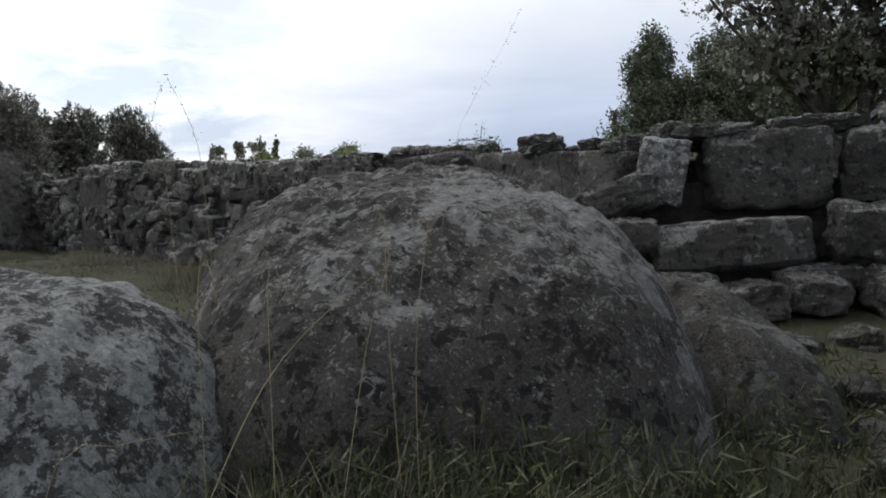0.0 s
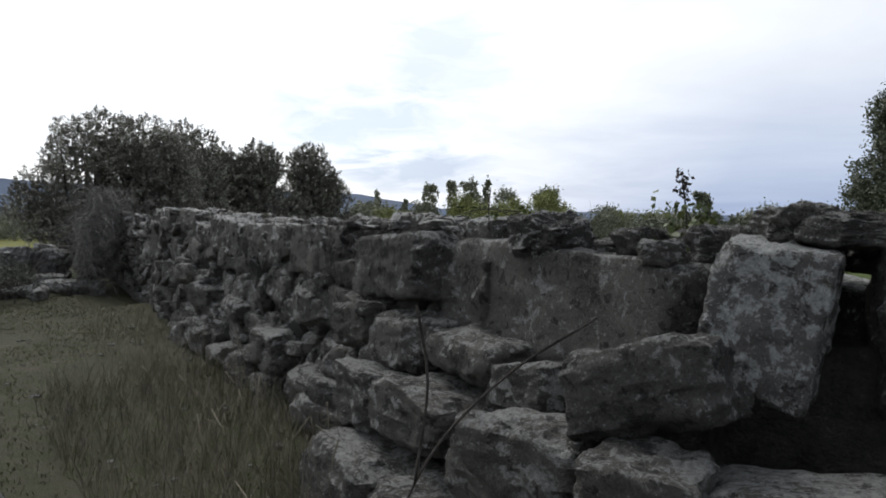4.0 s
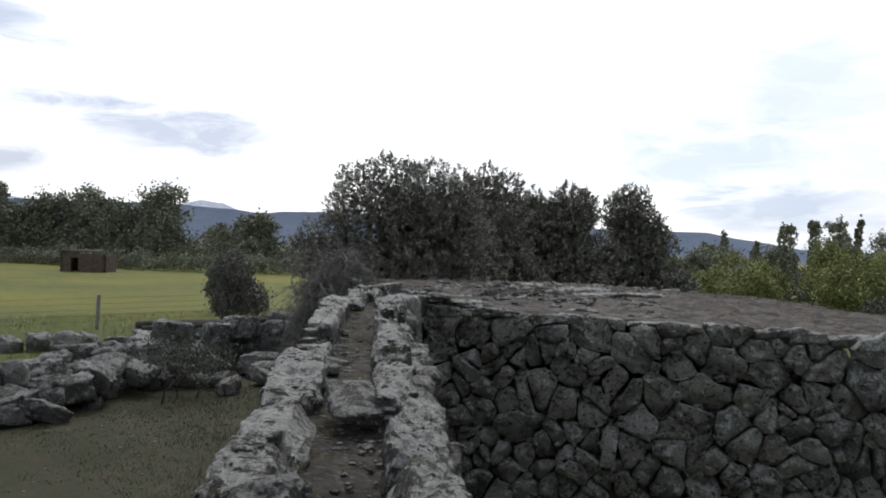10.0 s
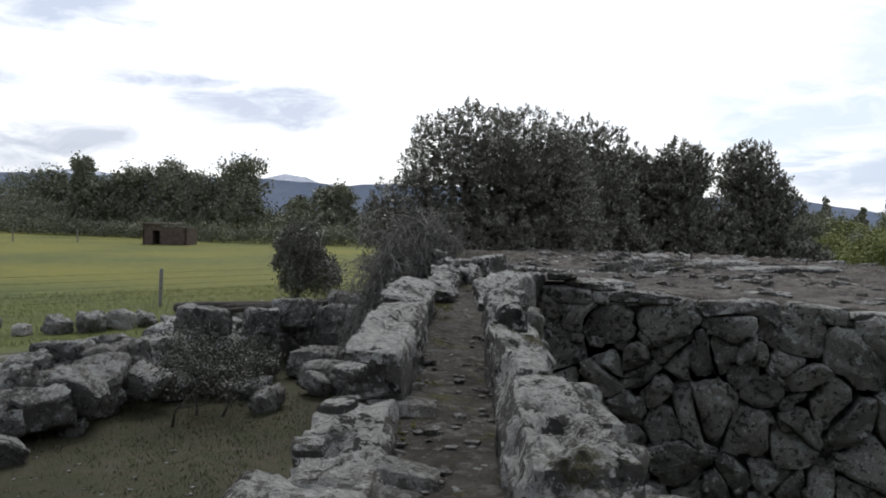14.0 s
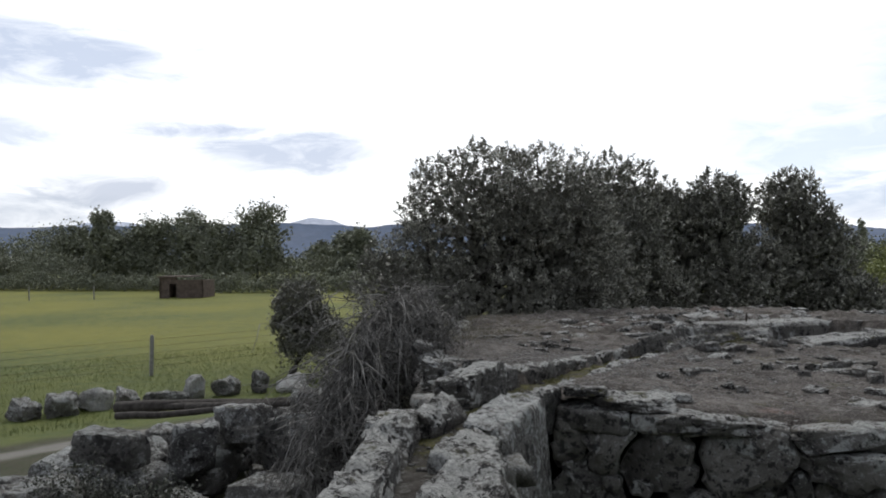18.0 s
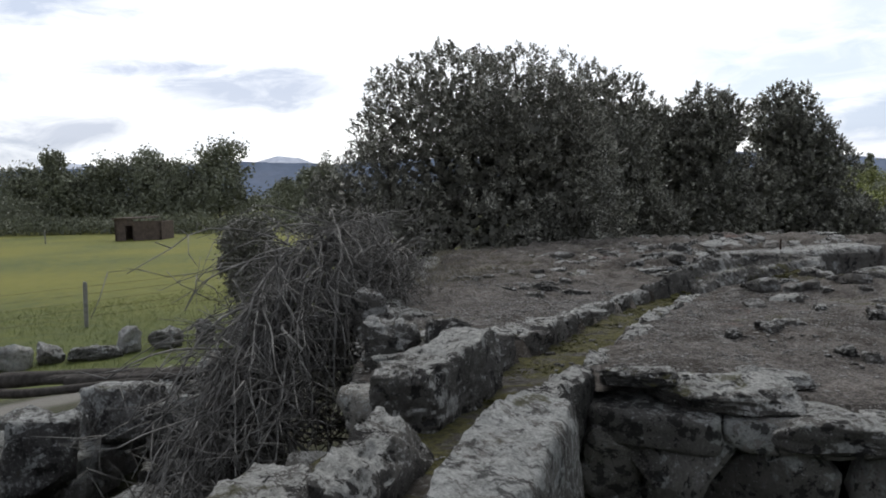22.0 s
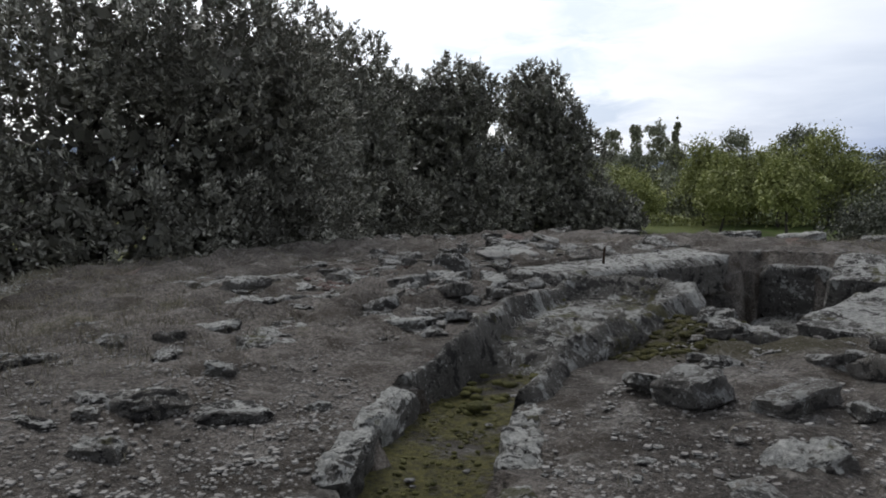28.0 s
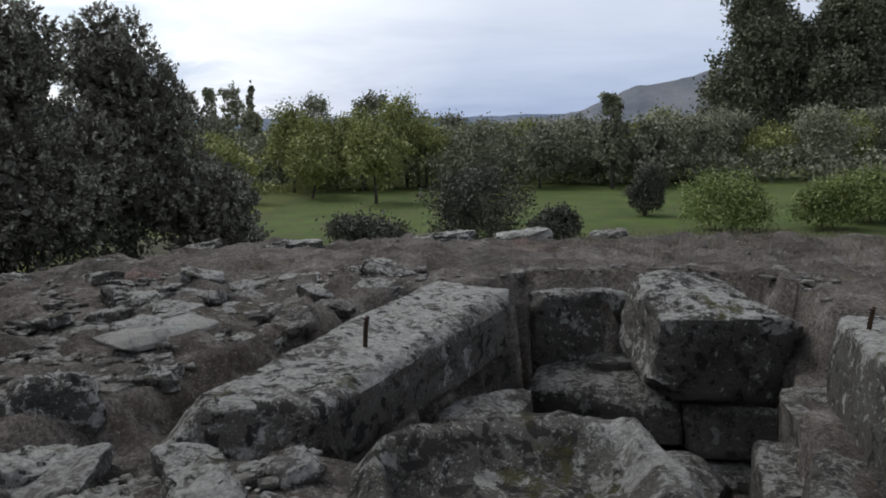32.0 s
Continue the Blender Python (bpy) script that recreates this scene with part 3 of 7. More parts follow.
def tube(points, radii, sides=6):
    """Verts and faces of a tapering tube along points."""
    verts, faces = [], []
    for i, p in enumerate(points):
        p = Vector(p)
        d = (Vector(points[min(i + 1, len(points) - 1)]) - Vector(points[max(i - 1, 0)])).normalized()
        x = d.orthogonal().normalized()
        y = d.cross(x)
        for s in range(sides):
            q = 2 * math.pi * s / sides
            verts.append(p + (x * math.cos(q) + y * math.sin(q)) * radii[i])
    for i in range(len(points) - 1):
        for s in range(sides):
            faces.append((i * sides + s, i * sides + (s + 1) % sides, (i + 1) * sides + (s + 1) % sides, (i + 1) * sides + s))
    faces.append(tuple(range(sides))[::-1])
    faces.append(tuple(range((len(points) - 1) * sides, len(points) * sides)))
    return verts, faces


def spline(points, step=0.1):
    """Points every step metres along a smooth line through the given ones."""
    p = [Vector(q) for q in points]
    p = [p[0] * 2 - p[1]] + p + [p[-1] * 2 - p[-2]]
    out = []
    for i in range(1, len(p) - 2):
        count = max(2, int((p[i + 1] - p[i]).length / step))
        for j in range(count):
            t = j / count
            out.append(0.5 * (2 * p[i] + (p[i + 1] - p[i - 1]) * t + (2 * p[i - 1] - 5 * p[i] + 4 * p[i + 1] - p[i + 2]) * t * t
                              + (3 * p[i] - p[i - 1] - 3 * p[i + 1] + p[i + 2]) * t ** 3))
    out.append(p[-2])
    return out


# ---- the ground ----
def ease(v, lo, hi):
    v = min(1, max(0, (v - lo) / (hi - lo)))
    return v * v * (3 - 2 * v)


DROP = [(80, -10), (12, 8.4), (2.6, 9.7), (-1.46, 12.73), (-5.45, 15.95), (-10.4, 20.6), (-15, 30), (-20, 44), (-34, 80), (-90, 220), (-300, 900)]


def beyond(x, y):
    """Metres by which a plan point lies to the far side of the channel's line."""
    best, sign = 1e9, 1
    for (ax, ay), (bx, by) in zip(DROP, DROP[1:]):
        dx, dy = bx - ax, by - ay
        f = min(1, max(0, ((x - ax) * dx + (y - ay) * dy) / (dx * dx + dy * dy)))
        d = math.hypot(x - ax - f * dx, y - ay - f * dy)
        if d < best:
            best, sign = d, 1 if dx * (y - ay) - dy * (x - ax) < 0 else -1
    return best * sign


def ground_z(x, y):
    z = 0.05 - 1.75 * ease(-x, 15, 34)               # the west field lies lower
    z += 0.5 * math.exp(-((x - 0.2) ** 2 + (y - 1.2) ** 2) / 9.0)   # a rise where the walk begins
    d = beyond(x, y)
    low = ease(d, -0.2, 0.4) if x > -11 and y < 24 else ease(d, -3, 5)
    z += (-3.0 - z) * low                            # and the ground behind the channel lower still
    if -40 < x < 30 and -20 < y < 70:
        z += 0.10 * noise.noise(Vector((x * 0.35, y * 0.35, 3))) + 0.03 * noise.noise(Vector((x * 1.7, y * 1.7, 9)))
    return z


def ground_sheet():
    def ticks(lo, hi, fine_lo, fine_hi, fine):
        out = [fine_lo + fine * i for i in range(int((fine_hi - fine_lo) / fine) + 1)]
        for end, sign in ((lo, -1), (hi, 1)):
            step, at = fine, out[0] if sign < 0 else out[-1]
            side = []
            while sign * at < sign * end:
                step *= 1.22
                at += sign * step
                side.append(at)
            out = side[::-1] + out if sign < 0 else out + side
        return out

    xs, ys = ticks(-3500, 3500, -22, 6, 0.35), ticks(-3500, 3500, -3, 24, 0.35)
    verts = [(x, y, ground_z(x, y)) for y in ys for x in xs]
    nx = len(xs)
    faces = [(j * nx + i, j * nx + i + 1, (j + 1) * nx + i + 1, (j + 1) * nx + i) for j in range(len(ys) - 1) for i in range(nx - 1)]
    return mesh_from("ground", verts, faces, M["ground"])


thing("ground", ground_sheet(), "trodden earth and thin grass running out into meadows", "ground", kind="structure")


# ---- the channel on its wall ----
CENTRE = spline([(2.6, 9.55, 1.86), (1.1, 10.75, 1.88), (-1.46, 12.73, 1.86), (-3.75, 14.6, 1.88), (-5.45, 15.95, 1.95), (-8.1, 18.25, 2.05), (-10.18, 20.1, 2.08),
                 (-10.93, 21.15, 2.02), (-11.52, 22.4, 1.95), (-12.18, 23.7, 1.88), (-13.08, 25.6, 1.76), (-13.62, 26.8, 1.68), (-13.80, 27.6, 1.66), (-13.86, 28.2, 1.66)], 0.05)
CHAIN = [0.0]
for p, q in zip(CENTRE, CENTRE[1:]):
    CHAIN.append(CHAIN[-1] + (q - p).length)


def along(s, side=0.0):
    """The place s metres down the channel, side metres to its right, and the heading there in radians."""
    i = min(max(int(np.searchsorted(CHAIN, s)) - 1, 0), len(CENTRE) - 2)
    f = (s - CHAIN[i]) / max(CHAIN[i + 1] - CHAIN[i], 1e-6)
    d = (CENTRE[min(i + 3, len(CENTRE) - 1)] - CENTRE[max(i - 3, 0)]).normalized()
    p = CENTRE[i].lerp(CENTRE[i + 1], f)
    return Vector((p.x + d.y * side, p.y - d.x * side, p.z)), math.atan2(d.y, d.x)


def chain_at(x, y):
    return CHAIN[min(range(len(CENTRE)), key=lambda i: (CENTRE[i].x - x) ** 2 + (CENTRE[i].y - y) ** 2)]


S_TOWER = chain_at(-10.4, 20.7)

# the channel's floor: a strip of silt and moss
verts, faces = [], []
for s in np.arange(0, CHAIN[-1], 0.12):
    for j in range(7):
        side = -0.33 + 0.11 * j
        p, _ = along(s, side)
        verts.append((p.x, p.y, p.z + 0.04 * noise.noise(Vector((p.x * 2, p.y * 2, 0))) + 0.35 * max(0, abs(side) - 0.15) ** 2))
for r in range(len(verts) // 7 - 1):
    faces += [(r * 7 + j, (r + 1) * 7 + j, (r + 1) * 7 + j + 1, r * 7 + j + 1)[::-1] for j in range(6)]
thing("channel_floor", mesh_from("channel_floor", verts, faces, M["bed"]), "silt, pebbles and moss on the channel's bed", "channel", kind="structure")

wall_channel = tagged(new("wall_channel"), "long dry-stone wall of lichened granite carrying a water channel", "wall", kind="structure")
# solid core under the channel
verts, faces = [], []
count = 0
for s in np.arange(0, S_TOWER + 0.6, 0.5):
    for side, z in ((-0.46, -1.2), (-0.42, None), (0.42, None), (0.44, -3.4)):
        p, _ = along(s, side)
        verts.append((p.x, p.y, p.z - 0.12 if z is None else z))
    count += 1
for r in range(count - 1):
    faces += [(r * 4 + j, r * 4 + j + 1, r * 4 + j + 5, r * 4 + j + 4) for j in range(3)]
faces += [(0, 1, 2, 3)[::-1], tuple((count - 1) * 4 + j for j in range(4))]
part("core", mesh_from("core", verts, faces, M["core"], False), wall_channel)

def stone(parent, a, b, z0, z1, thick, seed, mat="granite", n=11, square=9.0, chops=3, rough=0.045, tip=0.0, nod=0.0, name="stone", grain=2.4):
    """A stone whose front runs from plan point a to b; its body lies to the left of that way. tip: degrees it leans along, nod: outwards."""
    a, b = Vector(a), Vector(b)
    d = (b - a).normalized()
    v, f = rock(seed, ((b - a).length, thick, z1 - z0), n, square, chops, rough, grain, 4)
    mid = (a + b) / 2 + Vector((-d.y, d.x)) * thick / 2
    return part(name, mesh_from(name, v, f, M[mat], True, 33), parent, m=pose(mid.x, mid.y, (z0 + z1) / 2, nod, tip, math.degrees(math.atan2(d.y, d.x))))


def rim(side, cuts, rises, seed, wide, tall, mat="granite_rim", square=8.0):
    """Upright kerb stones of the channel, laid end to end between the cuts (x of the wall's line)."""
    rng = random.Random(seed)
    ends = [min(CHAIN, key=lambda c: abs(along(c)[0].x - x)) for x in cuts]
    for i, (s0, s1) in enumerate(zip(ends, ends[1:])):
        w = wide * rng.uniform(0.85, 1.2)
        outer = side + math.copysign(w - wide / 2, side)
        p, q = along(s0 + 0.005, outer)[0], along(s1 - 0.005, outer)[0]
        z = (p.z + q.z) / 2 + rises[i % len(rises)]
        # the front is the outer side; the body lies towards the channel
        a, b = ((q.x, q.y), (p.x, p.y)) if side < 0 else ((p.x, p.y), (q.x, q.y))
        slope = math.degrees(math.atan2(q.z - p.z, (q - p).length)) * (1 if side < 0 else -1)
        stone(wall_channel, a, b, z - tall * rng.uniform(0.9, 1.1), z, w, seed * 50 + i, mat, 28, square, 4, 0.085, slope + rng.uniform(-2, 2), rng.uniform(-4, 4), "rim_stone", 3.0)


rim(-0.38, (-0.95, -2.1, -3.6, -4.95, -5.95, -7.45, -8.6), (0.22, 0.20, 0.23, 0.10, 0.30, 0.28), 5, 0.36, 0.55)
rim(-0.19, (-8.62, -9.6, -10.35), (0.22, 0.24), 15, 0.28, 0.6)
rim(0.58, (2.5, 1.75, 1.1, 0.36), (-0.04, 0.02, -0.02), 9, 0.85, 0.8, "granite")
rim(0.34, (0.33, -0.2, -1.4, -2.35, -3.4, -4.8, -5.9, -7.1, -8.3), (0.33, 0.34, 0.30, 0.31, 0.24, 0.27, 0.25, 0.28), 6, 0.34, 0.85)
rim(0.36, (-8.35, -9.3), (0.19,), 16, 0.50, 1.0)
stone(wall_channel, (-9.06, 19.71), (-9.69, 20.44), 1.35, 2.21, 0.46, 861, "granite_rim", 30, 8.0, 3, 0.05, 0, 0, "rim_stone", 3.0)
stone(wall_channel, (-9.71, 20.44), (-10.66, 21.84), 1.15, 2.22, 0.38, 862, "granite_pale", 34, 10.0, 2, 0.05, 0, -3, "rim_stone", 3.0)
stone(wall_channel, (-10.82, 20.72), (-10.32, 19.96), 1.6, 2.28, 0.27, 864, "granite_rim", 26, 8.0, 4, 0.09, 0, 0, "rim_stone", 3.0)
stone(wall_channel, (-11.80, 21.88), (-11.20, 20.84), 1.75, 2.36, 0.40, 863, "granite_rim", 34, 7.0, 4, 0.08, 3, 0, "rim_stone", 3.0)
rim(-0.40, (-11.3, -11.78, -12.3), (0.24, 0.20), 17, 0.30, 0.5, square=5.0)
rim(-0.37, (-12.3, -12.72, -13.16, -13.46, -13.70, -13.80), (0.18, 0.16, 0.18, 0.15, 0.17), 7, 0.22, 0.4, square=4.0)
rim(0.35, (-10.95, -11.45, -11.9, -12.4, -12.85, -13.22, -13.5, -13.70, -13.80), (0.14, 0.12, 0.15, 0.17, 0.14, 0.15), 8, 0.21, 0.42, square=4.0)

# left face of the wall: rubble below the rims
pts = [along(s, -0.60)[0] for s in (chain_at(1.1, 10.75), chain_at(-3.75, 14.6), chain_at(-8.1, 18.25), S_TOWER + 0.4)]
for i, (p, q) in enumerate(zip(pts, pts[1:])):
    rubble_wall(wall_channel, (q.x, q.y), (p.x, p.y), -0.3, (q.z - 0.02, p.z - 0.02), 0.52, 20 + i, "granite", limit=150, near=(0, 8), batter=0.06, bulge=0.04, lean=0.22)
pts = [along(s, 0.53)[0] for s in (0.6, chain_at(-3.75, 14.6), S_TOWER)]
for i, (p, q) in enumerate(zip(pts, pts[1:])):
    rubble_wall(wall_channel, (p.x, p.y), (q.x, q.y), -2.6, (p.z - 0.1, q.z - 0.1), 0.5, 30 + i, "granite_tower", limit=70, near=(-6, 17))

# ---- the raised platform ----
TOWER = [(-11.0, 22.2), (-2.4, 28.0), (-3.6, 33.8), (-9.4, 36.4), (-16.0, 36.6), (-19.6, 34.0), (-20.2, 28.6), (-15.4, 23.8), (-13.0, 21.9), (-11.6, 21.2)]


def platform_z(x, y):
    z = 1.66 + 0.26 * ease(-x, 4, 12) - 0.06 * ease(y, 27, 33)
    c = min(CENTRE[::8], key=lambda c: (x - c.x) ** 2 + (y - c.y) ** 2)
    d = math.hypot(x - c.x, y - c.y)
    z += (c.z + 0.11 + 0.06 * ease(y, 26.6, 27.6) - z) * (1 - ease(d, 0.45, 1.7))
    return z + 0.07 * noise.noise(Vector((x * 0.8, y * 0.8, 1))) * ease(d, 0.4, 1.0) + 0.035 * noise.noise(Vector((x * 2.7, y * 2.7, 5)))


def inside(poly, x, y):
    hit = False
    for (ax, ay), (bx, by) in zip(poly, poly[1:] + poly[:1]):
        if (ay > y) != (by > y) and x < (bx - ax) * (y - ay) / (by - ay) + ax:
            hit = not hit
    return hit


platform = tagged(new("platform"), "raised stone platform topped with dry turf and bedrock", "platform", kind="structure")
PIT = [(-14.55, 30.35), (-13.15, 30.05), (-13.0, 29.3), (-12.55, 29.15), (-12.2, 31.0), (-11.55, 32.6), (-11.8, 33.6), (-13.3, 33.8), (-13.9, 32.4)]
core = [(-11.1, 22.36), (-2.62, 28.05), (-4.0, 33.5), (-9.5, 35.9), (-15.9, 36.0), (-19.0, 33.8), (-19.6, 28.8), (-15.2, 24.4), (-12.9, 22.6)]
part("core", mesh_from("core", *prism(core, -3.6, 0.45), M["core"], False), platform)


def d_channel(x, y):
    return min((x - c.x) ** 2 + (y - c.y) ** 2 for c in CENTRE[::6]) ** 0.5


def edge_far(poly, x, y):
    """How far a plan point lies from the polygon's outline."""
    best = 1e9
    for (ax, ay), (bx, by) in zip(poly, poly[1:] + poly[:1]):
        dx, dy = bx - ax, by - ay
        f = min(1, max(0, ((x - ax) * dx + (y - ay) * dy) / (dx * dx + dy * dy)))
        best = min(best, math.hypot(x - ax - f * dx, y - ay - f * dy))
    return best


def open_turf(x, y):
    """Whether a plan point lies on bare turf, clear of the pit, the trough and the slabs round them."""
    lay = (x + 14.74) * 0.90 - (y - 30.40) * 0.435
    return not (inside(PIT, x, y) or edge_far(PIT, x, y) < 0.25 or -12.8 < x < -11.1 and 28.7 < y < 32.5 or -1.1 < lay < 0.1 and 29.9 < y < 33.5 or -14.6 < x < -13.0 and 26.9 < y < 30.3)


STEP = 0.105
xs, ys = np.arange(-21.4, -1.4, STEP), np.arange(20.6, 37.4, STEP)
verts, faces, index = [], [], {}
for j, y in enumerate(ys):
    for i, x in enumerate(xs):
        inn = inside(TOWER, x, y)
        far = edge_far(TOWER, x, y)
        if not inn:
            continue
        z = platform_z(x, y)
        if far < 0.30:
            z -= 0.10
        if d_channel(x, y) < 0.29:
            z -= 0.32
        rugged = ease(y, 25.5, 28.5) * (0.4 + 0.6 * ease(-x, 13.8, 14.6)) + 0.25
        z += rugged * (0.13 * abs(noise.noise(Vector((x * 2.1, y * 2.1, 7)))) + 0.08 * noise.noise(Vector((x * 4.3, y * 4.3, 8))) + 0.05 * noise.noise(Vector((x * 9.1, y * 9.1, 8)))) * (1 if d_channel(x, y) > 0.5 else 0) * (0.35 if -14.75 < x < -12.9 and y < 30.3 else 1)
        if -12.75 < x < -11.2 and 28.8 < y < 32.4 or edge_far(PIT, x, y) < 0.22:
            z -= 0.45 if x > -12.6 else 0.22
        lay = (x + 14.74) * 0.90 - (y - 30.40) * 0.435
        if -1.0 < lay < 0.05 and 30.0 < y < 33.3:
            z -= 0.16
        if inside(PIT, x, y):
            z = 0.5
        if (-14.02 if y < 28.7 else -14.25) < x < -13.38 and 27.3 < y < 29.95 or d_channel(x, y) < 0.2 and y > 26.8:
            z = 1.3
        index[i, j] = len(verts)
        verts.append((x, y, z))
for (i, j) in list(index):
    q = [(i, j), (i + 1, j), (i + 1, j + 1), (i, j + 1)]
    if all(c in index for c in q):
        faces.append([index[c] for c in q])
TURF = np.array(verts)
part("turf", mesh_from("turf", verts, faces, M["turf"]), platform, "dry brown turf with grit and bedrock")

rubble_wall(platform, TOWER[0], TOWER[1], -3.2, (1.84, 1.56), 0.70, 51, "granite_tower", limit=400, near=(-9, 22), bulge=0.12, gap=0.008)
rubble_wall(platform, TOWER[1], TOWER[2], -3.2, (1.58, 1.55), 0.70, 52, "granite_tower", limit=60, bulge=0.12, gap=0.008)
rubble_wall(platform, TOWER[7], TOWER[9], -0.3, (1.9, 2.0), 0.5, 53, "granite_tower", limit=60)
rubble_wall(platform, TOWER[6], TOWER[7], -0.3, (1.8, 1.9), 0.6, 54, "granite_tower", limit=20)

chinks, rng = [], random.Random(19)
a, b = Vector(TOWER[0]), Vector(TOWER[1])
d = (b - a).normalized()
for i in range(330):
    f = rng.random() ** 1.4
    p = a.lerp(b, f)
    w = rng.uniform(0.08, 0.24)
    v, q = rock(2000 + i, (w * rng.uniform(0.8, 1.5), 0.2, w), 4, 5.0, 5, 0.08, 2.4, 2)
    m = Matrix.Translation((p.x, p.y, rng.uniform(-3.0, 1.7 - 0.25 * f))) @ pose(d.y * rng.uniform(-0.05, 0.02), -d.x * rng.uniform(-0.05, 0.02), 0, 0, rng.uniform(-40, 40), math.degrees(math.atan2(d.y, d.x)))
    chinks.append(([m @ Vector(u) for u in v], q))
tagged(part("chinking", joined("chinking", chinks, "granite_tower"), platform, "small wedged stones"), kind="stuff")

# ---- boulders beside the path ----
def dome(name, label, mid, half, profile, seed, turn=0.0, mat="granite_boulder", n=46, foot=-0.3, lump=0.05, back=0.0, flake=0.55):
    """A rounded boulder, flat-topped: height falls from the middle outwards by the profile's power; back: how much higher its far side is."""
    verts, faces = [], []
    for j in range(n + 1):
        for i in range(n + 1):
            u, w = 2 * i / n - 1, 2 * j / n - 1
            r = (abs(u) ** profile[0] + abs(w) ** profile[0]) ** (1 / profile[0])
            m = max(abs(u), abs(w))
            f = m / r if r > 1e-6 else 1
            u, w = u * f, w * f
            r = m
            z = (1 - r ** profile[1]) ** (1 / profile[2]) if r < 1 else 0.0
            p = Vector((u * half[0], w * half[1], 0))
            z = foot + (half[2] - foot) * z + back * w * (1 - r)
            z += lump * (noise.noise(p * 1.1 + Vector((seed, 0, 0))) + 0.6 * noise.noise(p * 2.9 + Vector((seed, 3, 0))) + 0.35 * noise.noise(p * 7 + Vector((seed, 5, 0))) + flake * (abs(noise.noise(p * 4.5 + Vector((1, seed, 0)))) + 0.6 * abs(noise.noise(p * 11 + Vector((seed, 1, 0)))))) * min(1, (1 - r) * 6 + 0.4)
            p *= 1 + 0.05 * noise.noise(Vector((u * 2, w * 2, seed)))
            verts.append((p.x, p.y, z))
    k = n + 1
    faces = [(j * k + i, j * k + i + 1, (j + 1) * k + i + 1, (j + 1) * k + i) for j in range(n) for i in range(n)]
    return thing(name, mesh_from(name, verts, faces, M[mat]), label, "boulder", m=pose(*mid, 0, 0, turn))


dome("boulder", "big rounded granite boulder covered in grey lichen", (0.06, 4.62, 0.0), (1.50, 2.55, 1.66), (2.7, 3.6, 2.3), 11, 13, lump=0.065, n=150, back=0.25, flake=0.9)
dome("boulder", "rounded granite boulder with pale lichen, half sunk in grass", (-1.55, 2.55, 0.0), (1.35, 0.95, 1.36), (2.6, 3.0, 1.9), 12, -12, "granite_pale", lump=0.065, n=90)
dome("boulder", "low granite shoulder leaning on the big boulder", (0.98, 5.35, 0.0), (0.82, 1.40, 1.14), (2.6, 2.6, 1.9), 17, 14, lump=0.09, n=80, back=0.1, flake=1.1)
dome("boulder", "low dark boulder at the wall's foot", (1.98, 4.9, 0.0), (0.60, 1.35, 0.86), (2.6, 2.4, 1.7), 13, 10, "granite_dark", lump=0.10)

rng = random.Random(71)
LUMPS = [(rng.uniform(1.9, 4.6), rng.uniform(3.0, 7.0), rng.uniform(0.14, 0.42)) for _ in range(34)]

# ---- the tumbled wall in front ----
wall_front = tagged(new("wall_front"), "tumbled dry-stone wall of large granite blocks", "wall", kind="structure")
part("core", mesh_from("core", *prism([(1.2, 10.2), (2.4, 9.3), (14.0, 7.4), (14.4, 9.0), (2.9, 10.2), (1.9, 10.9)], -3.2, 1.5), M["core"], False), wall_front)
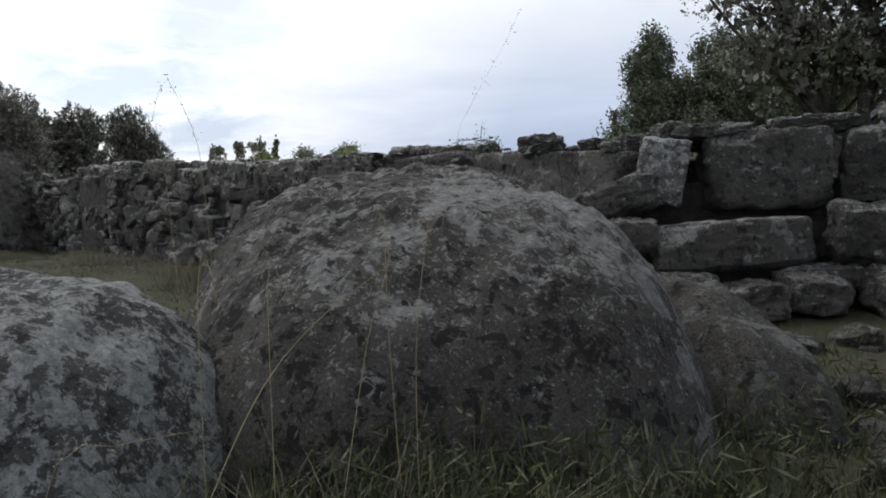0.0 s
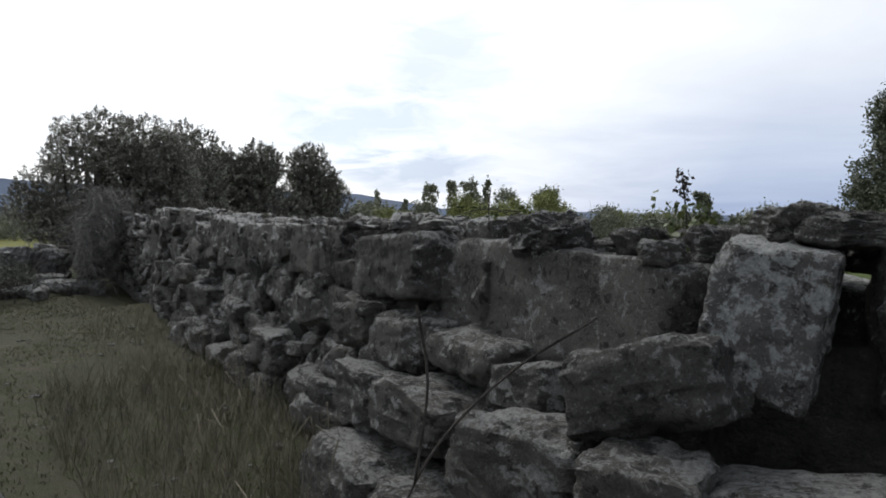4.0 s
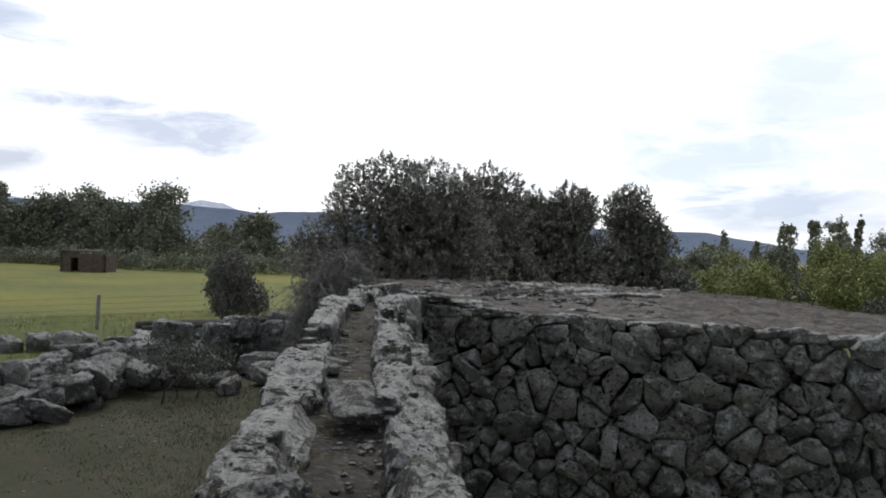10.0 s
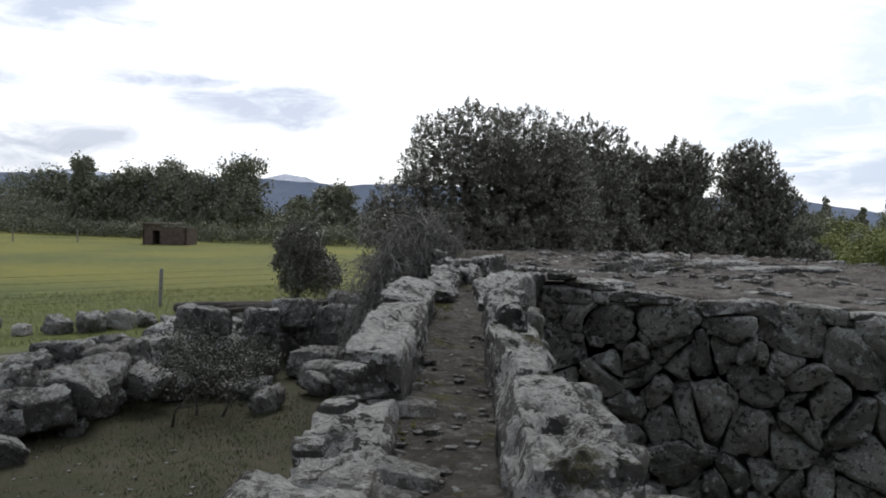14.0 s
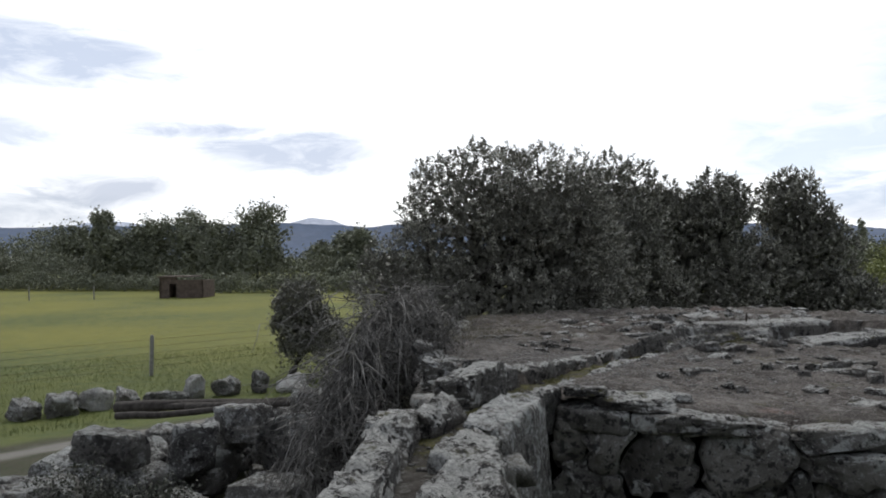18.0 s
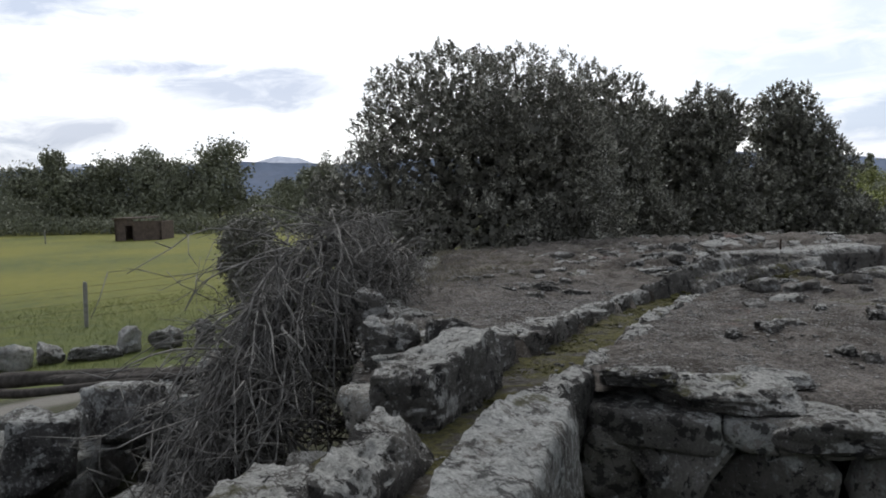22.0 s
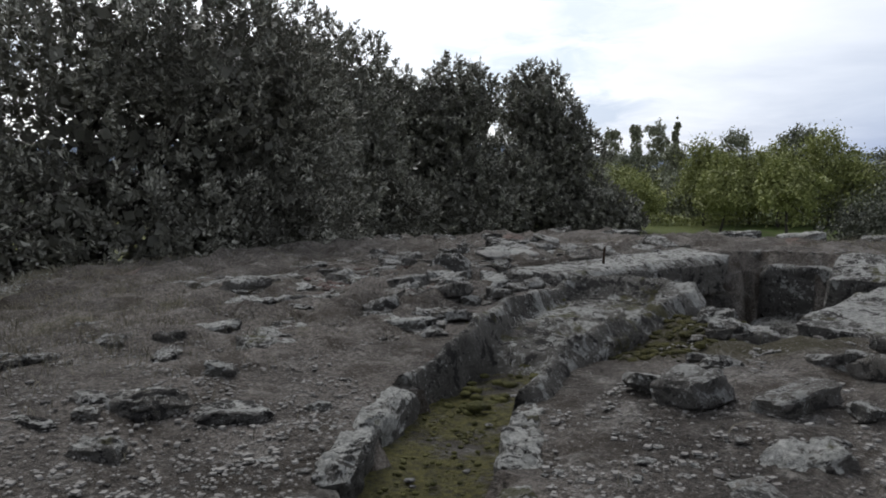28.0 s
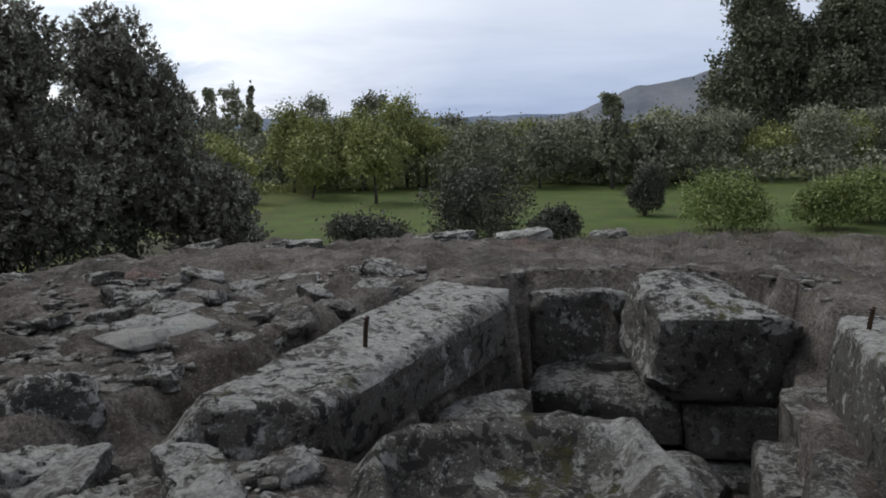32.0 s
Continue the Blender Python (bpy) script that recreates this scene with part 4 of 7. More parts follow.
FRONT = (
    # a, b, bottom, top, thickness, leaning, nodding: the channel's big kerb blocks, seen from the west
    ((0.16, 10.80), (2.20, 9.02), 1.12, 1.97, 0.55, 1, 4), ((-1.02, 11.52), (0.12, 10.46), 1.42, 2.02, 0.62, -3, 3), ((-2.45, 12.75), (-1.38, 11.95), 1.45, 1.95, 0.5, -2, 2),
    # standing block, and those to its right
    ((2.24, 8.82), (2.86, 8.72), 1.22, 2.07, 0.5, 6, 5), ((2.98, 8.80), (4.40, 8.55), 1.10, 2.06, 0.6, -2, 3), ((4.45, 8.50), (5.8, 8.25), 1.20, 2.12, 0.6, 1, 2),
    ((5.85, 8.2), (7.3, 7.95), 1.15, 2.05, 0.6, 1, 2), ((7.35, 7.9), (9.2, 7.6), 1.1, 2.1, 0.6, -1, 2),
    ((2.28, 7.82), (4.12, 7.98), 0.52, 1.10, 0.8, -2, 2), ((4.16, 7.95), (5.3, 7.8), 0.55, 1.25, 0.8, 3, 2), ((5.35, 7.8), (6.9, 7.6), 0.5, 1.2, 0.8, 3, 2),
    ((1.62, 8.36), (2.42, 8.16), 1.14, 1.58, 0.55, -17, 6), ((1.72, 8.0), (2.3, 7.85), 0.78, 1.16, 0.55, 4, 2), ((1.0, 8.7), (1.72, 8.3), 0.66, 1.12, 0.6, -4, 4),
    ((2.1, 7.35), (2.85, 7.25), 0.12, 0.60, 0.7, 4, 0), ((2.88, 7.3), (3.5, 7.35), 0.10, 0.50, 0.7, -6, 0), ((3.52, 7.45), (4.2, 7.5), 0.14, 0.56, 0.7, 3, 0),
    ((3.55, 7.9), (4.5, 7.85), 0.32, 0.62, 0.5, 0, 0), ((4.3, 7.4), (5.4, 7.3), 0.05, 0.6, 0.7, 2, 0), ((5.4, 7.3), (6.6, 7.1), 0.0, 0.55, 0.7, -2, 0),
    # stones below the kerb blocks
    ((0.2, 10.2), (0.95, 9.55), 1.0, 1.34, 0.6, 5, 3), ((0.95, 9.5), (1.5, 9.0), 0.96, 1.26, 0.5, -8, 4), ((1.5, 9.0), (1.98, 8.6), 1.12, 1.40, 0.5, 9, 2), ((-0.5, 10.75), (0.2, 10.2), 0.92, 1.36, 0.6, 3, 2),
    ((-0.1, 9.95), (0.7, 9.3), 0.5, 0.98, 0.8, 4, 3), ((0.7, 9.25), (1.35, 8.7), 0.42, 0.92, 0.8, -5, 3), ((-1.1, 11.15), (-0.5, 10.75), 0.95, 1.38, 0.6, -6, 2),
    ((-0.8, 10.5), (-0.1, 9.95), 0.45, 0.95, 0.7, 2, 3), ((0.2, 9.2), (1.1, 8.5), -0.1, 0.46, 0.8, 2, 3), ((1.1, 8.5), (2.0, 7.9), -0.1, 0.5, 0.8, 2, 3), ((-0.7, 9.9), (0.2, 9.2), -0.1, 0.5, 0.8, 2, 3),
)
for i, (a, b, z0, z1, thick, tip, nod) in enumerate(FRONT):
    stone(wall_front, a, b, z0, z1, thick, 400 + i, "granite_pale" if i == 3 else "granite", 24 if i < 9 else 18, (8.0 if i % 3 else 11.0) if i < 9 else 6.0, 3 if i < 9 else 5, 0.06 if i < 9 else 0.09, tip, -nod)


def loose(label, at, size, turn, seed, mat="granite", tip=0.0, roll=0.0, n=13, square=5.0, group="", name="loose_stone", chops=5, rough=0.08):
    """A single stone that lies by itself; at: the middle of its underside."""
    v, f = rock(seed, size, n, square, chops, rough, 2.4, 4)
    return thing(name, mesh_from(name, v, f, M[mat], True, 33), label, "stone", group, m=pose(at[0], at[1], at[2] + size[2] * 0.48, roll, tip, turn))


for i, (at, size, turn) in enumerate((((1.24, 10.10, 1.86), (0.60, 0.44, 0.34), -40), ((-0.95, 12.1, 1.93), (0.42, 0.3, 0.2), -30), 
                                      ((2.0, 9.85, 1.86), (0.4, 0.3, 0.14), -40), ((3.2, 9.1, 2.0), (0.9, 0.5, 0.2), -10), ((4.4, 9.2, 2.02), (1.0, 0.6, 0.22), -12), ((5.4, 8.7, 2.06), (1.0, 0.6, 0.28), -12),
                                      ((6.4, 8.6, 2.06), (0.9, 0.6, 0.25), -12), ((2.75, 9.2, 2.02), (0.4, 0.3, 0.22), 20), ((-1.7, 12.6, 1.93), (0.45, 0.3, 0.18), -40), ((-2.2, 13.0, 1.93), (0.5, 0.3, 0.2), -40))):
    loose("loose weathered granite stone on the wall's top", at, size, turn, 460 + i, rough=0.14, square=4.0, n=22, group="loose stones on the wall")

for i, (x, y, w, h) in enumerate(((1.62, 10.15, 0.5, 0.20), (1.92, 9.86, 0.42, 0.26), (2.28, 9.62, 0.5, 0.24), (2.05, 10.2, 0.55, 0.22), (2.6, 9.45, 0.45, 0.28), (2.85, 9.65, 0.5, 0.22), (2.45, 9.95, 0.6, 0.26), (3.25, 9.55, 0.6, 0.24),
                                  (3.75, 9.45, 0.55, 0.26), (0.45, 10.95, 0.35, 0.16), (-0.2, 11.5, 0.3, 0.15), (0.9, 10.5, 0.3, 0.12), (4.5, 9.75, 0.7, 0.28), (5.4, 9.5, 0.6, 0.24), (2.05, 9.3, 0.28, 0.16))):
    loose("loose weathered granite stone on the wall's top", (x, y, 1.82 + 0.03 * (i % 3)), (w, w * 0.7, h), i * 53 % 180, 4700 + i, rough=0.13, square=4.0, n=16, group="loose stones on the wall")
for i, (x, y, w) in enumerate(LUMPS):
    loose("dark fallen stone in the weeds before the wall", (x, y, ground_z(x, y) - 0.07), (w * 1.3, w, w * 0.7), i * 47 % 180, 2900 + i, "granite_dark", i * 13 % 21 - 10, i * 7 % 17 - 8, 9, 5.0, "fallen stones before the wall", "fallen_stone", 6, 0.1)

rng = random.Random(64)
for i in range(70):
    s = rng.uniform(2.2, 12.5)
    z0 = rng.uniform(0.0, 1.45)
    off = -(0.52 + 0.10 * rng.random() + 0.22 * (1.5 - z0) / 1.5)
    w, h = rng.uniform(0.35, 0.95), rng.uniform(0.18, 0.45)
    p, q = along(s, off)[0], along(s + w, off + rng.uniform(-0.06, 0.06))[0]
    stone(wall_channel, (q.x, q.y), (p.x, p.y), z0, min(z0 + h, p.z + 0.05), 0.5, 1400 + i, "granite", 10, 6.0, 4, 0.08, rng.uniform(-12, 12), rng.uniform(-8, 8))
for i in range(46):
    s, z0 = rng.uniform(1.6, 10.5), 1.25 * rng.random() ** 1.3
    off = -(0.60 + 0.40 * (1.35 - z0) / 1.35 + rng.uniform(-0.08, 0.12))
    w, h = rng.uniform(0.4, 0.95), rng.uniform(0.22, 0.45)
    p, q = along(s, off)[0], along(s + w, off + rng.uniform(-0.15, 0.15))[0]
    stone(wall_channel, (q.x, q.y), (p.x, p.y), z0 - 0.05, min(z0 + h, p.z - 0.15), rng.uniform(0.5, 0.8), 1600 + i, "granite", 12, 6.0, 5, 0.09, rng.uniform(-14, 14), rng.uniform(-10, 10))
for i in range(26):
    s, side = rng.uniform(2.5, 12.0), rng.choice((-0.42, 0.38)) + rng.uniform(-0.06, 0.06)
    p, head = along(s, side)
    w = rng.uniform(0.10, 0.28)
    loose("weathered stone lying on the channel's kerb", (p.x, p.y, p.z + 0.16), (w, w * rng.uniform(0.5, 0.9), w * rng.uniform(0.2, 0.4)), math.degrees(head) + rng.uniform(-40, 40), 1500 + i, "granite_rim", group="stones on the kerb")

# flat stone wedged across the channel, and the broken right kerb by the vine
loose("flat broken stone lying across the channel's bed", (-3.62, 14.52, 1.97), (0.62, 0.34, 0.12), -30, 480, tip=12, square=6)
for i, (at, size, turn, tip) in enumerate((((2.2, 10.45, 1.3), (1.15, 0.5, 0.52), -35, -4), ((3.2, 9.75, 1.3), (0.9, 0.5, 0.5), -30, 6),
                                           ((0.75, 10.95, 1.84), (0.30, 0.2, 0.14), -40, 0), ((1.5, 10.3, 1.84), (0.34, 0.25, 0.14), -40, -8))):
    loose("lichened granite block set along the channel's mouth", at, size, turn, 490 + i, "granite_rim", tip, square=7, group="blocks at the channel's mouth")

# ---- the tumbled field wall ----
YARD = "lichened granite boulder of the tumbled field wall"
FIELD = (
    # x, y, bottom, length, depth, height, turn
    (-16.55, 21.35, 0.66, 0.84, 0.66, 0.60, 25), (-16.42, 20.45, 0.32, 0.86, 0.74, 0.82, -12), (-17.9, 19.6, 0.1, 0.95, 0.7, 0.75, 15), (-17.0, 19.6, -0.1, 1.2, 0.9, 0.75, -20), (-18.3, 20.6, 0.15, 0.8, 0.7, 0.6, 30),
    (-17.2, 20.9, -0.05, 1.1, 0.8, 0.66, 10), (-15.4, 18.2, -0.05, 1.3, 1.0, 0.95, 70), (-14.6, 16.8, -0.05, 1.5, 1.1, 0.85, 60), (-13.9, 15.4, -0.05, 1.4, 1.0, 0.72, 65), (-13.4, 14.0, -0.05, 1.3, 0.9, 0.65, 80),
    (-16.3, 19.0, -0.05, 1.1, 0.9, 1.0, 30), (-16.1, 19.3, 0.75, 0.85, 0.6, 0.5, 40), (-17.6, 21.4, 0.2, 0.9, 0.7, 0.7, 0), (-15.2, 16.9, 0.55, 0.9, 0.7, 0.42, 50), (-14.8, 18.9, 0.0, 0.7, 0.5, 0.5, 10),
    (-12.9, 12.6, -0.05, 1.3, 0.9, 0.6, 80), (-12.5, 11.2, -0.05, 1.2, 0.9, 0.55, 85), (-15.9, 17.7, 0.5, 0.6, 0.5, 0.4, 20), (-17.2, 18.5, -0.1, 0.9, 0.7, 0.7, 50), (-15.1, 21.0, -0.05, 1.0, 0.8, 0.6, 40),
    (-14.3, 15.9, 0.5, 0.6, 0.5, 0.35, 20), (-17.6, 22.2, 0.4, 0.8, 0.6, 0.55, 10), (-16.9, 22.6, 0.5, 0.7, 0.55, 0.8, 45), (-15.9, 21.9, 0.2, 1.0, 0.9, 1.0, 10), (-14.5, 20.7, -0.05, 0.9, 0.6, 0.45, 40), (-13.9, 20.9, -0.05, 0.8, 0.6, 0.5, 30),
)
for i, (x, y, z, l, d, h, turn) in enumerate(FIELD):
    loose(YARD, (x, y, z), (l, d, h), turn, 520 + i, "granite_pale" if i in (0, 1, 2) else "granite_pale" if i == 10 else "granite_field", (i * 37 % 17) - 8, (i * 53 % 13) - 6, 14, 4.5 if i > 2 else 7.0, "field wall boulders", "field_boulder", 5)
FIELD_LINE = spline([(-12.3, 10.4, 0), (-13.0, 13.0, 0), (-14.0, 15.8, 0), (-15.3, 18.0, 0), (-16.4, 19.8, 0), (-17.2, 21.6, 0), (-17.4, 22.8, 0)], 0.05)
rng = random.Random(78)
for i in range(120):
    p = rng.choice(FIELD_LINE)
    off, w = rng.gauss(0, 0.45), rng.uniform(0.22, 0.7)
    top = max(0.0, 0.75 - 0.6 * abs(off)) * rng.random()
    if -16.6 < p.x + off < -15.0 and 19.6 < p.y < 21.6:
        top *= 0.25
    loose(YARD, (p.x + off, p.y + rng.uniform(-0.2, 0.2), ground_z(p.x, p.y) - 0.06 + top * 0.9), (w * rng.uniform(1, 1.5), w, w * rng.uniform(0.6, 1.0)), rng.uniform(0, 180), 2400 + i, "granite_field", rng.uniform(-25, 25), rng.uniform(-25, 25), 9, 5.0, "field wall boulders", "field_boulder", 6, 0.1)
for i in range(9):
    x, y = rng.uniform(-15.3, -13.0), rng.uniform(19.0, 21.2)
    w = rng.uniform(0.25, 0.45)
    loose(YARD, (x, y, ground_z(x, y) - 0.05 + 0.08 * rng.random()), (w * 1.3, w, w * 0.8), rng.uniform(0, 180), 2600 + i, "granite_field", rng.uniform(-25, 25), rng.uniform(-25, 25), 9, 5.0, "field wall boulders", "field_boulder", 6, 0.1)
rng = random.Random(77)
for i in range(17):
    s = i / 16
    x, y = -31.5 - 2.5 * math.sin(s * 3), 13.0 + 18 * s
    w = rng.uniform(0.7, 1.6)
    loose("low boulder along the meadow's edge", (x + rng.uniform(-0.4, 0.4), y, ground_z(x, y) - 0.1), (w, w * 0.7, rng.uniform(0.5, 1.0)), rng.uniform(0, 180), 560 + i, "granite_field" if i % 3 else "granite_clean", rng.uniform(-14, 14), rng.uniform(-14, 14), group="meadow edge boulders", name="field_boulder", n=10, square=3.0, rough=0.14)

# logs laid on the field wall
for i, (a, b, r) in enumerate((((-21.0, 20.6, 0.62), (-17.2, 23.2, 0.98), 0.11), ((-20.6, 21.0, 0.62), (-16.6, 22.6, 1.1), 0.08), ((-20.2, 20.4, 0.60), (-17.6, 22.0, 0.95), 0.07), ((-19.4, 21.4, 0.75), (-15.8, 23.4, 1.25), 0.09))):
    a, b = Vector(a), Vector(b)
    pts = [a.lerp(b, f) + Vector((0, 0, 0.015 * math.sin(f * 7 + i) + 0.02 * noise.noise(Vector((f * 9, i, 0))))) for f in np.linspace(0, 1, 8)]
    thing("log", joined("log", [tube(pts, [r * (1 - 0.35 * f) * (1 + 0.25 * noise.noise(Vector((f * 11, i, 4)))) for f in np.linspace(0, 1, 8)], 7)], "bark"), "old dark fence pole lying on the field wall", "log", "logs")

# ---- stones of the platform ----
SLABS = (
    # label, front a, b, bottom, top, thickness, lean, nod, material
    ("long cut granite slab with an iron bar set in it", (-14.74, 30.40), (-13.46, 33.05), 1.48, 1.97, 0.82, 0, 0, "granite_slab"),
    ("square granite block closing the pit", (-13.36, 33.62), (-12.28, 33.85), 0.95, 1.74, 0.8, 2, 0, "granite_slab"),
    ("tilted granite boulder hanging over the pit", (-12.52, 32.62), (-11.40, 32.72), 1.08, 1.88, 1.15, 8, 6, "granite_slab"),
    ("long granite slab with an iron bar set in it", (-11.72, 31.95), (-12.45, 28.95), 1.15, 2.00, -0.85, 0, 0, "granite_slab"),
)
for i, (label, a, b, z0, z1, thick, tip, nod, mat) in enumerate(SLABS):
    a, b = (a, b) if thick > 0 else (b, a)
    d = (Vector(b) - Vector(a)).normalized()
    side = Vector((-d.y, d.x)) * (abs(thick) / 2) * (1 if thick > 0 else -1)
    mid = (Vector(a) + Vector(b)) / 2 + side
    v, f = rock(600 + i, ((Vector(b) - Vector(a)).length, abs(thick), z1 - z0), 22, 12.0 if i in (0, 3) else 7.0, 2, 0.045, 3.0, 4)
    if i == 0:
        # its near end is cut askew
        v[:, 0] -= 0.62 * np.clip(v[:, 1] / abs(thick) + 0.5, 0, 1) * np.clip(0.5 - v[:, 0] / 2.9, 0, 1)
    thing("granite_slab", mesh_from("granite_slab", v, f, M[mat], True, 36), label, "stone slab", "slabs round the pit", m=pose(mid.x, mid.y, (z0 + z1) / 2, nod, tip, math.degrees(math.atan2(d.y, d.x))))

# stones lining the pit
pit_lining = tagged(new("pit_lining"), "rough dark granite stones lining the pit", "wall", kind="structure")
for i, (a, b, z0, z1, thick) in enumerate((((-13.5, 33.15), (-12.25, 32.75), 0.62, 1.12, 0.9), ((-12.3, 32.75), (-11.5, 32.6), 0.62, 1.05, 0.8), ((-12.3, 32.45), (-11.45, 32.3), 0.05, 0.62, 0.9), ((-13.6, 32.8), (-12.3, 32.5), 0.15, 0.62, 0.9),
                                           ((-14.0, 32.6), (-13.5, 33.1), 0.5, 1.6, 0.5), ((-11.9, 32.1), (-12.1, 31.0), 0.6, 1.5, 0.6), ((-12.1, 31.1), (-12.6, 30.2), 0.6, 1.5, 0.6), ((-14.45, 31.0), (-13.85, 32.3), 0.7, 1.52, -0.5),
                                           ((-12.70, 29.16), (-12.94, 29.50), 1.35, 1.70, 0.26), ((-12.86, 28.75), (-12.5, 28.83), 1.3, 1.76, 0.22), ((-13.0, 29.2), (-12.6, 29.9), 0.6, 1.3, 0.5), ((-12.45, 28.6), (-12.3, 29.1), 1.4, 1.86, 0.3), ((-12.35, 29.9), (-12.05, 30.9), 0.8, 1.22, 0.3), ((-12.05, 30.9), (-11.85, 31.7), 0.8, 1.25, 0.35), ((-12.6, 31.2), (-12.2, 31.9), 0.4, 1.05, 0.5), ((-12.95, 31.0), (-12.6, 31.6), 0.4, 0.9, 0.5), ((-12.95, 33.5), (-12.35, 33.4), 1.0, 1.2, 0.4))):
    if thick < 0:
        a, b, thick = b, a, -thick
    stone(pit_lining, a, b, z0, z1, thick, 620 + i, "granite", 10, 6.0, 4, 0.05)
part("pit_floor", mesh_from("pit_floor", *prism([(-14.6, 30.2), (-11.2, 30.2), (-11.0, 34.0), (-14.6, 34.0)], 0.0, 0.42), M["core"], False), pit_lining)

# the carved trough at the channel's end: rounded lips round a shallow hollow
verts, faces, nx, ny = [], [], 48, 84
for j in range(ny + 1):
    for i in range(nx + 1):
        u, w = i / nx, j / ny
        left = -14.14 - 0.24 * ease(w, 0.1, 0.6) - 0.05 * w + 0.20 * ease(w, 0.93, 1.0)
        right = -13.28 + 0.16 * ease(w, 0.2, 0.55) - 0.10 * ease(w, 0.94, 1.0)
        x, y = left + (right - left) * u, 27.0 + (3.07 + 0.12 * u + 0.22 * math.sin(math.pi * u)) * w
        inner = min((x - left) / 0.21, (right - x) / (0.21 + 0.12 * ease(w, 0.35, 0.6)), (1 - w) * 3.1 / 0.36)
        hollow = ease(inner, 0.55, 1.15)
        z = 1.87 + 0.13 * ease(w, 0.0, 0.4) - (0.19 - 0.03 * ease(w, 0.5, 0.9) + 0.22 * (1 - ease(w, 0.22, 0.36))) * hollow
        out = min((x - left), (right - x), (1 - w) * 3.1)
        z -= 0.13 * (1 - ease(out, -0.03, 0.12))
        q = Vector((x, y, 2))
        z += 0.05 * noise.noise(q * 2.3) + 0.035 * noise.noise(q * 5.1) + 0.03 * abs(noise.noise(q * 11)) + 0.015 * noise.noise(q * 24)
        verts.append((x + 0.06 * noise.noise(q * 2.7 + Vector((9, 0, 0))) + 0.03 * noise.noise(q * 8), y + 0.05 * noise.noise(q * 3.3 + Vector((0, 5, 0))), z))
k = nx + 1
faces = [(j * k + i, j * k + i + 1, (j + 1) * k + i + 1, (j + 1) * k + i) for j in range(ny) for i in range(nx)]
loop = [i for i in range(k)] + [j * k + nx for j in range(1, ny + 1)] + [ny * k + i for i in range(nx - 1, -1, -1)] + [j * k for j in range(ny - 1, 0, -1)]
for depth, grow in ((1.72, 0.02), (1.5, 0.0), (1.2, -0.03)):
    base = len(verts)
    for i in loop[:len(loop)]:
        x, y, top = verts[i]
        q = Vector((x, y, depth))
        verts.append((x + 0.05 * noise.noise(q * 4) + grow * (1 if x > -13.7 else -1), y + 0.05 * noise.noise(q * 4.4), min(depth, top - 0.06)))
    ring = list(range(base, base + len(loop)))
    faces += [(loop[i], ring[i], ring[(i + 1) % len(loop)], loop[(i + 1) % len(loop)]) for i in range(len(loop))]
    loop = ring
trough = thing("stone_trough", mesh_from("stone_trough", verts, faces, M["granite_trough"]), "carved granite trough stone ending the channel, lichened lips", "trough")


def cushion(spots, seed, sizes, flatness=0.35):
    """Moss cushions: low knobbly mounds."""
    rng, pieces = random.Random(seed), []
    for x, y, z in spots:
        w = rng.uniform(*sizes)
        v, f = box_grid(2)
        v = v / np.linalg.norm(v, axis=1, keepdims=True)
        v = v * (1 + 0.5 * fbm(v, 2.2, rng.randrange(500), 2))[:, None] * np.array([w, w * rng.uniform(0.6, 1.0), w * flatness]) + np.array([x, y, z])
        pieces.append((v, f))
    return pieces


rng = random.Random(202)
spots = [(rng.uniform(-13.95, -13.5), rng.uniform(27.1, 28.5), 1.66 + 0.05 * rng.random()) for _ in range(60)]
tagged(part("moss", joined("moss", cushion(spots, 7, (0.02, 0.06), 0.45), "moss"), trough, "yellow-green moss cushions"), kind="stuff")
spots = []
for _ in range(1500):
    s = rng.uniform(chain_at(-10.4, 20.7), CHAIN[-1]) if rng.random() < 0.62 else rng.uniform(4, 16)
    p, _ = along(s, rng.uniform(-0.24, 0.24) if s > 16 else rng.uniform(-0.24, -0.08))
    if s > S_TOWER or noise.noise(Vector((p.x * 0.9, p.y * 0.9, 3))) > -0.1:
        spots.append((p.x, p.y, p.z + 0.002))
mat_spots = []
for _ in range(520):
    x, y = rng.gauss(-12.95, 0.15), rng.uniform(27.9, 29.25)
    mat_spots.append((x, y, TURF[np.argmin((TURF[:, 0] - x) ** 2 + (TURF[:, 1] - y) ** 2), 2]))
thing("moss", joined("moss", cushion(mat_spots, 9, (0.008, 0.034), 0.55), "dark_moss"), "dark green moss between the trough and the pit", "moss", kind="stuff")
for _ in range(60):
    x, y = rng.gauss(-14.6, 0.15), rng.uniform(28.2, 29.6)
    spots.append((x, y, platform_z(x, y)))
thing("moss", joined("moss", cushion(spots, 8, (0.005, 0.018), 0.5), "moss"), "yellow-green moss cushions along the channel's bed", "moss", kind="stuff")

for at, lean in (((-14.55, 31.45, 1.90), 4), ((-11.62, 31.5, 1.88), 3)):
    bar = joined("iron_bar", [tube([(0, 0, -0.1), (0, 0, 0.16), (0.01, 0, 0.24)], [0.013, 0.013, 0.012], 8)] + [tube([(0, 0, z), (0, 0, z + 0.008)], [0.0155, 0.0155], 8) for z in np.arange(0, 0.23, 0.02)], "iron")
    thing("iron_bar", bar, "rusty iron bar standing in a granite slab", "bar", "iron bars", m=pose(*at, lean, lean, 0))

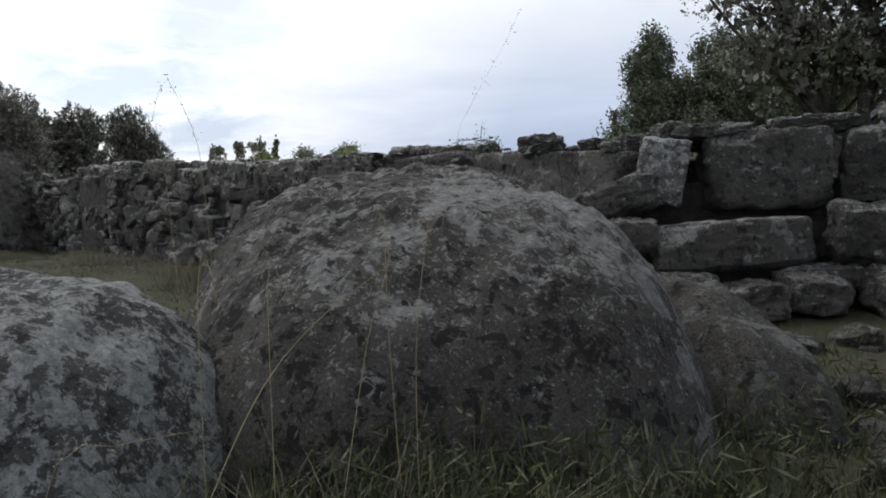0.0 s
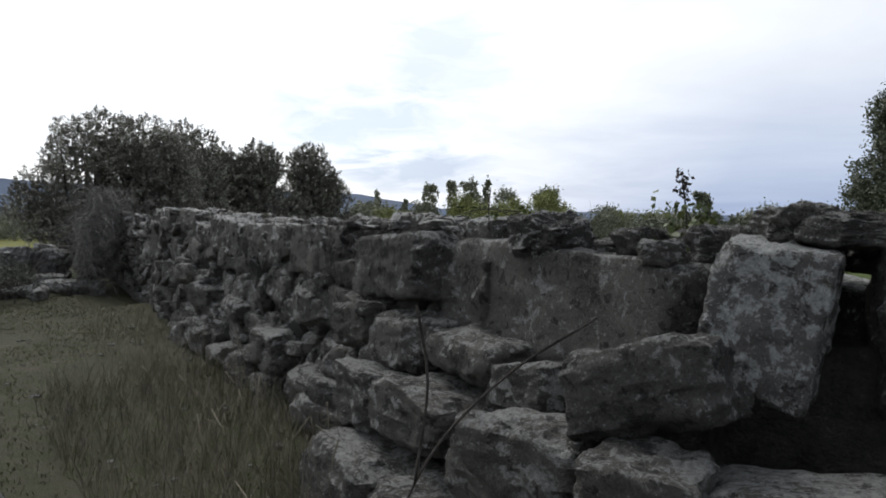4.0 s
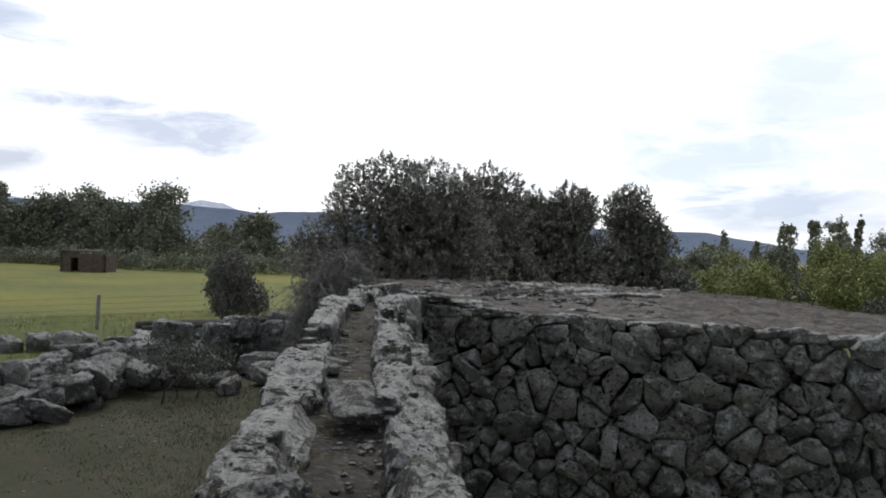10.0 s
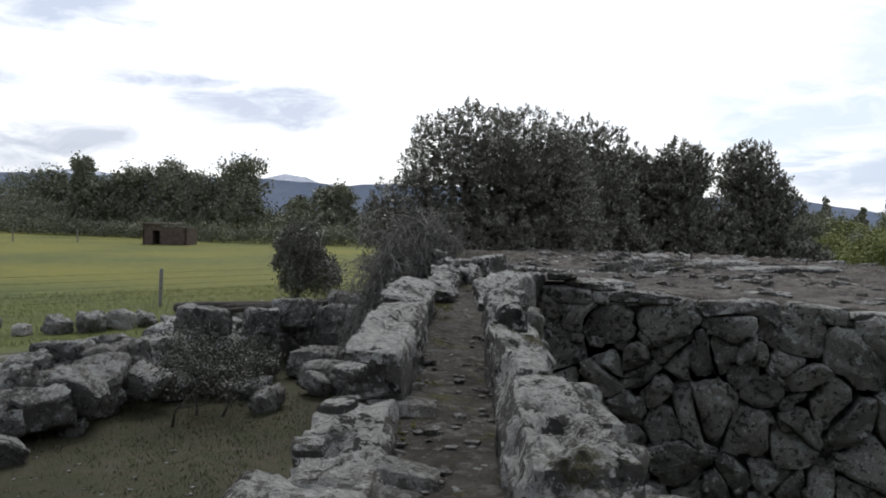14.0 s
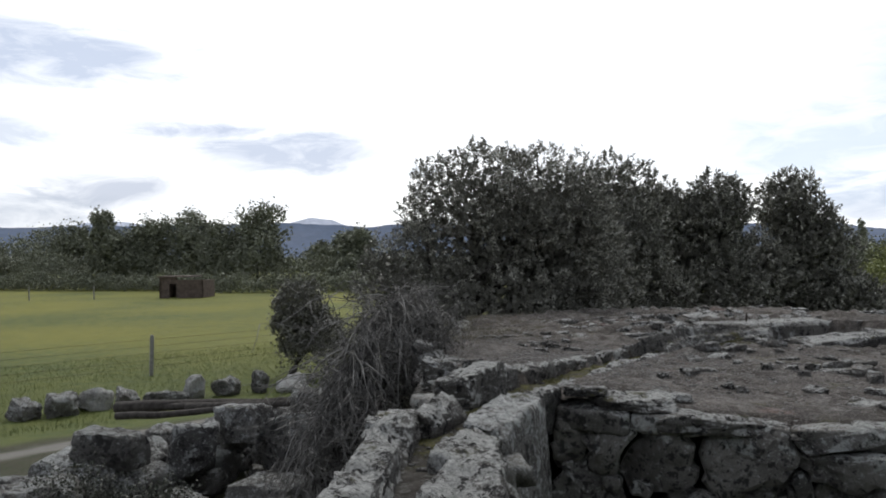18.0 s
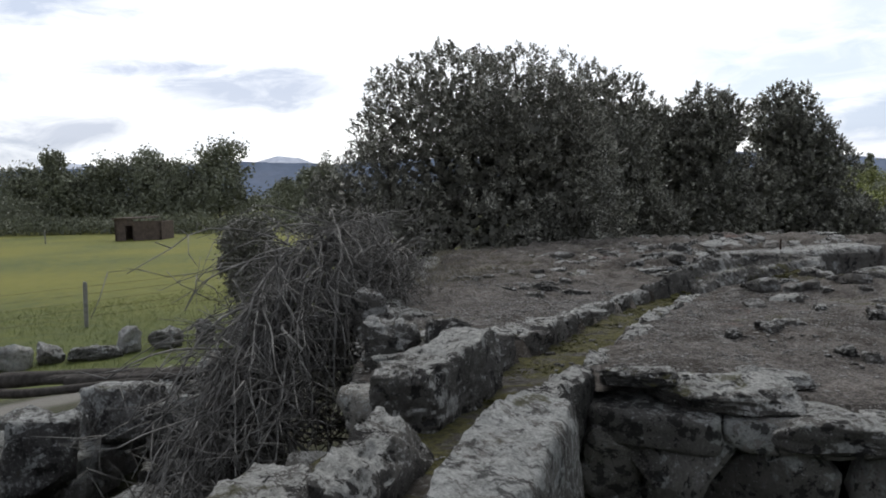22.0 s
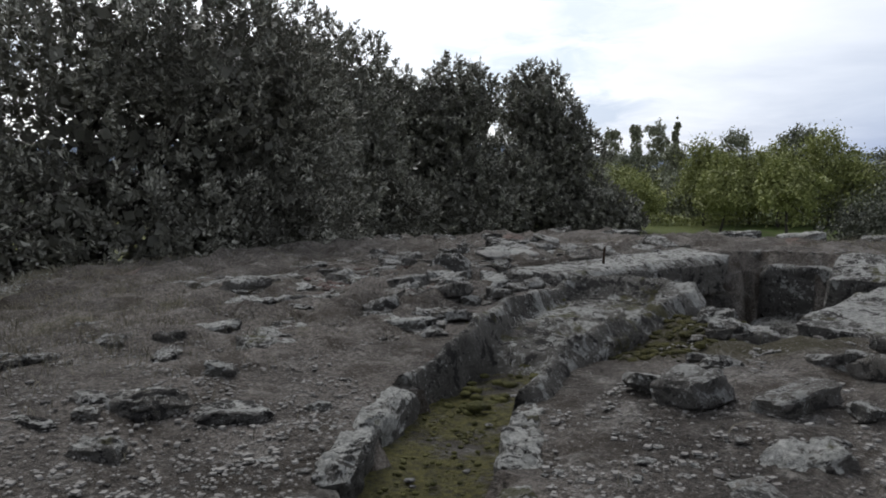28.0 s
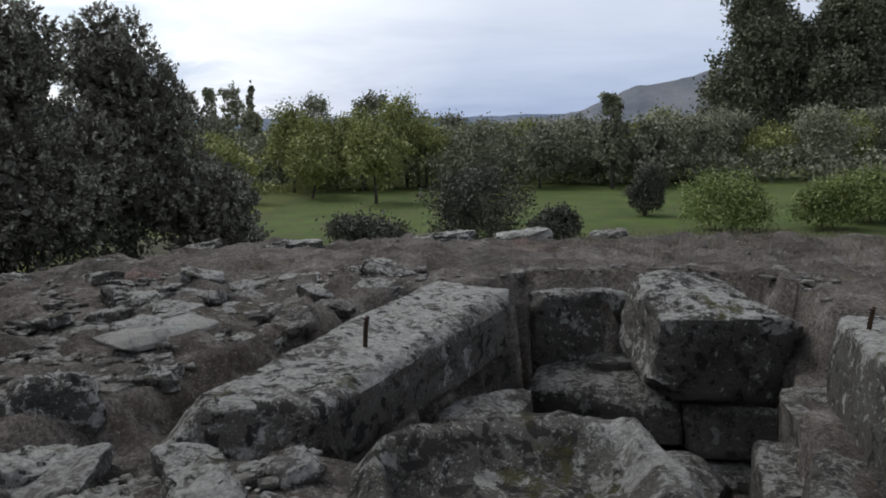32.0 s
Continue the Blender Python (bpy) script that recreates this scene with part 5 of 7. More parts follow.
# flat stones and bedrock that break through the turf: x, y, length, width, height, turn
OUT = (
    (-15.9, 24.0, 0.9, 0.5, 0.14, 30, 0), (-14.5, 23.45, 0.9, 0.45, 0.12, 35, 0), (-12.75, 22.75, 0.75, 0.42, 0.10, 45, 1), (-12.85, 22.2, 0.5, 0.4, 0.36, 30, 0), (-12.55, 22.5, 0.4, 0.3, 0.26, 60, 0),
    (-13.9, 22.75, 0.45, 0.3, 0.5, 40, 0), (-10.45, 22.75, 0.95, 0.5, 0.10, 34, 1), (-9.8, 22.95, 1.0, 0.5, 0.14, 34, 0), (-10.6, 23.25, 0.9, 0.4, 0.08, 30, 0), (-10.8, 22.45, 0.5, 0.3, 0.08, 34, 0),
    (-17.25, 29.5, 0.7, 0.3, 0.10, 20, 1), (-15.75, 27.1, 0.5, 0.25, 0.14, 50, 1), (-14.45, 25.4, 0.35, 0.2, 0.10, 10, 0), (-14.2, 26.45, 0.16, 0.1, 0.09, 10, 1), (-16.05, 28.2, 0.5, 0.3, 0.16, 40, 0), (-14.85, 28.0, 0.65, 0.3, 0.14, 10, 1),
    (-15.2, 27.3, 0.55, 0.35, 0.13, 60, 0), (-12.6, 28.6, 0.5, 0.35, 0.22, 10, 1), (-12.85, 29.0, 0.3, 0.3, 0.2, 10, 0), (-12.55, 27.75, 0.26, 0.2, 0.16, 10, 0), (-15.1, 28.5, 0.75, 0.34, 0.15, 5, 1), (-14.75, 28.95, 0.24, 0.18, 0.14, 30, 1),
    (-15.9, 31.7, 0.5, 0.3, 0.12, 30, 0), (-17.9, 30.6, 0.6, 0.3, 0.10, 10, 1), (-15.45, 34.05, 0.5, 0.35, 0.15, 10, 0), (-14.85, 33.95, 0.35, 0.3, 0.22, 10, 1), (-15.95, 35.9, 0.9, 0.5, 0.16, 10, 1), (-14.2, 36.3, 1.0, 0.5, 0.16, 0, 1), (-13.2, 36.3, 0.8, 0.4, 0.14, 0, 1),
    (-12.2, 36.2, 0.5, 0.4, 0.16, 0, 0), (-16.9, 35.7, 0.5, 0.4, 0.2, 0, 0), (-15.65, 31.1, 0.32, 0.25, 0.16, 10, 0), (-15.95, 30.6, 0.5, 0.35, 0.3, 40, 0), (-15.65, 29.9, 0.4, 0.4, 0.2, 40, 0), (-15.25, 29.5, 0.35, 0.3, 0.2, 40, 0), (-15.3, 31.9, 0.4, 0.2, 0.1, 0, 0),
    (-18.2, 34.2, 0.5, 0.4, 0.22, 0, 0), (-17.6, 34.9, 0.4, 0.3, 0.2, 0, 0), (-18.8, 33.6, 0.45, 0.4, 0.2, 0, 0), (-16.4, 26.0, 0.5, 0.2, 0.08, 35, 0), (-14.9, 25.4, 0.3, 0.1, 0.06, 5, 1),
    (-12.9, 24.6, 0.3, 0.2, 0.05, 5, 1), (-9.0, 24.8, 0.9, 0.4, 0.12, 30, 0), (-8.1, 26.0, 0.8, 0.4, 0.10, 20, 0), (-10.2, 26.4, 0.9, 0.35, 0.10, 25, 0), (-12.0, 26.6, 0.4, 0.25, 0.14, 25, 1), (-9.2, 28.4, 1.1, 0.4, 0.1, 25, 0), (-11.3, 25.2, 0.35, 0.2, 0.1, 45, 1),
)
for i, (x, y, l, w, h, turn, pale) in enumerate(OUT):
    z = platform_z(x, y)
    loose("flat lichened granite stone bedded in dry turf", (x, y, z - h * (0.85 if h < 0.25 else 0.6)), (l * 0.88, w * 0.85, h * 1.35), turn, 700 + i, "granite_rim" if pale else "granite_slab", (i * 29 % 15) - 7, (i * 41 % 13) - 6, 16, 4.0, "stones bedded in the platform", "bedded_stone", 6, 0.13)

rng = random.Random(303)
for i in range(60):
    x, y = (rng.uniform(-17.0, -13.9), rng.uniform(25.6, 29.0)) if i < 32 else (rng.uniform(-12.6, -7.0), rng.uniform(23.6, 28.5))
    w, h = 0.10 + (0.26 if i < 32 else 0.12) * rng.random() ** 2, rng.uniform(0.03, 0.07)
    if inside(TOWER, x, y) and edge_far(TOWER, x, y) > 0.5 and d_channel(x, y) > 0.62 + w * 0.4:
        loose("low granite outcrop breaking through dry turf", (x, y, platform_z(x, y) - h * 0.9), (w * rng.uniform(1, 1.7), w, h * 2), rng.uniform(0, 180), 2700 + i, rng.choice(("granite_slab", "turf_stone", "granite_rim")), rng.uniform(-9, 9), rng.uniform(-9, 9), 12, 4.0, "stones bedded in the platform", "bedded_stone", 6, 0.16)
z = platform_z(-15.9, 31.85)
loose("smooth pale flat stone lying on broken rock", (-15.9, 31.85, z + 0.05), (0.85, 0.34, 0.08), 62, 699, "granite_clean", 3, 4, 14, 4.0, "", "flat_stone", 4, 0.05)
rng = random.Random(29)
spots = []
for _ in range(260):
    x, y = rng.choice(((-16.5, 30.3), (-16.25, 29.1), (-15.7, 28.8), (-16.3, 29.3)))
    x, y = x + rng.gauss(0, 0.22), y + rng.gauss(0, 0.22)
    spots.append((x, y, platform_z(x, y) + 0.04))
thing("sedum", joined("sedum", cushion(spots, 9, (0.012, 0.045), 0.5), "sedum"), "low reddish stonecrop cushions on the turf", "stonecrop", kind="stuff")

# broken rock heaped between the long slab and the turf, and along the trough
rng = random.Random(88)
for i in range(250):
    if i < 200:
        x, y = rng.uniform(-17.4, -14.4), 28.3 + 5.6 * rng.random()
    else:
        x, y = rng.uniform(-12.9, -9.5), rng.uniform(26.0, 29.5)
    if d_channel(x, y) < 0.7 or (-15.6 < x < -13.0 and 27.6 < y < 30.2 and x > -14.6) or (x > -15.9 + (y - 30.1) * 0.48 and y > 30.0 and x < -13):
        continue
    if not open_turf(x, y):
        continue
    w = 0.08 + 0.24 * rng.random() ** 2
    h = w * rng.uniform(0.3, 0.6)
    loose("broken grey granite lump on the platform", (x, y, platform_z(x, y) - h * 0.12), (w * rng.uniform(1, 1.6), w, h), rng.uniform(0, 180), 1700 + i, "turf_stone" if i % 3 else "granite_slab", rng.uniform(-16, 16), rng.uniform(-16, 16), 8, 6.0, "broken rock on the platform", "rock_lump", 6, 0.12)

# flat stones that cap the platform's wall
rng = random.Random(5)
a, b = Vector(TOWER[0]), Vector(TOWER[1])
s = 0.0
while s < (b - a).length - 0.3:
    w = rng.uniform(0.4, 1.0)
    p = a.lerp(b, (s + w / 2) / (b - a).length)
    z = 1.84 - 0.27 * s / (b - a).length
    v, f = rock(800 + int(s * 100), (w * 1.02, rng.uniform(0.4, 0.6), rng.uniform(0.14, 0.26)), 8, 6.0, 4, 0.06, 2.4, 3)
    part("cap_stone", mesh_from("cap_stone", v, f, M["granite_rim" if rng.random() < 0.3 else "granite_tower"]), platform, m=pose(p.x - 0.08, p.y + 0.12, z - 0.02, rng.uniform(-6, 6), rng.uniform(-5, 5), math.degrees(math.atan2(b.y - a.y, b.x - a.x)) + rng.uniform(-8, 8)))
    s += w


def scatter(name, label, spots, seed, mat, sizes, category="stones", n=2):
    """Many small stones in one mesh."""
    rng = random.Random(seed)
    kinds = [rock(seed + i, (1, 0.8, 0.6), n, 5.0, 6, 0.12, 2, 1) for i in range(7)]
    pieces = []
    for x, y, z in spots:
        size = rng.uniform(*sizes) * (1 if rng.random() < 0.85 else 1.8)
        v, f = kinds[rng.randrange(7)]
        q = rng.uniform(0, 6.28)
        c, n = math.cos(q) * size, math.sin(q) * size
        pieces.append((np.stack([v[:, 0] * c - v[:, 1] * n + x, v[:, 0] * n + v[:, 1] * c + y, v[:, 2] * size * 0.55 + z + size * 0.04], 1), f))
    return thing(name, joined(name, pieces, mat, False), label, category, kind="stuff")


rng = random.Random(31)
spots = []
while len(spots) < 14000:
    x, y = rng.uniform(-20, -3), rng.uniform(21.5, 36.3)
    if inside(TOWER, x, y) and open_turf(x, y) and d_channel(x, y) > 0.45 and not (-14.6 < x < -13.0 and 26.9 < y < 30.3) and noise.noise(Vector((x * 0.5, y * 0.5, 2))) + rng.uniform(-0.3, 0.5) > 0:
        spots.append((x, y, platform_z(x, y)))
scatter("rubble", "small grey stones and grit strewn over the turf", spots, 900, "turf_stone", (0.01, 0.038), n=1)
spots = []
while len(spots) < 16000:
    x, y = rng.gauss(-13.2, 1.9), rng.uniform(22, 30)
    if inside(TOWER, x, y) and open_turf(x, y) and d_channel(x, y) > 0.45 and not (-14.6 < x < -13.0 and y > 26.9):
        spots.append((x, y, platform_z(x, y) + 0.012))
scatter("grit", "fine pale grit on the turf", spots, 903, "pebble", (0.006, 0.022), n=1)
spots = []
while len(spots) < 2600:
    x, y = rng.uniform(-17.8, -11.0), rng.uniform(28.2, 34.2)
    if open_turf(x, y) and d_channel(x, y) > 0.5 and not (-14.5 < x < -13.1 and 27.5 < y < 30.4) and rng.random() < 0.25 + ease(-x, 14.3, 15.0):
        spots.append((x, y, platform_z(x, y) + 0.02))
scatter("broken_rock", "broken angular granite fragments over the bedrock", spots, 905, "turf_stone", (0.025, 0.10))
spots = []
for _ in range(700):
    s, side = rng.uniform(0.5, CHAIN[-1]), rng.uniform(-0.2, 0.2)
    if s > S_TOWER + 1.0 and rng.random() < 0.8:
        continue
    p, _ = along(s, side)
    spots.append((p.x, p.y, p.z))
scatter("gravel", "small stones and grit on the channel's bed", spots, 910, "turf_stone", (0.012, 0.05))
spots = [(x, y, ground_z(x, y)) for x, y in ((rng.uniform(-16, 2), rng.uniform(2, 18)) for _ in range(900)) if beyond(x, y) < -0.9]
scatter("yard_stones", "small stones lying in the yard's thin grass", spots, 920, "granite", (0.02, 0.07), n=1)


# ---- plants ----
def leaf_mesh(name, at, size, mat, rng, lift=0.0, narrow=0.55, ways=None):
    """Many small leaves: one four-cornered blade at each place. ways: where each one points."""
    at = np.asarray(at, float)
    n = len(at)
    d = rng.normal(size=(n, 3)) if ways is None else np.array(ways, float)
    d[:, 2] += lift
    d /= np.linalg.norm(d, axis=1, keepdims=True)
    side = np.cross(d, rng.normal(size=(n, 3)))
    side /= np.linalg.norm(side, axis=1, keepdims=True)
    size = np.asarray(size) * rng.uniform(0.65, 1.35, size=(n, 1))
    v = np.stack([at - d * size * 0.5, at + side * size * narrow * 0.5, at + d * size * 0.5, at - side * size * narrow * 0.5], 1).reshape(-1, 3)
    me = bpy.data.meshes.new(name)
    me.vertices.add(4 * n)
    me.vertices.foreach_set("co", v.astype(np.float32).ravel())
    me.loops.add(4 * n)
    me.loops.foreach_set("vertex_index", np.arange(4 * n, dtype=np.int32))
    me.polygons.add(n)
    me.polygons.foreach_set("loop_start", np.arange(0, 4 * n, 4, dtype=np.int32))
    me.polygons.foreach_set("loop_total", np.full(n, 4, dtype=np.int32))
    me.materials.append(M[mat])
    me.update(calc_edges=True)
    me.validate()
    return me


def crown_points(lobes, tips, per, spread, rng, fill=0.25, hollow=0.74, lift=0.5):
    """Places of leaves: tufts on the skin of a few lobes (x, y, z, rx, ry, rz), and some inside; and the tufts' middles."""
    out, heads = [], []
    vol = np.array([l[3] * l[5] for l in lobes])
    for _ in range(tips):
        l = lobes[rng.choice(len(lobes), p=vol / vol.sum())]
        d = rng.normal(size=3)
        d[2] = abs(d[2]) * 1.0 - 0.35 if rng.random() < 0.75 else d[2]
        d /= np.linalg.norm(d)
        wave = 1 + 0.18 * noise.noise(Vector(d * 2.3) + Vector((l[0], l[1], l[2]))) + 0.12 * noise.noise(Vector(d * 6) + Vector((l[1], l[2], l[0])))
        inner = rng.random() < fill
        r = wave * (rng.uniform(0.25, hollow) if inner else rng.uniform(hollow, 1.0))
        head = np.array(l[:3]) + d * r * np.array(l[3:6])
        heads.append(head)
        tuft = rng.normal(size=(per, 3)) * spread * rng.uniform(0.7, 1.3)
        tuft[:, 2] *= 1.3
        out.append(head + tuft + np.array([0, 0, 1]) * np.abs(rng.normal(size=(per, 1))) * spread * lift)
    return np.concatenate(out), heads


def sprigs(lobes, count, per, length, rng):
    """Leafy shoots on the skin of a few lobes: places and ways of the leaves, and which of them, at the shoots' ends,
    take the painted sky sheen.
    """
    l = np.array(lobes)[rng.choice(len(lobes), size=count, p=[q[3] * q[5] / sum(m[3] * m[5] for m in lobes) for q in lobes])]
    d = rng.normal(size=(count, 3))
    d[:, 2] = np.where(rng.random(count) < 0.7, np.abs(d[:, 2]) - 0.3, d[:, 2])
    d /= np.linalg.norm(d, axis=1, keepdims=True)
    wave = np.array([1 + 0.20 * noise.noise(Vector(a * 2.4) + Vector(b[:3])) + 0.16 * noise.noise(Vector(a * 6.5) + Vector(b[1:4])) for a, b in zip(d, l)])
    outer = rng.random(count) < 0.72
    r = wave * np.where(outer, rng.uniform(0.84, 1.02, count), rng.uniform(0.35, 0.85, count))
    heads = l[:, :3] + d * r[:, None] * l[:, 3:6]
    axis = d * 0.75 + np.array([0, 0, 0.75]) + rng.normal(size=(count, 3)) * 0.38
    axis /= np.linalg.norm(axis, axis=1, keepdims=True)
    f = rng.random((count, per, 1)) ** 0.8
    size = length * rng.uniform(0.6, 1.35, (count, 1, 1))
    ways = axis[:, None, :] * (0.25 + 0.6 * f) + rng.normal(size=(count, per, 3)) * 0.48
    ways /= np.linalg.norm(ways, axis=2, keepdims=True)
    at = heads[:, None, :] + axis[:, None, :] * (f - 0.35) * size + ways * (0.03 + 0.25 * size * (1 - f)) + rng.normal(size=(count, per, 3)) * 0.025
    clump = np.array([noise.noise(Vector(h) * 1.5) + 0.5 * noise.noise(Vector(h) * 4.0) for h in heads])
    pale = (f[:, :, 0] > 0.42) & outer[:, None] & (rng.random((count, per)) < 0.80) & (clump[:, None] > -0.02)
    return at.reshape(-1, 3), ways.reshape(-1, 3), pale.ravel(), heads


def tree(name, label, base, lobes, tips, per, spread, leaf, mat, seed, trunk=0.22, stems=1, group="", pale=None, limbs=14, category="tree", narrow=0.55):
    rng = np.random.default_rng(seed)
    if pale:
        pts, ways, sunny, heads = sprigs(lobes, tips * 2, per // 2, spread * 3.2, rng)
    else:
        pts, heads = crown_points(lobes, tips, per, spread, rng)
    root = tagged(new(name), label, category, group)
    root.location = base
    off = np.array(base)
    wood = []
    for s in range(stems):
        foot = Vector(base) + Vector((rng.normal() * 0.3 * (stems > 1), rng.normal() * 0.3 * (stems > 1), -0.1))
        aim = Vector(lobes[s % len(lobes)][:3])
        bend = foot.lerp(aim, 0.5) + Vector((rng.normal(), rng.normal(), 0)) * 0.25
        part("trunk", joined("trunk", [tube([p - Vector(base) for p in (foot, foot.lerp(bend, 0.5), bend, aim)], [trunk * 1.25, trunk, trunk * 0.75, trunk * 0.35], 8)], "bark"), root)
        for _ in range(limbs):
            a = bend.lerp(aim, rng.random())
            b = Vector(heads[rng.integers(len(heads))])
            c = a.lerp(b, 0.5) + Vector((0, 0, -0.2))
            wood.append(tube([p - Vector(base) for p in (a, c, b)], [trunk * 0.3, trunk * 0.2, trunk * 0.06], 5))
    tagged(part("branchwork", joined("branchwork", wood, "bark"), root), kind="stuff")
    if pale:
        # outer leaves get the pale copy as painted highlights; the rest stay dark
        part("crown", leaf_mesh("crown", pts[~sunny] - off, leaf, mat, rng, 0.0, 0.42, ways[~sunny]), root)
        tagged(part("pale_foliage", leaf_mesh("pale_foliage", pts[sunny] - off, leaf, pale, rng, 0.0, 0.42, ways[sunny]), root, "outer leaves coloured pale for sky sheen"), kind="stuff")
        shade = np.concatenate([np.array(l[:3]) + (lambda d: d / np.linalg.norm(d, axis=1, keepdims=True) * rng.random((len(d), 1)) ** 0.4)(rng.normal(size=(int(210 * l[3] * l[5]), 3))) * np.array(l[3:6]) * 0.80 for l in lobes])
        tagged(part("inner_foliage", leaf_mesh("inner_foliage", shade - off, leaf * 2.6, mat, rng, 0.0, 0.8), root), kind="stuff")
    else:
        part("crown", leaf_mesh("crown", pts - off, leaf, mat, rng, 0.4, narrow), root)
    return root


OAK = "dark grey-green holm oak with dense leathery leaves"
GROVE = "oaks behind the platform"
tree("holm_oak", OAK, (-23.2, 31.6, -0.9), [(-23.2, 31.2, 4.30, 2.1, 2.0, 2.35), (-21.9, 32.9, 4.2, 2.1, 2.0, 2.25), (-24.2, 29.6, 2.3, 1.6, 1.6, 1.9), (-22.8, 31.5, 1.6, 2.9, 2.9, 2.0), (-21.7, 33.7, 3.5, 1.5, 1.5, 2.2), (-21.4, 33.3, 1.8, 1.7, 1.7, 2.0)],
     3300, 44, 0.10, 0.088, "oak_leaf", 1, 0.28, 3, GROVE, "oak_leaf_sheen", 16)
tree("holm_oak", OAK, (-27.4, 42.6, -1.2), [(-27.6, 42.6, 5.0, 2.1, 2.1, 2.6), (-26.4, 41.2, 3.0, 2.2, 2.2, 2.4), (-27.0, 42.4, 1.2, 3.0, 3.0, 2.3), (-25.2, 38.4, 1.8, 2.0, 2.0, 2.3)], 1700, 36, 0.12, 0.13, "oak_leaf", 3, 0.24, 3, GROVE, "oak_leaf_sheen")
tree("holm_oak", OAK, (-27.6, 48.4, -1.4), [(-28.6, 47.4, 4.9, 1.5, 1.5, 1.9), (-26.9, 49.2, 5.0, 1.7, 1.7, 2.1), (-27.8, 48.3, 3.4, 2.5, 2.5, 2.6), (-27.2, 48.2, 1.2, 3.1, 3.1, 2.5)], 1700, 36, 0.13, 0.14, "oak_leaf", 2, 0.24, 2, GROVE, "oak_leaf_sheen")
tree("holm_oak", OAK, (-25.8, 54.4, -2.0), [(-25.9, 54.2, 5.2, 1.7, 1.7, 2.3), (-25.2, 54.6, 3.4, 2.2, 2.2, 2.2), (-26.2, 54.0, 1.4, 2.7, 2.7, 2.6), (-26.4, 51.2, 1.6, 2.2, 2.2, 2.6)], 1500, 36, 0.13, 0.14, "oak_leaf", 4, 0.22, 2, GROVE, "oak_leaf_sheen")
tree("holm_oak", "low holm oak with sheen painted on its outer leaves, spreading to the ground", (-23.4, 54.8, -2.2), [(-23.2, 54.8, 0.6, 1.9, 1.9, 1.5), (-24.4, 55.2, 0.9, 1.8, 1.8, 1.8), (-22.6, 54.6, -0.8, 1.6, 1.6, 1.2)], 850, 36, 0.13, 0.14, "oak_leaf", 5, 0.14, 2, GROVE, "oak_leaf_sheen")
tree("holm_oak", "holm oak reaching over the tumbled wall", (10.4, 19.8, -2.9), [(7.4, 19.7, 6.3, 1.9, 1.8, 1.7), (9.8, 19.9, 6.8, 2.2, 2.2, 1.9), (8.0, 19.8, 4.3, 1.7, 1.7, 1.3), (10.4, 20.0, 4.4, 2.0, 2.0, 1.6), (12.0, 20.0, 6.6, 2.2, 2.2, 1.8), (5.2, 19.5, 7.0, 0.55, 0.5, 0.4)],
     1150, 34, 0.11, 0.10, "oak_leaf", 6, 0.24, 2, "", "oak_leaf_sheen", 24)
tree("holm_oak_shrub", "small dark holm oak shrub beyond the field wall", (-35.8, 31.8, -1.5), [(-35.8, 31.8, 0.7, 1.25, 1.25, 1.7), (-35.4, 32.3, -0.2, 1.5, 1.5, 1.3)], 600, 30, 0.13, 0.13, "oak_leaf", 7, 0.09, 2, "", None, 8, "shrub")
for i, (x, y, r, h) in enumerate(((-13.6, 18.4, 0.75, 0.75), (-14.4, 19.3, 0.55, 0.6), (-15.0, 18.6, 0.5, 0.8))):
    tree("low_shrub", "low grey-leaved shrub against the field wall", (x, y, ground_z(x, y)), [(x, y, 0.3 + h * 0.4, r, r, h * 0.55)], 130, 20, 0.08, 0.04, "dark_leaf", 40 + i, 0.02, 3, "shrubs by the field wall", None, 8, "shrub")


def far_trees(rows, name, label, mat, group, seed, leaf=0.5, per=16, tips=200, low=0.06, slim=0.46):
    """Trees seen from afar, leafy almost to the ground: x, y, top, width."""
    for i, (x, y, z1, w) in enumerate(rows):
        z0 = ground_z(x, y) - 0.05
        h = z1 - z0
        rng = random.Random(seed + i)
        k = w * slim / 0.46
        lobes = [(x, y, z0 + h * (0.5 + low / 2), k * 0.26, k * 0.26, h * (1 - low) / 2), (x, y, z0 + h * (0.3 + low * 0.5), k * 0.36, k * 0.36, h * 0.22)]
        for _ in range(11):
            a, up = rng.uniform(0, 6.28), rng.uniform(0.26 + low * 0.6, 0.90)
            out = (0.32 if up < 0.7 else 0.20) * k * rng.uniform(0.5, 1.15)
            lobes.append((x + math.cos(a) * out, y + math.sin(a) * out, z0 + h * up, k * rng.uniform(0.10, 0.21), k * rng.uniform(0.10, 0.21), h * rng.uniform(0.06, 0.13)))
        tree(name, label, (x, y, z0), lobes, tips, per, w * 0.035, leaf, mat, seed * 10 + i, max(0.06, h * 0.018), 1, group, None, 8)


def hedge(name, label, line, height, depth, mat, seed, leaf, per_metre):
    """A long thicket of undergrowth along a line."""
    rng = np.random.default_rng(seed)
    pts = []
    for a, b in zip(line, line[1:]):
        a, b = Vector(a), Vector(b)
        for _ in range(int((b - a).length * per_metre)):
            p = a.lerp(b, rng.random())
            x, y = p.x + rng.normal() * depth * 0.4, p.y + rng.normal() * depth * 0.4
            top = height * (0.65 + 0.5 * noise.noise(Vector((x * 0.25, y * 0.25, seed))) + 0.3 * noise.noise(Vector((x * 0.9, y * 0.9, seed))))
            z = ground_z(x, y) + max(0.2, top) * rng.random() ** 0.6
            pts.append((x, y, z))
    thing(name, leaf_mesh(name, pts, leaf, mat, rng, 0.4), label, "hedge", kind="stuff")


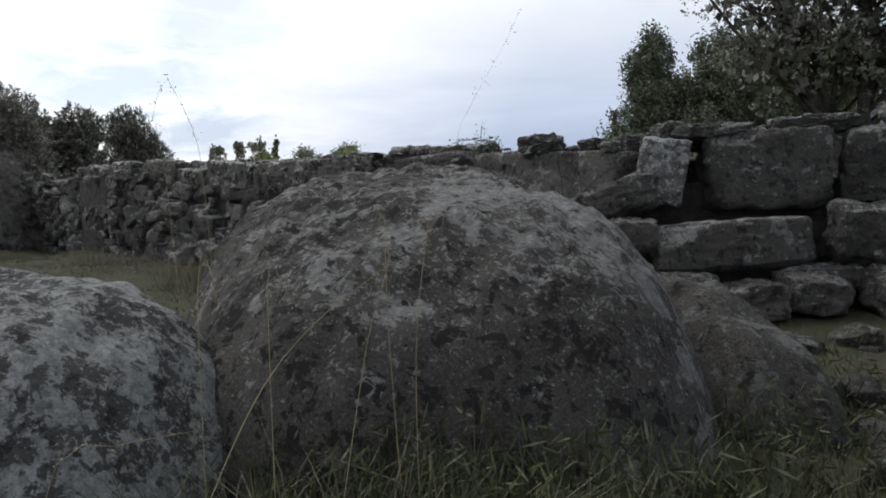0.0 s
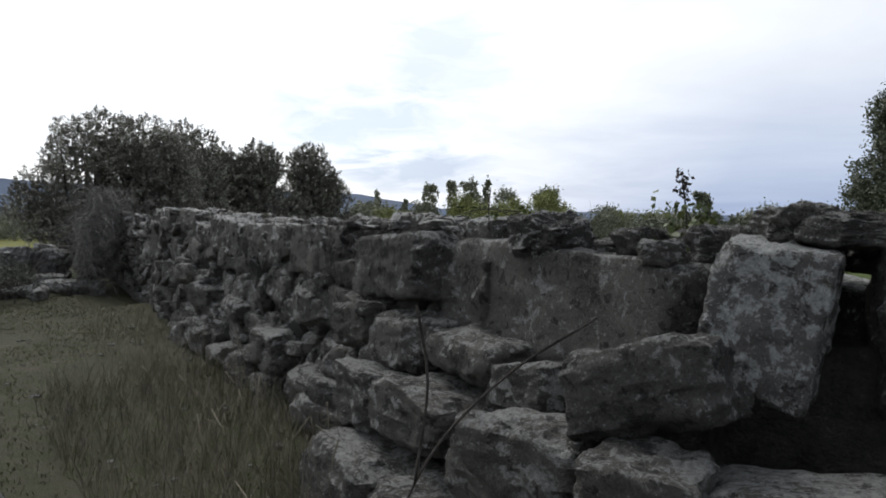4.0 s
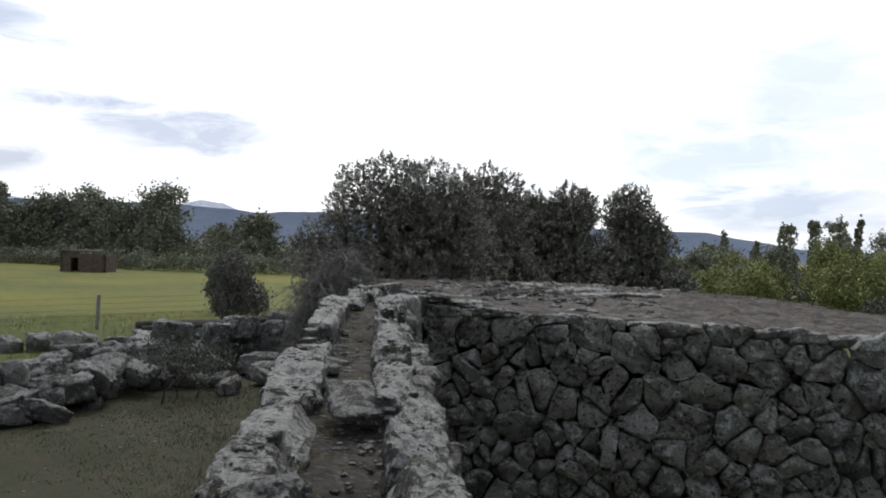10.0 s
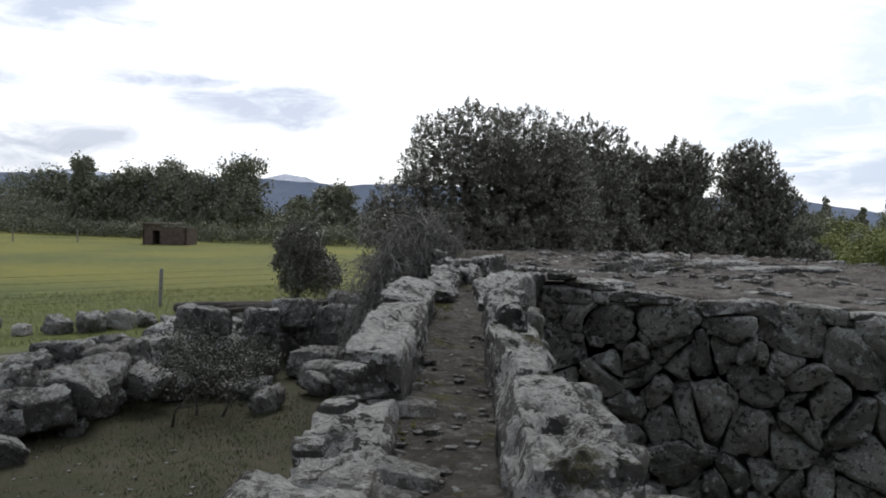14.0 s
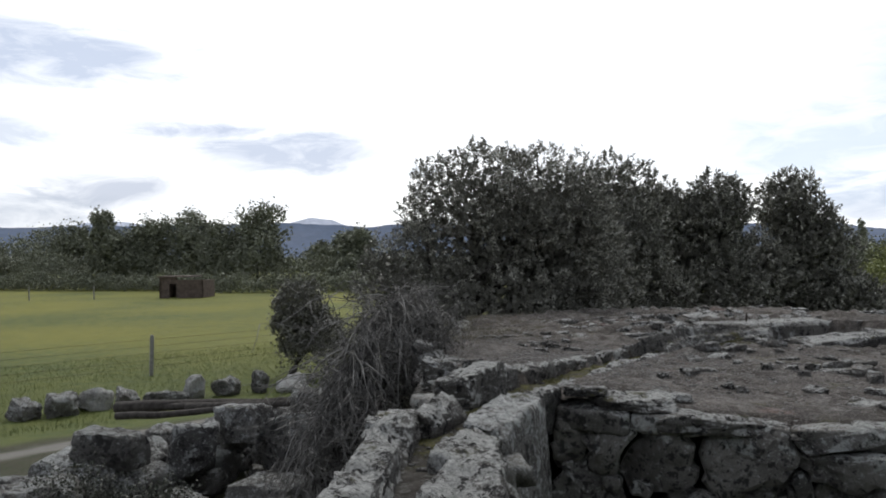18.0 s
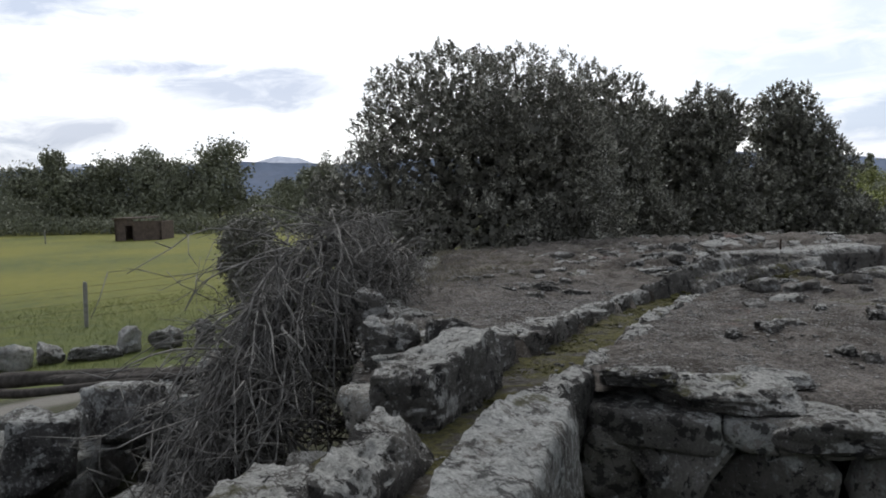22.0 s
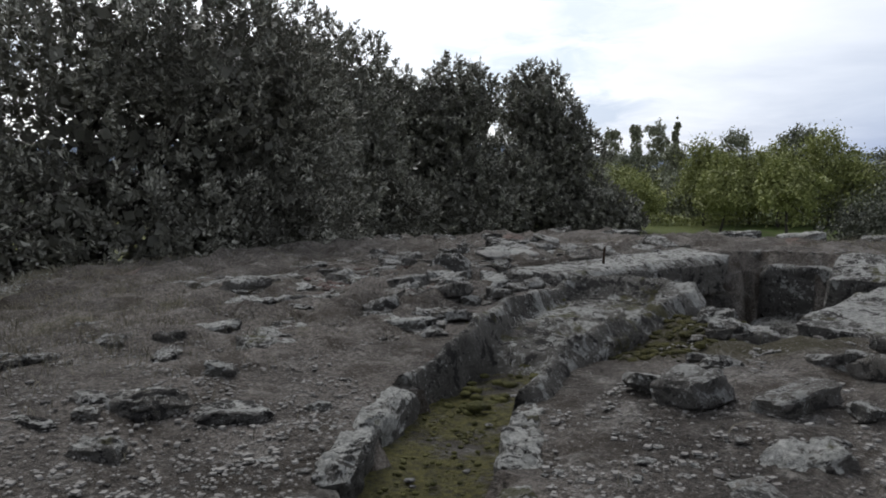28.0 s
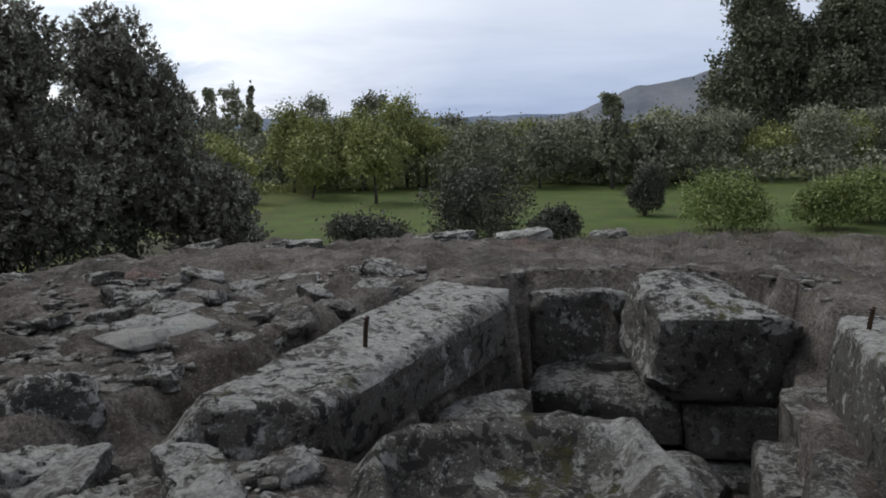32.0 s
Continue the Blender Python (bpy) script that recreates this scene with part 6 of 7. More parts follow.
far_trees([(-152, 51.5, 12.6, 9), (-163, 61.4, 10.8, 9), (-146, 65, 12.6, 14), (-131.4, 71.6, 12.3, 14), (-218, 53, 10.9, 22), (-158, 98.9, 7, 11), (-234, 34.6, 12.4, 22), (-205, 41, 8.2, 22), (-190, 20, 9, 20), (-180, 5, 8, 18),
           (-111, 77.6, 3.2, 7), (-150, 58, 10.5, 13), (-138, 68, 9.5, 12), (-120, 84, 8, 12), (-172, 50, 10.5, 14), (-188, 64, 10, 18), (-210, 75, 11, 20), (-230, 110, 9, 18), (-200, 90, 8, 18), (-175, 35, 8, 12)], "field_tree", "broad dark green tree at the meadow's far edge", "hazed_leaf", "trees by the meadow", 100, 0.55, 20, 400)
far_trees([(-30, 103, 5.3, 8), (-23.1, 103, 4.6, 7.5), (-19.1, 106.5, 6.2, 9), (-11.2, 113, 3.2, 9), (-5.6, 113.4, 3.4, 9), (-20.6, 90, 3.6, 6), (-34, 92, 2.0, 7), (-40, 96, 1.5, 8), (-27, 96, 2.5, 7)], "spring_tree",
          "tree in fresh yellow-green spring leaf", "spring_leaf", "trees beyond the green meadow", 200, 0.27, 22, 420, 0.24)
WOOD, rng = [[], [], []], random.Random(63)
for i in range(34):
    f = i / 33
    x, y = -66 + 104 * f + rng.uniform(-1.5, 1.5), 112 - 6 * math.sin(f * 3) + rng.uniform(-5, 6)
    WOOD[rng.choice((0, 0, 1, 2))].append((x, y, rng.uniform(2.4, 4.4), rng.uniform(6.5, 10.0)))
far_trees(WOOD[0], "spring_tree", "tree in fresh yellow-green spring leaf", "spring_leaf", "trees beyond the green meadow", 400, 0.27, 22, 300, 0.16)
far_trees(WOOD[1], "meadow_tree", "grey-green tree beyond the meadow", "poplar_leaf", "trees beyond the green meadow", 450, 0.30, 22, 300, 0.10)
far_trees(WOOD[2], "meadow_tree", "dark green tree beyond the meadow", "hazed_leaf", "trees beyond the green meadow", 500, 0.30, 22, 300, 0.06)
far_trees([(-34.2, 138.9, 7.7, 10), (-0.5, 118.5, 3.4, 9), (0.5, 98.8, 6.0, 4.4), (4.2, 100.3, 2.6, 7), (-25, 132, 7.4, 8), (-14, 128, 4.5, 10), (-46, 130, 5, 10), (-58, 135, 5, 12), (7, 112, 3.5, 9)], "meadow_tree", "dark green tree beyond the green meadow", "hazed_leaf", "trees beyond the green meadow", 230, 0.42, 20, 280)
rng = random.Random(37)
CONE = [(27.2 + rng.uniform(-0.2, 0.2) * w, 134 + rng.uniform(-0.2, 0.2) * w, z, w * rng.uniform(0.32, 0.42), w * 0.36, 2.6) for z, w in ((0, 15), (0, 15), (3, 16), (3, 16), (6.5, 16), (6.5, 15), (10, 14), (10, 14), (13.5, 13), (13.5, 12), (16.5, 11), (16.5, 10), (19, 9), (19, 8), (21, 6), (22.5, 4))]
tree("tall_tree", "tall pointed green tree at the meadow's edge", (27.2, 134, ground_z(27.2, 134)), CONE, 1700, 26, 0.55, 0.5, "tall_leaf", 2700, 0.4, 1, "tall trees by the meadow", None, 14)
far_trees([(37, 130, 20, 13), (43, 138, 25, 15), (54, 132, 28, 17), (35, 146, 19, 13)], "tall_tree", "tall dark green tree at the meadow's edge", "tall_leaf", "tall trees by the meadow", 260, 0.55, 26, 1200, 0.02, 0.66)
far_trees([(-96.9, 264.8, 16.7, 7), (-94, 281.6, 17.6, 5), (-88.6, 287, 18.9, 9), (-83.6, 292, 19.6, 3.4), (-99.5, 248, 9.6, 3), (-111, 250, 13, 3), (-120, 255, 9, 4), (-70, 240, 9, 8)],
          "poplar", "slender poplar far across the valley", "poplar_leaf", "poplars", 300, 0.8, 16, 240, 0.02, 0.62)
far_trees([(-13.2, 63.4, 1.0, 6.4), (-17.6, 61, -1.0, 6), (-8.8, 67, -1.2, 3.5), (-1.6, 77.6, 0.2, 3.2)], "dark_bush", "dark grey-green bush in the meadow", "dark_leaf", "bushes in the meadow", 330, 0.15, 26, 520, 0.0)
far_trees([(1.2, 69.5, 0.0, 6.4), (6.2, 69.6, -0.3, 4.6), (10, 72, -0.2, 6)], "green_bush", "light green bush in the meadow", "bush_leaf", "bushes in the meadow", 340, 0.16, 26, 480, 0.0)
hedge("hedge_north", "tangled undergrowth below the trees beyond the meadow", [(-75, 130), (-45, 108), (-20, 112), (6, 106), (40, 96)], 4.2, 5.0, "hazed_leaf", 71, 0.42, 190)
hedge("hedge_spring", "yellow-green undergrowth beyond the meadow", [(-60, 104), (-36, 101), (-16, 108), (10, 106)], 1.6, 3.0, "spring_leaf", 72, 0.26, 140)
hedge("hedge_west", "dark undergrowth along the meadow's far edge", [(-250, 10), (-168, 44), (-130, 72), (-112, 104), (-120, 150)], 8.0, 6.0, "hazed_leaf", 73, 0.42, 260)
hedge("hedge_field", "grey-green scrub below the trees at the meadow's edge", [(-215, 12), (-165, 36), (-136, 55), (-116, 62), (-104, 74), (-98, 96)], 3.6, 3.4, "hazed_leaf", 77, 0.34, 330)
hedge("hedge_hill", "far scrub across the valley", [(-330, 60), (-240, 130), (-170, 220), (-90, 230), (-10, 200), (60, 190)], 6.0, 10.0, "hazed_leaf", 74, 1.4, 40)
hedge("hedge_east", "brambles and undergrowth behind the platform", [(4, 40), (-6, 48), (-16, 46), (-22, 44)], 1.1, 2.0, "oak_leaf", 75, 0.16, 120)
hedge("hedge_oaks", "dark oak undergrowth behind the platform's edge", [(-25.5, 28.0), (-23.2, 31.0), (-22.4, 35), (-25.0, 40), (-26.5, 46), (-25, 53)], 2.2, 1.4, "dark_leaf", 76, 0.13, 700)

# ---- heap of cut branches ----
brush = tagged(new("brush_pile"), "heap of dead grey branches thrown down beside the platform's edge", "brushwood")
rng = random.Random(12)
HEAP = spline([(-13.6, 20.9, 1.2), (-14.2, 21.7, 2.1), (-14.8, 22.6, 2.75), (-15.2, 23.5, 2.85), (-15.45, 24.2, 2.5)], 0.05)
OUTWARD = Vector((0.66, -0.75, 0))
twigs, inner = [], []
for i in range(900):
    top = HEAP[int(len(HEAP) * rng.random() ** 0.95) % len(HEAP)]
    kind = rng.random()
    deep = rng.random() ** 0.7
    start = Vector((top.x, top.y, 0)) - OUTWARD * rng.uniform(-0.25, 0.7) + Vector((0, 0, top.z * (1 - 0.55 * (1 - deep) * rng.random())))
    if kind < 0.66:
        # long stems that slide down the heap's face
        way = (OUTWARD * rng.uniform(0.2, 0.9) + Vector((0.55, -0.83, 0)) * rng.gauss(0.15, 0.45) + Vector((rng.gauss(0, 0.2), rng.gauss(0, 0.2), rng.uniform(-0.5, 0.35)))).normalized()
        length, sag = rng.uniform(0.9, 2.1), rng.uniform(0.05, 0.22)
    elif kind < 0.86:
        # stems that lie across it
        yaw = rng.uniform(0, 6.28)
        way, length, sag = Vector((math.cos(yaw), math.sin(yaw), rng.gauss(0.05, 0.3))).normalized(), rng.uniform(0.7, 1.5), rng.uniform(0.0, 0.1)
    else:
        # tips that stick out over the platform
        way, length, sag = Vector((rng.uniform(-0.3, 0.6), rng.uniform(-0.2, 0.9), rng.uniform(0.0, 0.5))).normalized(), rng.uniform(0.4, 0.8), -0.02
        start.z = max(start.z - 0.45, 1.2)
    r = 0.005 + 0.010 * rng.random() ** 2
    if i < 14:
        r, sag = rng.uniform(0.016, 0.026), 0.12
    p, pts = start, []
    for j in range(9):
        pts.append(Vector((p.x, p.y, min(max(p.z, ground_z(p.x, p.y) + 0.04), top.z + 0.12 + 0.14 * rng.random()))))
        way = (way + Vector((rng.gauss(0, 0.13), rng.gauss(0, 0.13), rng.gauss(0, 0.10) - sag))).normalized()
        p = p + way * length / 8
    radii = [r * (1.15 - 0.10 * j) for j in range(9)]
    far = max(min((q.xy - h.xy).length for h in HEAP[::6]) for q in pts)
    if far > 0.82:
        continue
    if i < 300 or rng.random() < 0.2:
        part("branch", joined("branch", [tube(pts, radii, 5)], "twig"), brush)
    else:
        twigs.append(tube(pts, radii, 4))
    for _ in range(6):
        q = pts[rng.randrange(1, 9)]
        d = (way * 0.6 + Vector((rng.gauss(0, 0.6), rng.gauss(0, 0.6), rng.gauss(0.1, 0.6)))).normalized()
        e = q + d * rng.uniform(0.12, 0.5)
        if e.z < top.z + 0.3:
            twigs.append(tube([q, q.lerp(e, 0.5) + Vector((rng.gauss(0, 0.03), rng.gauss(0, 0.03), rng.gauss(0, 0.03))), e], [0.0055, 0.004, 0.002], 4))
for i in range(700):
    top = rng.choice(HEAP)
    mid = Vector((top.x, top.y, 0)) - OUTWARD * rng.uniform(-0.1, 0.75) + Vector((0, 0, top.z * rng.uniform(0.1, 0.82)))
    d = Vector((rng.gauss(0, 1), rng.gauss(0, 1), rng.gauss(0, 0.6))).normalized() * rng.uniform(0.2, 0.45)
    inner.append(tube([mid - d, mid + Vector((0, 0, 0.05)), mid + d], [0.008, 0.009, 0.006], 4))
tagged(part("brushwood", joined("brushwood", twigs, "twig"), brush, "fine grey twigs"), kind="stuff")
tagged(part("old_brushwood", joined("old_brushwood", inner, "bark"), brush, "darker wood inside the heap"), kind="stuff")


# ---- grass ----
def grass(name, label, spots, mat, seed, height, width=0.006, lean=0.35, blades=1):
    """Thin bent blades; one mesh."""
    rng = random.Random(seed)
    verts, faces = [], []
    for x, y, z in spots:
        for _ in range(blades):
            h = rng.uniform(*height)
            q, s = rng.uniform(0, 6.28), rng.uniform(0, 6.28)
            dx, dy = math.cos(q) * lean * h * rng.random(), math.sin(q) * lean * h * rng.random()
            wx, wy = math.cos(s) * width, math.sin(s) * width
            bx, by = x + rng.gauss(0, 0.03), y + rng.gauss(0, 0.03)
            n = len(verts)
            verts += [(bx - wx, by - wy, z - 0.01), (bx + wx, by + wy, z - 0.01), (bx + dx * 0.5 - wx * 0.7, by + dy * 0.5 - wy * 0.7, z + h * 0.6),
                      (bx + dx * 0.5 + wx * 0.7, by + dy * 0.5 + wy * 0.7, z + h * 0.6), (bx + dx * 1.6, by + dy * 1.6, z + h)]
            faces += [(n, n + 1, n + 3, n + 2), (n + 2, n + 3, n + 4)]
    return thing(name, mesh_from(name, verts, faces, M[mat]), label, "grass", kind="stuff")


rng = random.Random(41)
yard = []
while len(yard) < 30000:
    x, y = rng.uniform(-16, 1.5), rng.uniform(1.0, 20)
    if beyond(x, y) < -0.75 and noise.noise(Vector((x * 0.6, y * 0.6, 8))) + rng.uniform(-0.4, 0.4) > -0.05:
        yard.append((x, y, ground_z(x, y)))
grass("yard_grass", "thin short grass of the yard", yard, "grass", 42, (0.015, 0.05), 0.005, 1.3, 2)
foot = [(x, y, ground_z(x, y)) for x, y in ((rng.gauss(0.35, 0.8), rng.gauss(2.2, 0.5)) for _ in range(2600))]
foot += [(x, y, ground_z(x, y)) for x, y in ((rng.uniform(1.0, 4.0), rng.uniform(2.5, 7.2)) for _ in range(900))]
grass("boulder_grass", "green and dry grass round the boulders", foot, "grass", 43, (0.05, 0.20), 0.004, 0.7)
grass("dry_blades", "dry straw-coloured grass round the boulders", foot[:700], "dry_grass", 44, (0.08, 0.30), 0.003, 1.0)
wall_side = [(x, y, ground_z(x, y)) for x, y in ((along(rng.uniform(1.5, 15), -rng.uniform(0.8, 2.2))[0][:2]) for _ in range(1800))]
grass("wall_grass", "dry grass along the wall's foot", wall_side, "dry_grass", 45, (0.06, 0.24), 0.004, 0.8)
tall = [(x, y, ground_z(x, y)) for x, y in ((rng.uniform(-5.0, 0.6), rng.uniform(6.6, 13.5)) for _ in range(2600)) if -3.2 < beyond(x, y) < -0.9]
grass("tall_grass", "tall half-dry grass beside the wall's foot", tall, "dry_grass", 48, (0.12, 0.62), 0.003, 0.7, 2)
grass("tall_green_grass", "tall green grass beside the wall's foot", tall[::2], "grass", 49, (0.10, 0.40), 0.004, 0.6, 2)
front = [(x, y, ground_z(x, y)) for x, y in ((rng.gauss(0.3, 0.75), rng.gauss(1.75, 0.42)) for _ in range(800))]
grass("boulder_stems", "long dark grass before the boulders", front, "weed", 50, (0.10, 0.40), 0.003, 0.9, 2)
turf = []
while len(turf) < 12000:
    x, y = rng.uniform(-20, -3), rng.uniform(22, 36.4)
    dry = ease(-x, 14.6, 17) * (1 - ease(y, 30, 33)) * (1 - 0.6 * ease(y, 28.5, 30)) + 0.7 * ease(y, 33.5, 35.5) * ease(x, -14, -11) + 0.006
    if inside(TOWER, x, y) and open_turf(x, y) and d_channel(x, y) > 0.6 and rng.random() < dry:
        turf.append((x, y, platform_z(x, y)))
grass("platform_grass", "short bleached grass on the platform", turf, "dry_grass", 46, (0.02, 0.10), 0.0025, 0.9, 2)
west = [(x, y, ground_z(x, y)) for x, y in ((rng.uniform(-48, -30), rng.uniform(12, 42)) for _ in range(26000))]
grass("meadow_grass", "tall green meadow grass", west, "meadow_leaf", 47, (0.06, 0.2), 0.006, 0.9)

# weeds and brambles at the boulders' feet, and dry stems by the wall
rr = np.random.default_rng(61)
weeds = []
for _ in range(330):
    x, y, h = rr.normal(0.75, 0.55), rr.normal(2.35, 0.35), rr.uniform(0.08, 0.42)
    if rr.random() < 0.55:
        x, y = rr.uniform(1.3, 3.6), rr.uniform(2.0, 5.5)
    z = ground_z(x, y)
    for _ in range(26):
        f = rr.random()
        weeds.append((x + rr.normal() * 0.07, y + rr.normal() * 0.07, z + h * f))
thing("weeds", leaf_mesh("weeds", weeds, 0.085, "weed", rr, 1.3, 0.11), "dark green weeds at the boulders' feet", "weeds", kind="stuff")
stems = []
for _ in range(230):
    x, y = rr.uniform(-5.5, 0.2), rr.uniform(7.0, 14.5)
    if -2.6 < beyond(x, y) < -0.9:
        z, h = ground_z(x, y), rr.uniform(0.2, 0.7)
        stems.append(tube([(x, y, z), (x + rr.normal() * 0.04, y + rr.normal() * 0.04, z + h * 0.6), (x + rr.normal() * 0.1, y + rr.normal() * 0.1, z + h)], [0.003, 0.0025, 0.006], 4))
thing("dry_stems", joined("dry_stems", stems, "dry_grass"), "tall dry grass stems along the wall", "grass", kind="stuff")

# tall dry stalks with seed heads, growing by the boulders and on the wall
for i, (pts, r) in enumerate(((((-0.32, 1.45, 0.42), (-0.01, 1.67, 1.15), (0.31, 1.87, 1.44), (0.36, 1.9, 1.42)), 0.0035), (((0.12, 1.72, 0.5), (0.25, 1.8, 1.23), (0.31, 1.87, 1.44), (0.30, 1.88, 1.50)), 0.003),
                              (((-0.27, 1.85, 0.5), (-0.24, 1.83, 1.38), (-0.21, 1.84, 1.47), (-0.18, 1.83, 1.34)), 0.003), (((-0.06, 1.85, 0.5), (-0.04, 1.85, 1.4), (-0.01, 1.85, 1.43), (0.03, 1.84, 1.34)), 0.003),
                              (((0.32, 1.93, 0.5), (0.29, 1.95, 1.21), (0.27, 2.09, 1.57), (0.25, 2.08, 1.53)), 0.003), (((0.36, 1.95, 0.5), (0.37, 1.95, 1.17), (0.41, 2.09, 1.56), (0.39, 2.09, 1.52)), 0.003),
                              (((0.3, 2.95, 1.0), (0.45, 2.98, 1.79), (0.51, 2.99, 1.95), (0.59, 3.01, 2.09), (0.68, 3.03, 2.24), (0.74, 3.05, 2.36)), 0.0013), (((-0.66, 3.1, 0.6), (-0.7, 3.12, 1.68), (-0.75, 3.15, 1.95), (-0.86, 3.18, 2.18)), 0.003),
                              (((-0.44, 2.24, 0.5), (-0.5, 2.26, 1.75), (-0.53, 2.26, 1.91), (-0.5, 2.28, 2.03)), 0.002), (((-0.62, 1.45, 0.5), (-0.5, 1.5, 1.0), (-0.39, 1.58, 1.02), (-0.21, 1.7, 1.02)), 0.003))):
    line = spline(pts, 0.06)
    stalk = tagged(new("grass_stalk"), "tall dry grass stalk with a feathery seed head", "grass stalk", "tall dry stalks")
    part("stem", joined("stem", [tube(line, [0.55 * r * (1 - 0.5 * j / len(line)) for j in range(len(line))], 5)], "straw"), stalk)
    tip, rr = line[-6:], np.random.default_rng(500 + i)
    seeds = np.concatenate([np.array(p) + rr.normal(size=(5, 3)) * 0.012 for p in tip])
    tagged(part("seed_head", leaf_mesh("seed_head", seeds, 0.014, "straw", rr, 0.5, 0.25), stalk), kind="stuff")

# ---- vine on the kerb ----
vine = tagged(new("vine"), "green bramble vine trailing over the kerb stones", "vine")
rr = np.random.default_rng(90)
stems, leaves = [], []
for pts in (((0.62, 11.75, 1.95), (0.45, 11.85, 2.2), (0.16, 12.0, 2.24), (-0.05, 12.1, 2.2)), ((0.42, 11.9, 2.2), (0.55, 11.9, 2.22), (0.75, 11.95, 2.0), (0.82, 12.0, 1.75)), ((0.42, 11.4, 2.05), (0.42, 11.38, 2.25), (0.44, 11.36, 2.42)),
            ((0.3, 11.9, 2.2), (0.5, 12.0, 2.22), (0.68, 12.1, 1.95)), ((0.5, 11.8, 2.18), (0.62, 11.75, 2.2), (0.72, 11.75, 2.05)), ((2.07, 10.32, 2.07), (2.16, 10.38, 2.16), (2.11, 10.35, 2.23))):
    line = spline(pts, 0.06)
    stems.append(tube(line, [0.006] * len(line), 5))
    for p in line[len(line) // 3:]:
        leaves += [np.minimum(np.array(p) + rr.normal(size=3) * 0.075, (9, 99, 2.26 if p.x > 0.46 or p.x < 0.41 else 2.5)) for _ in range(8)]
for stem in stems:
    part("stem", joined("stem", [stem], "bark"), vine)
part("leaves", leaf_mesh("leaves", leaves, 0.034, "vine_leaf", rr, 0.5, 0.85), vine)

rr = np.random.default_rng(93)
plant = tagged(new("wall_plant"), "small leafy plant with a dark dry stalk growing between wall stones", "plant")
part("stalk", joined("stalk", [tube(spline([(2.15, 9.67, 1.95), (2.16, 9.68, 2.15), (2.13, 9.66, 2.40)], 0.05), [0.006] * len(spline([(2.15, 9.67, 1.95), (2.16, 9.68, 2.15), (2.13, 9.66, 2.40)], 0.05)), 5)], "bark"), plant)
part("leaves", leaf_mesh("leaves", np.array((2.15, 9.67, 2.1)) + rr.normal(size=(150, 3)) * np.array((0.10, 0.10, 0.07)), 0.045, "vine_leaf", rr, 0.4, 0.8), plant)
part("seed_head", leaf_mesh("seed_head", np.array((2.13, 9.66, 2.36)) + rr.normal(size=(60, 3)) * np.array((0.025, 0.025, 0.05)), 0.03, "bark", rr, 0.4, 0.7), plant)

# bramble cane in front of the tumbled wall
cane = joined("bramble_cane", [tube(spline(p, 0.08), [0.006] * len(spline(p, 0.08)), 5) for p in (((1.0, 7.6, 0.3), (1.25, 7.6, 1.1), (1.55, 7.75, 1.5), (1.9, 7.9, 1.75)), ((1.25, 7.6, 1.1), (1.3, 7.6, 1.5), (1.25, 7.6, 1.8)))], "bark")
thing("bramble_cane", cane, "bare dark bramble cane against the wall", "bramble")

# ---- fence and hut ----
POSTS = ((-40.4, 26.9), (-39.5, 18.0), (-41.5, 36.0), (-61.9, 21.3), (-118.0, 34.0), (-114.0, 41.0), (-121.0, 29.8))
for x, y in POSTS:
    z = ground_z(x, y)
    v, f = rock(int(-x * 10), (0.17, 0.17, 2.0), 6, 12.0, 2, 0.012, 3, 2)
    thing("fence_post", mesh_from("fence_post", v, f, M["concrete"]), "weathered grey stone fence post in the meadow", "fence post", "fence posts", m=pose(x, y, z + 0.82, 0, 1.5, x * 7))
wires = [tube([(ax, ay, ground_z(ax, ay) + h), (bx, by, ground_z(bx, by) + h)], [0.006, 0.006], 4) for (ax, ay), (bx, by) in ((POSTS[1], POSTS[0]), (POSTS[0], POSTS[2])) for h in (0.4, 0.7, 1.0, 1.3, 1.6)]
fence = tagged(new("fence_wire"), "sagging wires strung between fence posts", "wire")
for wire in wires:
    part("wire", joined("wire", [wire], "iron"), fence)

hut = tagged(new("hut"), "small ruined brick hut with a dark doorway", "hut")
H0, H1 = Vector((-109.2, 48.0, 0)), Vector((-105.4, 52.5, 0))
d = (H1 - H0).normalized()
back = Vector((-d.y, d.x, 0)) * 4.0
zg = ground_z(-106, 51) - 0.1


def wall_piece(a, b, z0, z1, thick=0.3):
    n = Vector((-d.y, d.x, 0)) * thick
    return prism([(a.x, a.y), (b.x, b.y), (b.x + n.x, b.y + n.y), (a.x + n.x, a.y + n.y)], z0, z1)


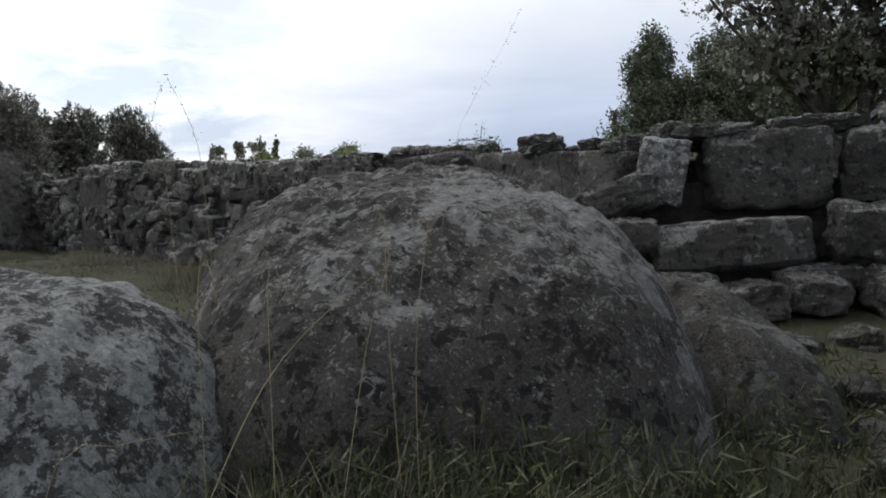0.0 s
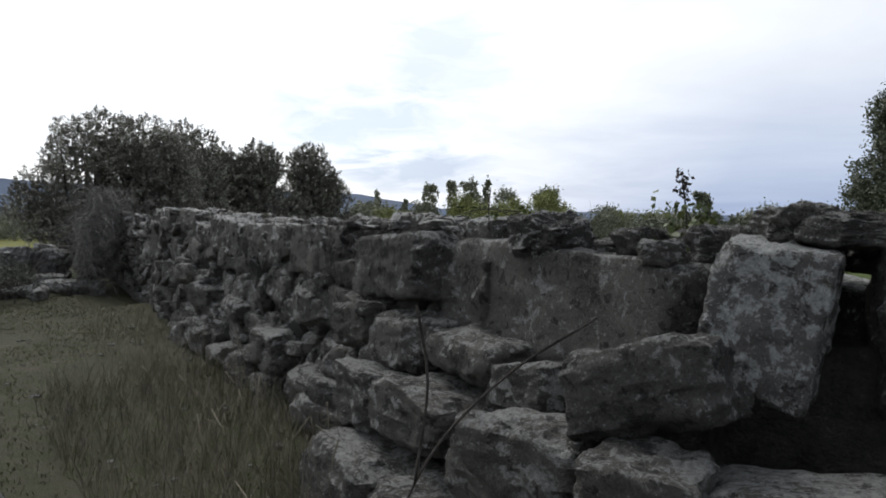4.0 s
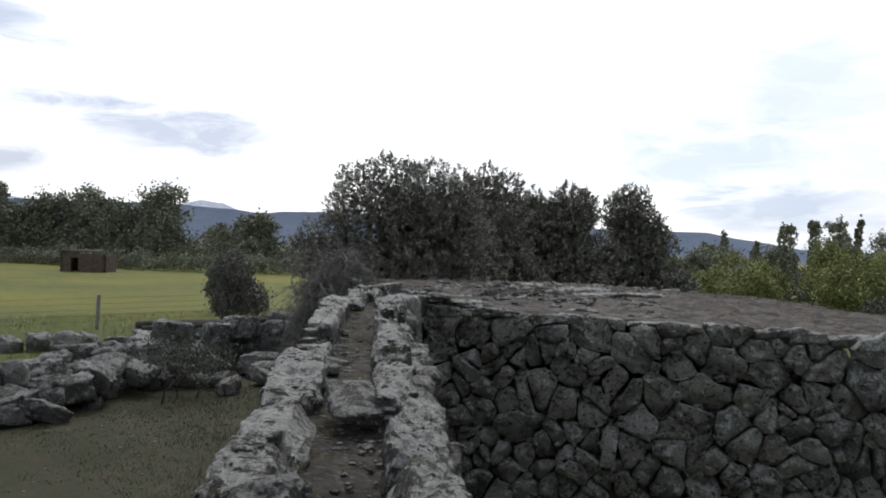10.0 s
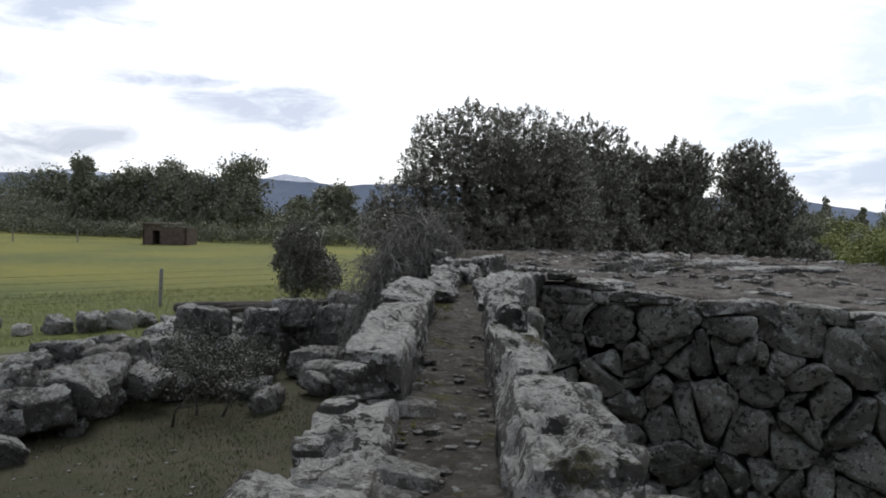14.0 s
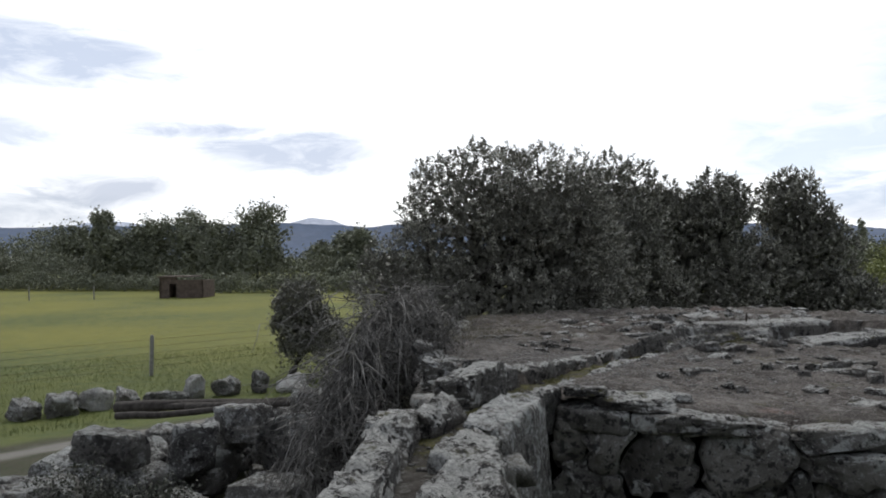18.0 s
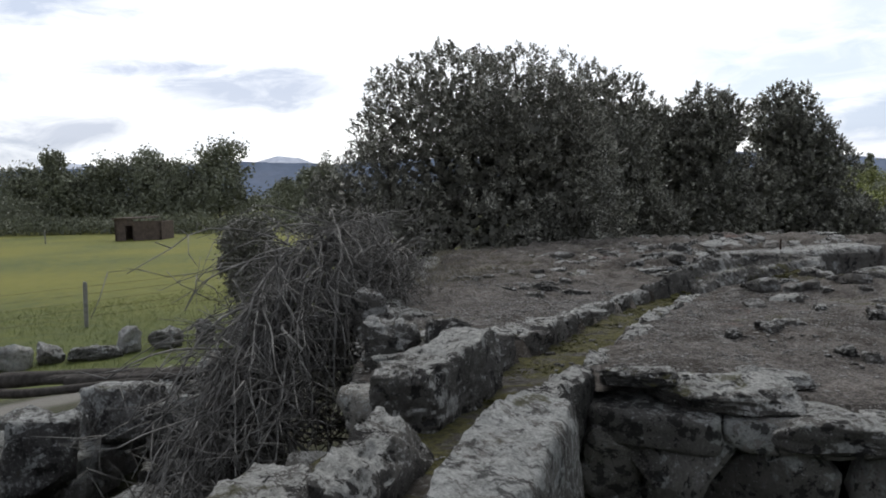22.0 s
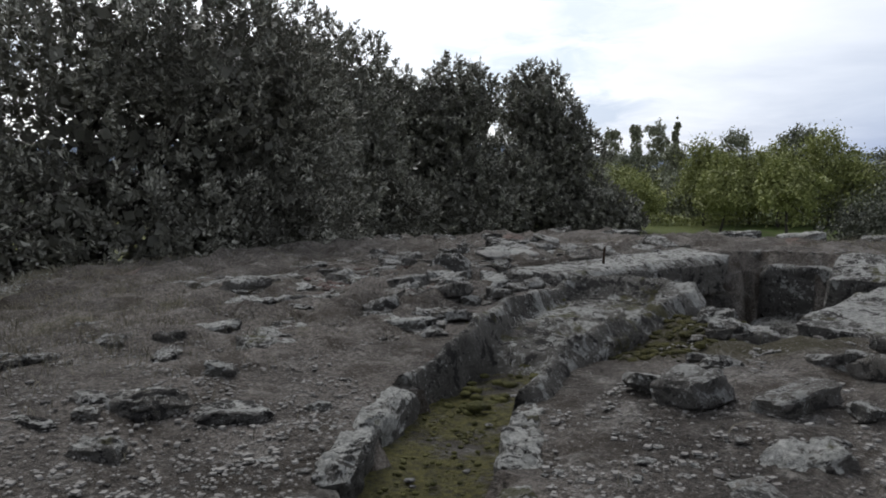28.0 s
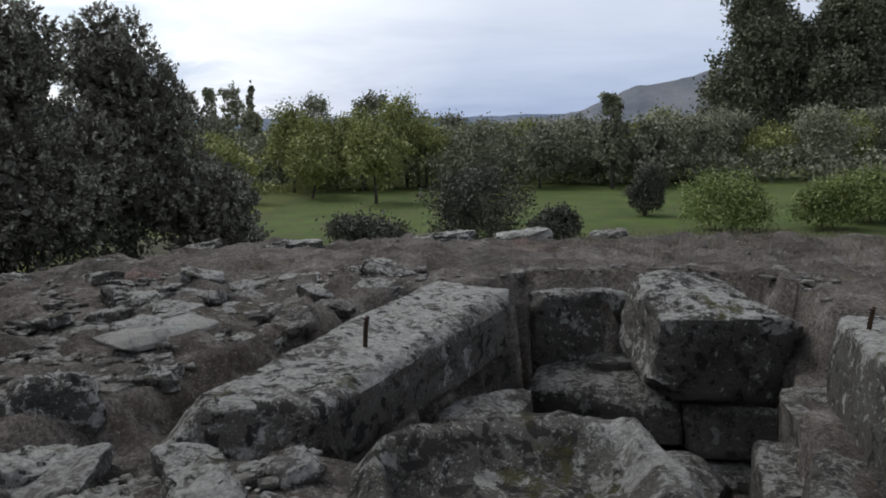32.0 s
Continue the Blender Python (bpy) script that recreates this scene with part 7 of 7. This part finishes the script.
p1, p2 = H0 + d * 1.3, H0 + d * 2.3
part("wall", joined("wall", [wall_piece(H0, p1, zg, zg + 2.9), wall_piece(p2, H1, zg, zg + 2.5), wall_piece(p1, p2, zg + 2.0, zg + 2.8), wall_piece(H0 + back, H1 + back, zg, zg + 2.4),
                             prism([(H0.x, H0.y), ((H0 + d * 0.3).x, (H0 + d * 0.3).y), ((H0 + back + d * 0.3).x, (H0 + back + d * 0.3).y), ((H0 + back).x, (H0 + back).y)], zg, zg + 2.7),
                             prism([((H1 - d * 0.3).x, (H1 - d * 0.3).y), (H1.x, H1.y), ((H1 + back).x, (H1 + back).y), ((H1 + back - d * 0.3).x, (H1 + back - d * 0.3).y)], zg, zg + 2.4)], "brick", False), hut)
part("roof", joined("roof", [prism([(q.x, q.y) for q in (H0 - d * 0.2 - back * 0.05, H0 + d * 4.2 - back * 0.05, H0 + d * 4.2 + back * 1.05, H0 - d * 0.2 + back * 1.05)], zg + 2.85, zg + 3.0)], "brick", False), hut)

# ---- the far distance ----
def ridge(name, label, table, radius, mat, seed, sharp=0.12):
    """A range of hills round part of the horizon: table of (degrees left of +y, degrees above the horizon)."""
    az = [a for a, _ in table]
    verts, faces, count = [], [], 0
    for a in np.arange(min(az), max(az), 0.25):
        el = np.interp(a, sorted(az), [e for _, e in sorted(table)])
        el += sharp * (noise.noise(Vector((a * 0.35, seed, 0))) + 0.5 * noise.noise(Vector((a * 1.1, seed, 4))))
        for f, g in ((0.0, 1.0), (0.5, 0.9), (1.0, 0.85)):
            r = radius / g
            verts.append((-math.sin(radians(a)) * r, math.cos(radians(a)) * r, -20 + (r * math.tan(radians(max(el, 0.05))) + 20) * f))
        count += 1
    for c in range(count - 1):
        faces += [(c * 3 + j, c * 3 + j + 1, c * 3 + j + 4, c * 3 + j + 3) for j in range(2)]
    thing(name, mesh_from(name, verts, faces, M[mat]), label, "hills", kind="structure")


ridge("backdrop_hills", "long mountain range on the horizon, distance haze painted in as blue", [(120, 2.0), (90, 2.2), (73, 2.4), (65, 2.6), (58, 2.3), (54, 2.5), (40, 2.1), (26, 1.9), (20, 0.9), (12, 0.8), (0, 0.6), (-30, 1.0), (-60, 1.5)], 3000, "hill", 2)
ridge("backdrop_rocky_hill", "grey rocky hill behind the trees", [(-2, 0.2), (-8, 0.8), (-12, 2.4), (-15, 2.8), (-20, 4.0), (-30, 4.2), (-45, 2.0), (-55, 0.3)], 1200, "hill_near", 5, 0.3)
ridge("backdrop_snow", "far snow-covered peaks behind the haze-blue range", [(90, 2.2), (80, 2.1), (76, 2.85), (73, 2.3), (66, 2.1), (62.6, 2.95), (61, 2.8), (59, 2.0), (50, 1.6)], 3500, "snow", 9, 0.15)
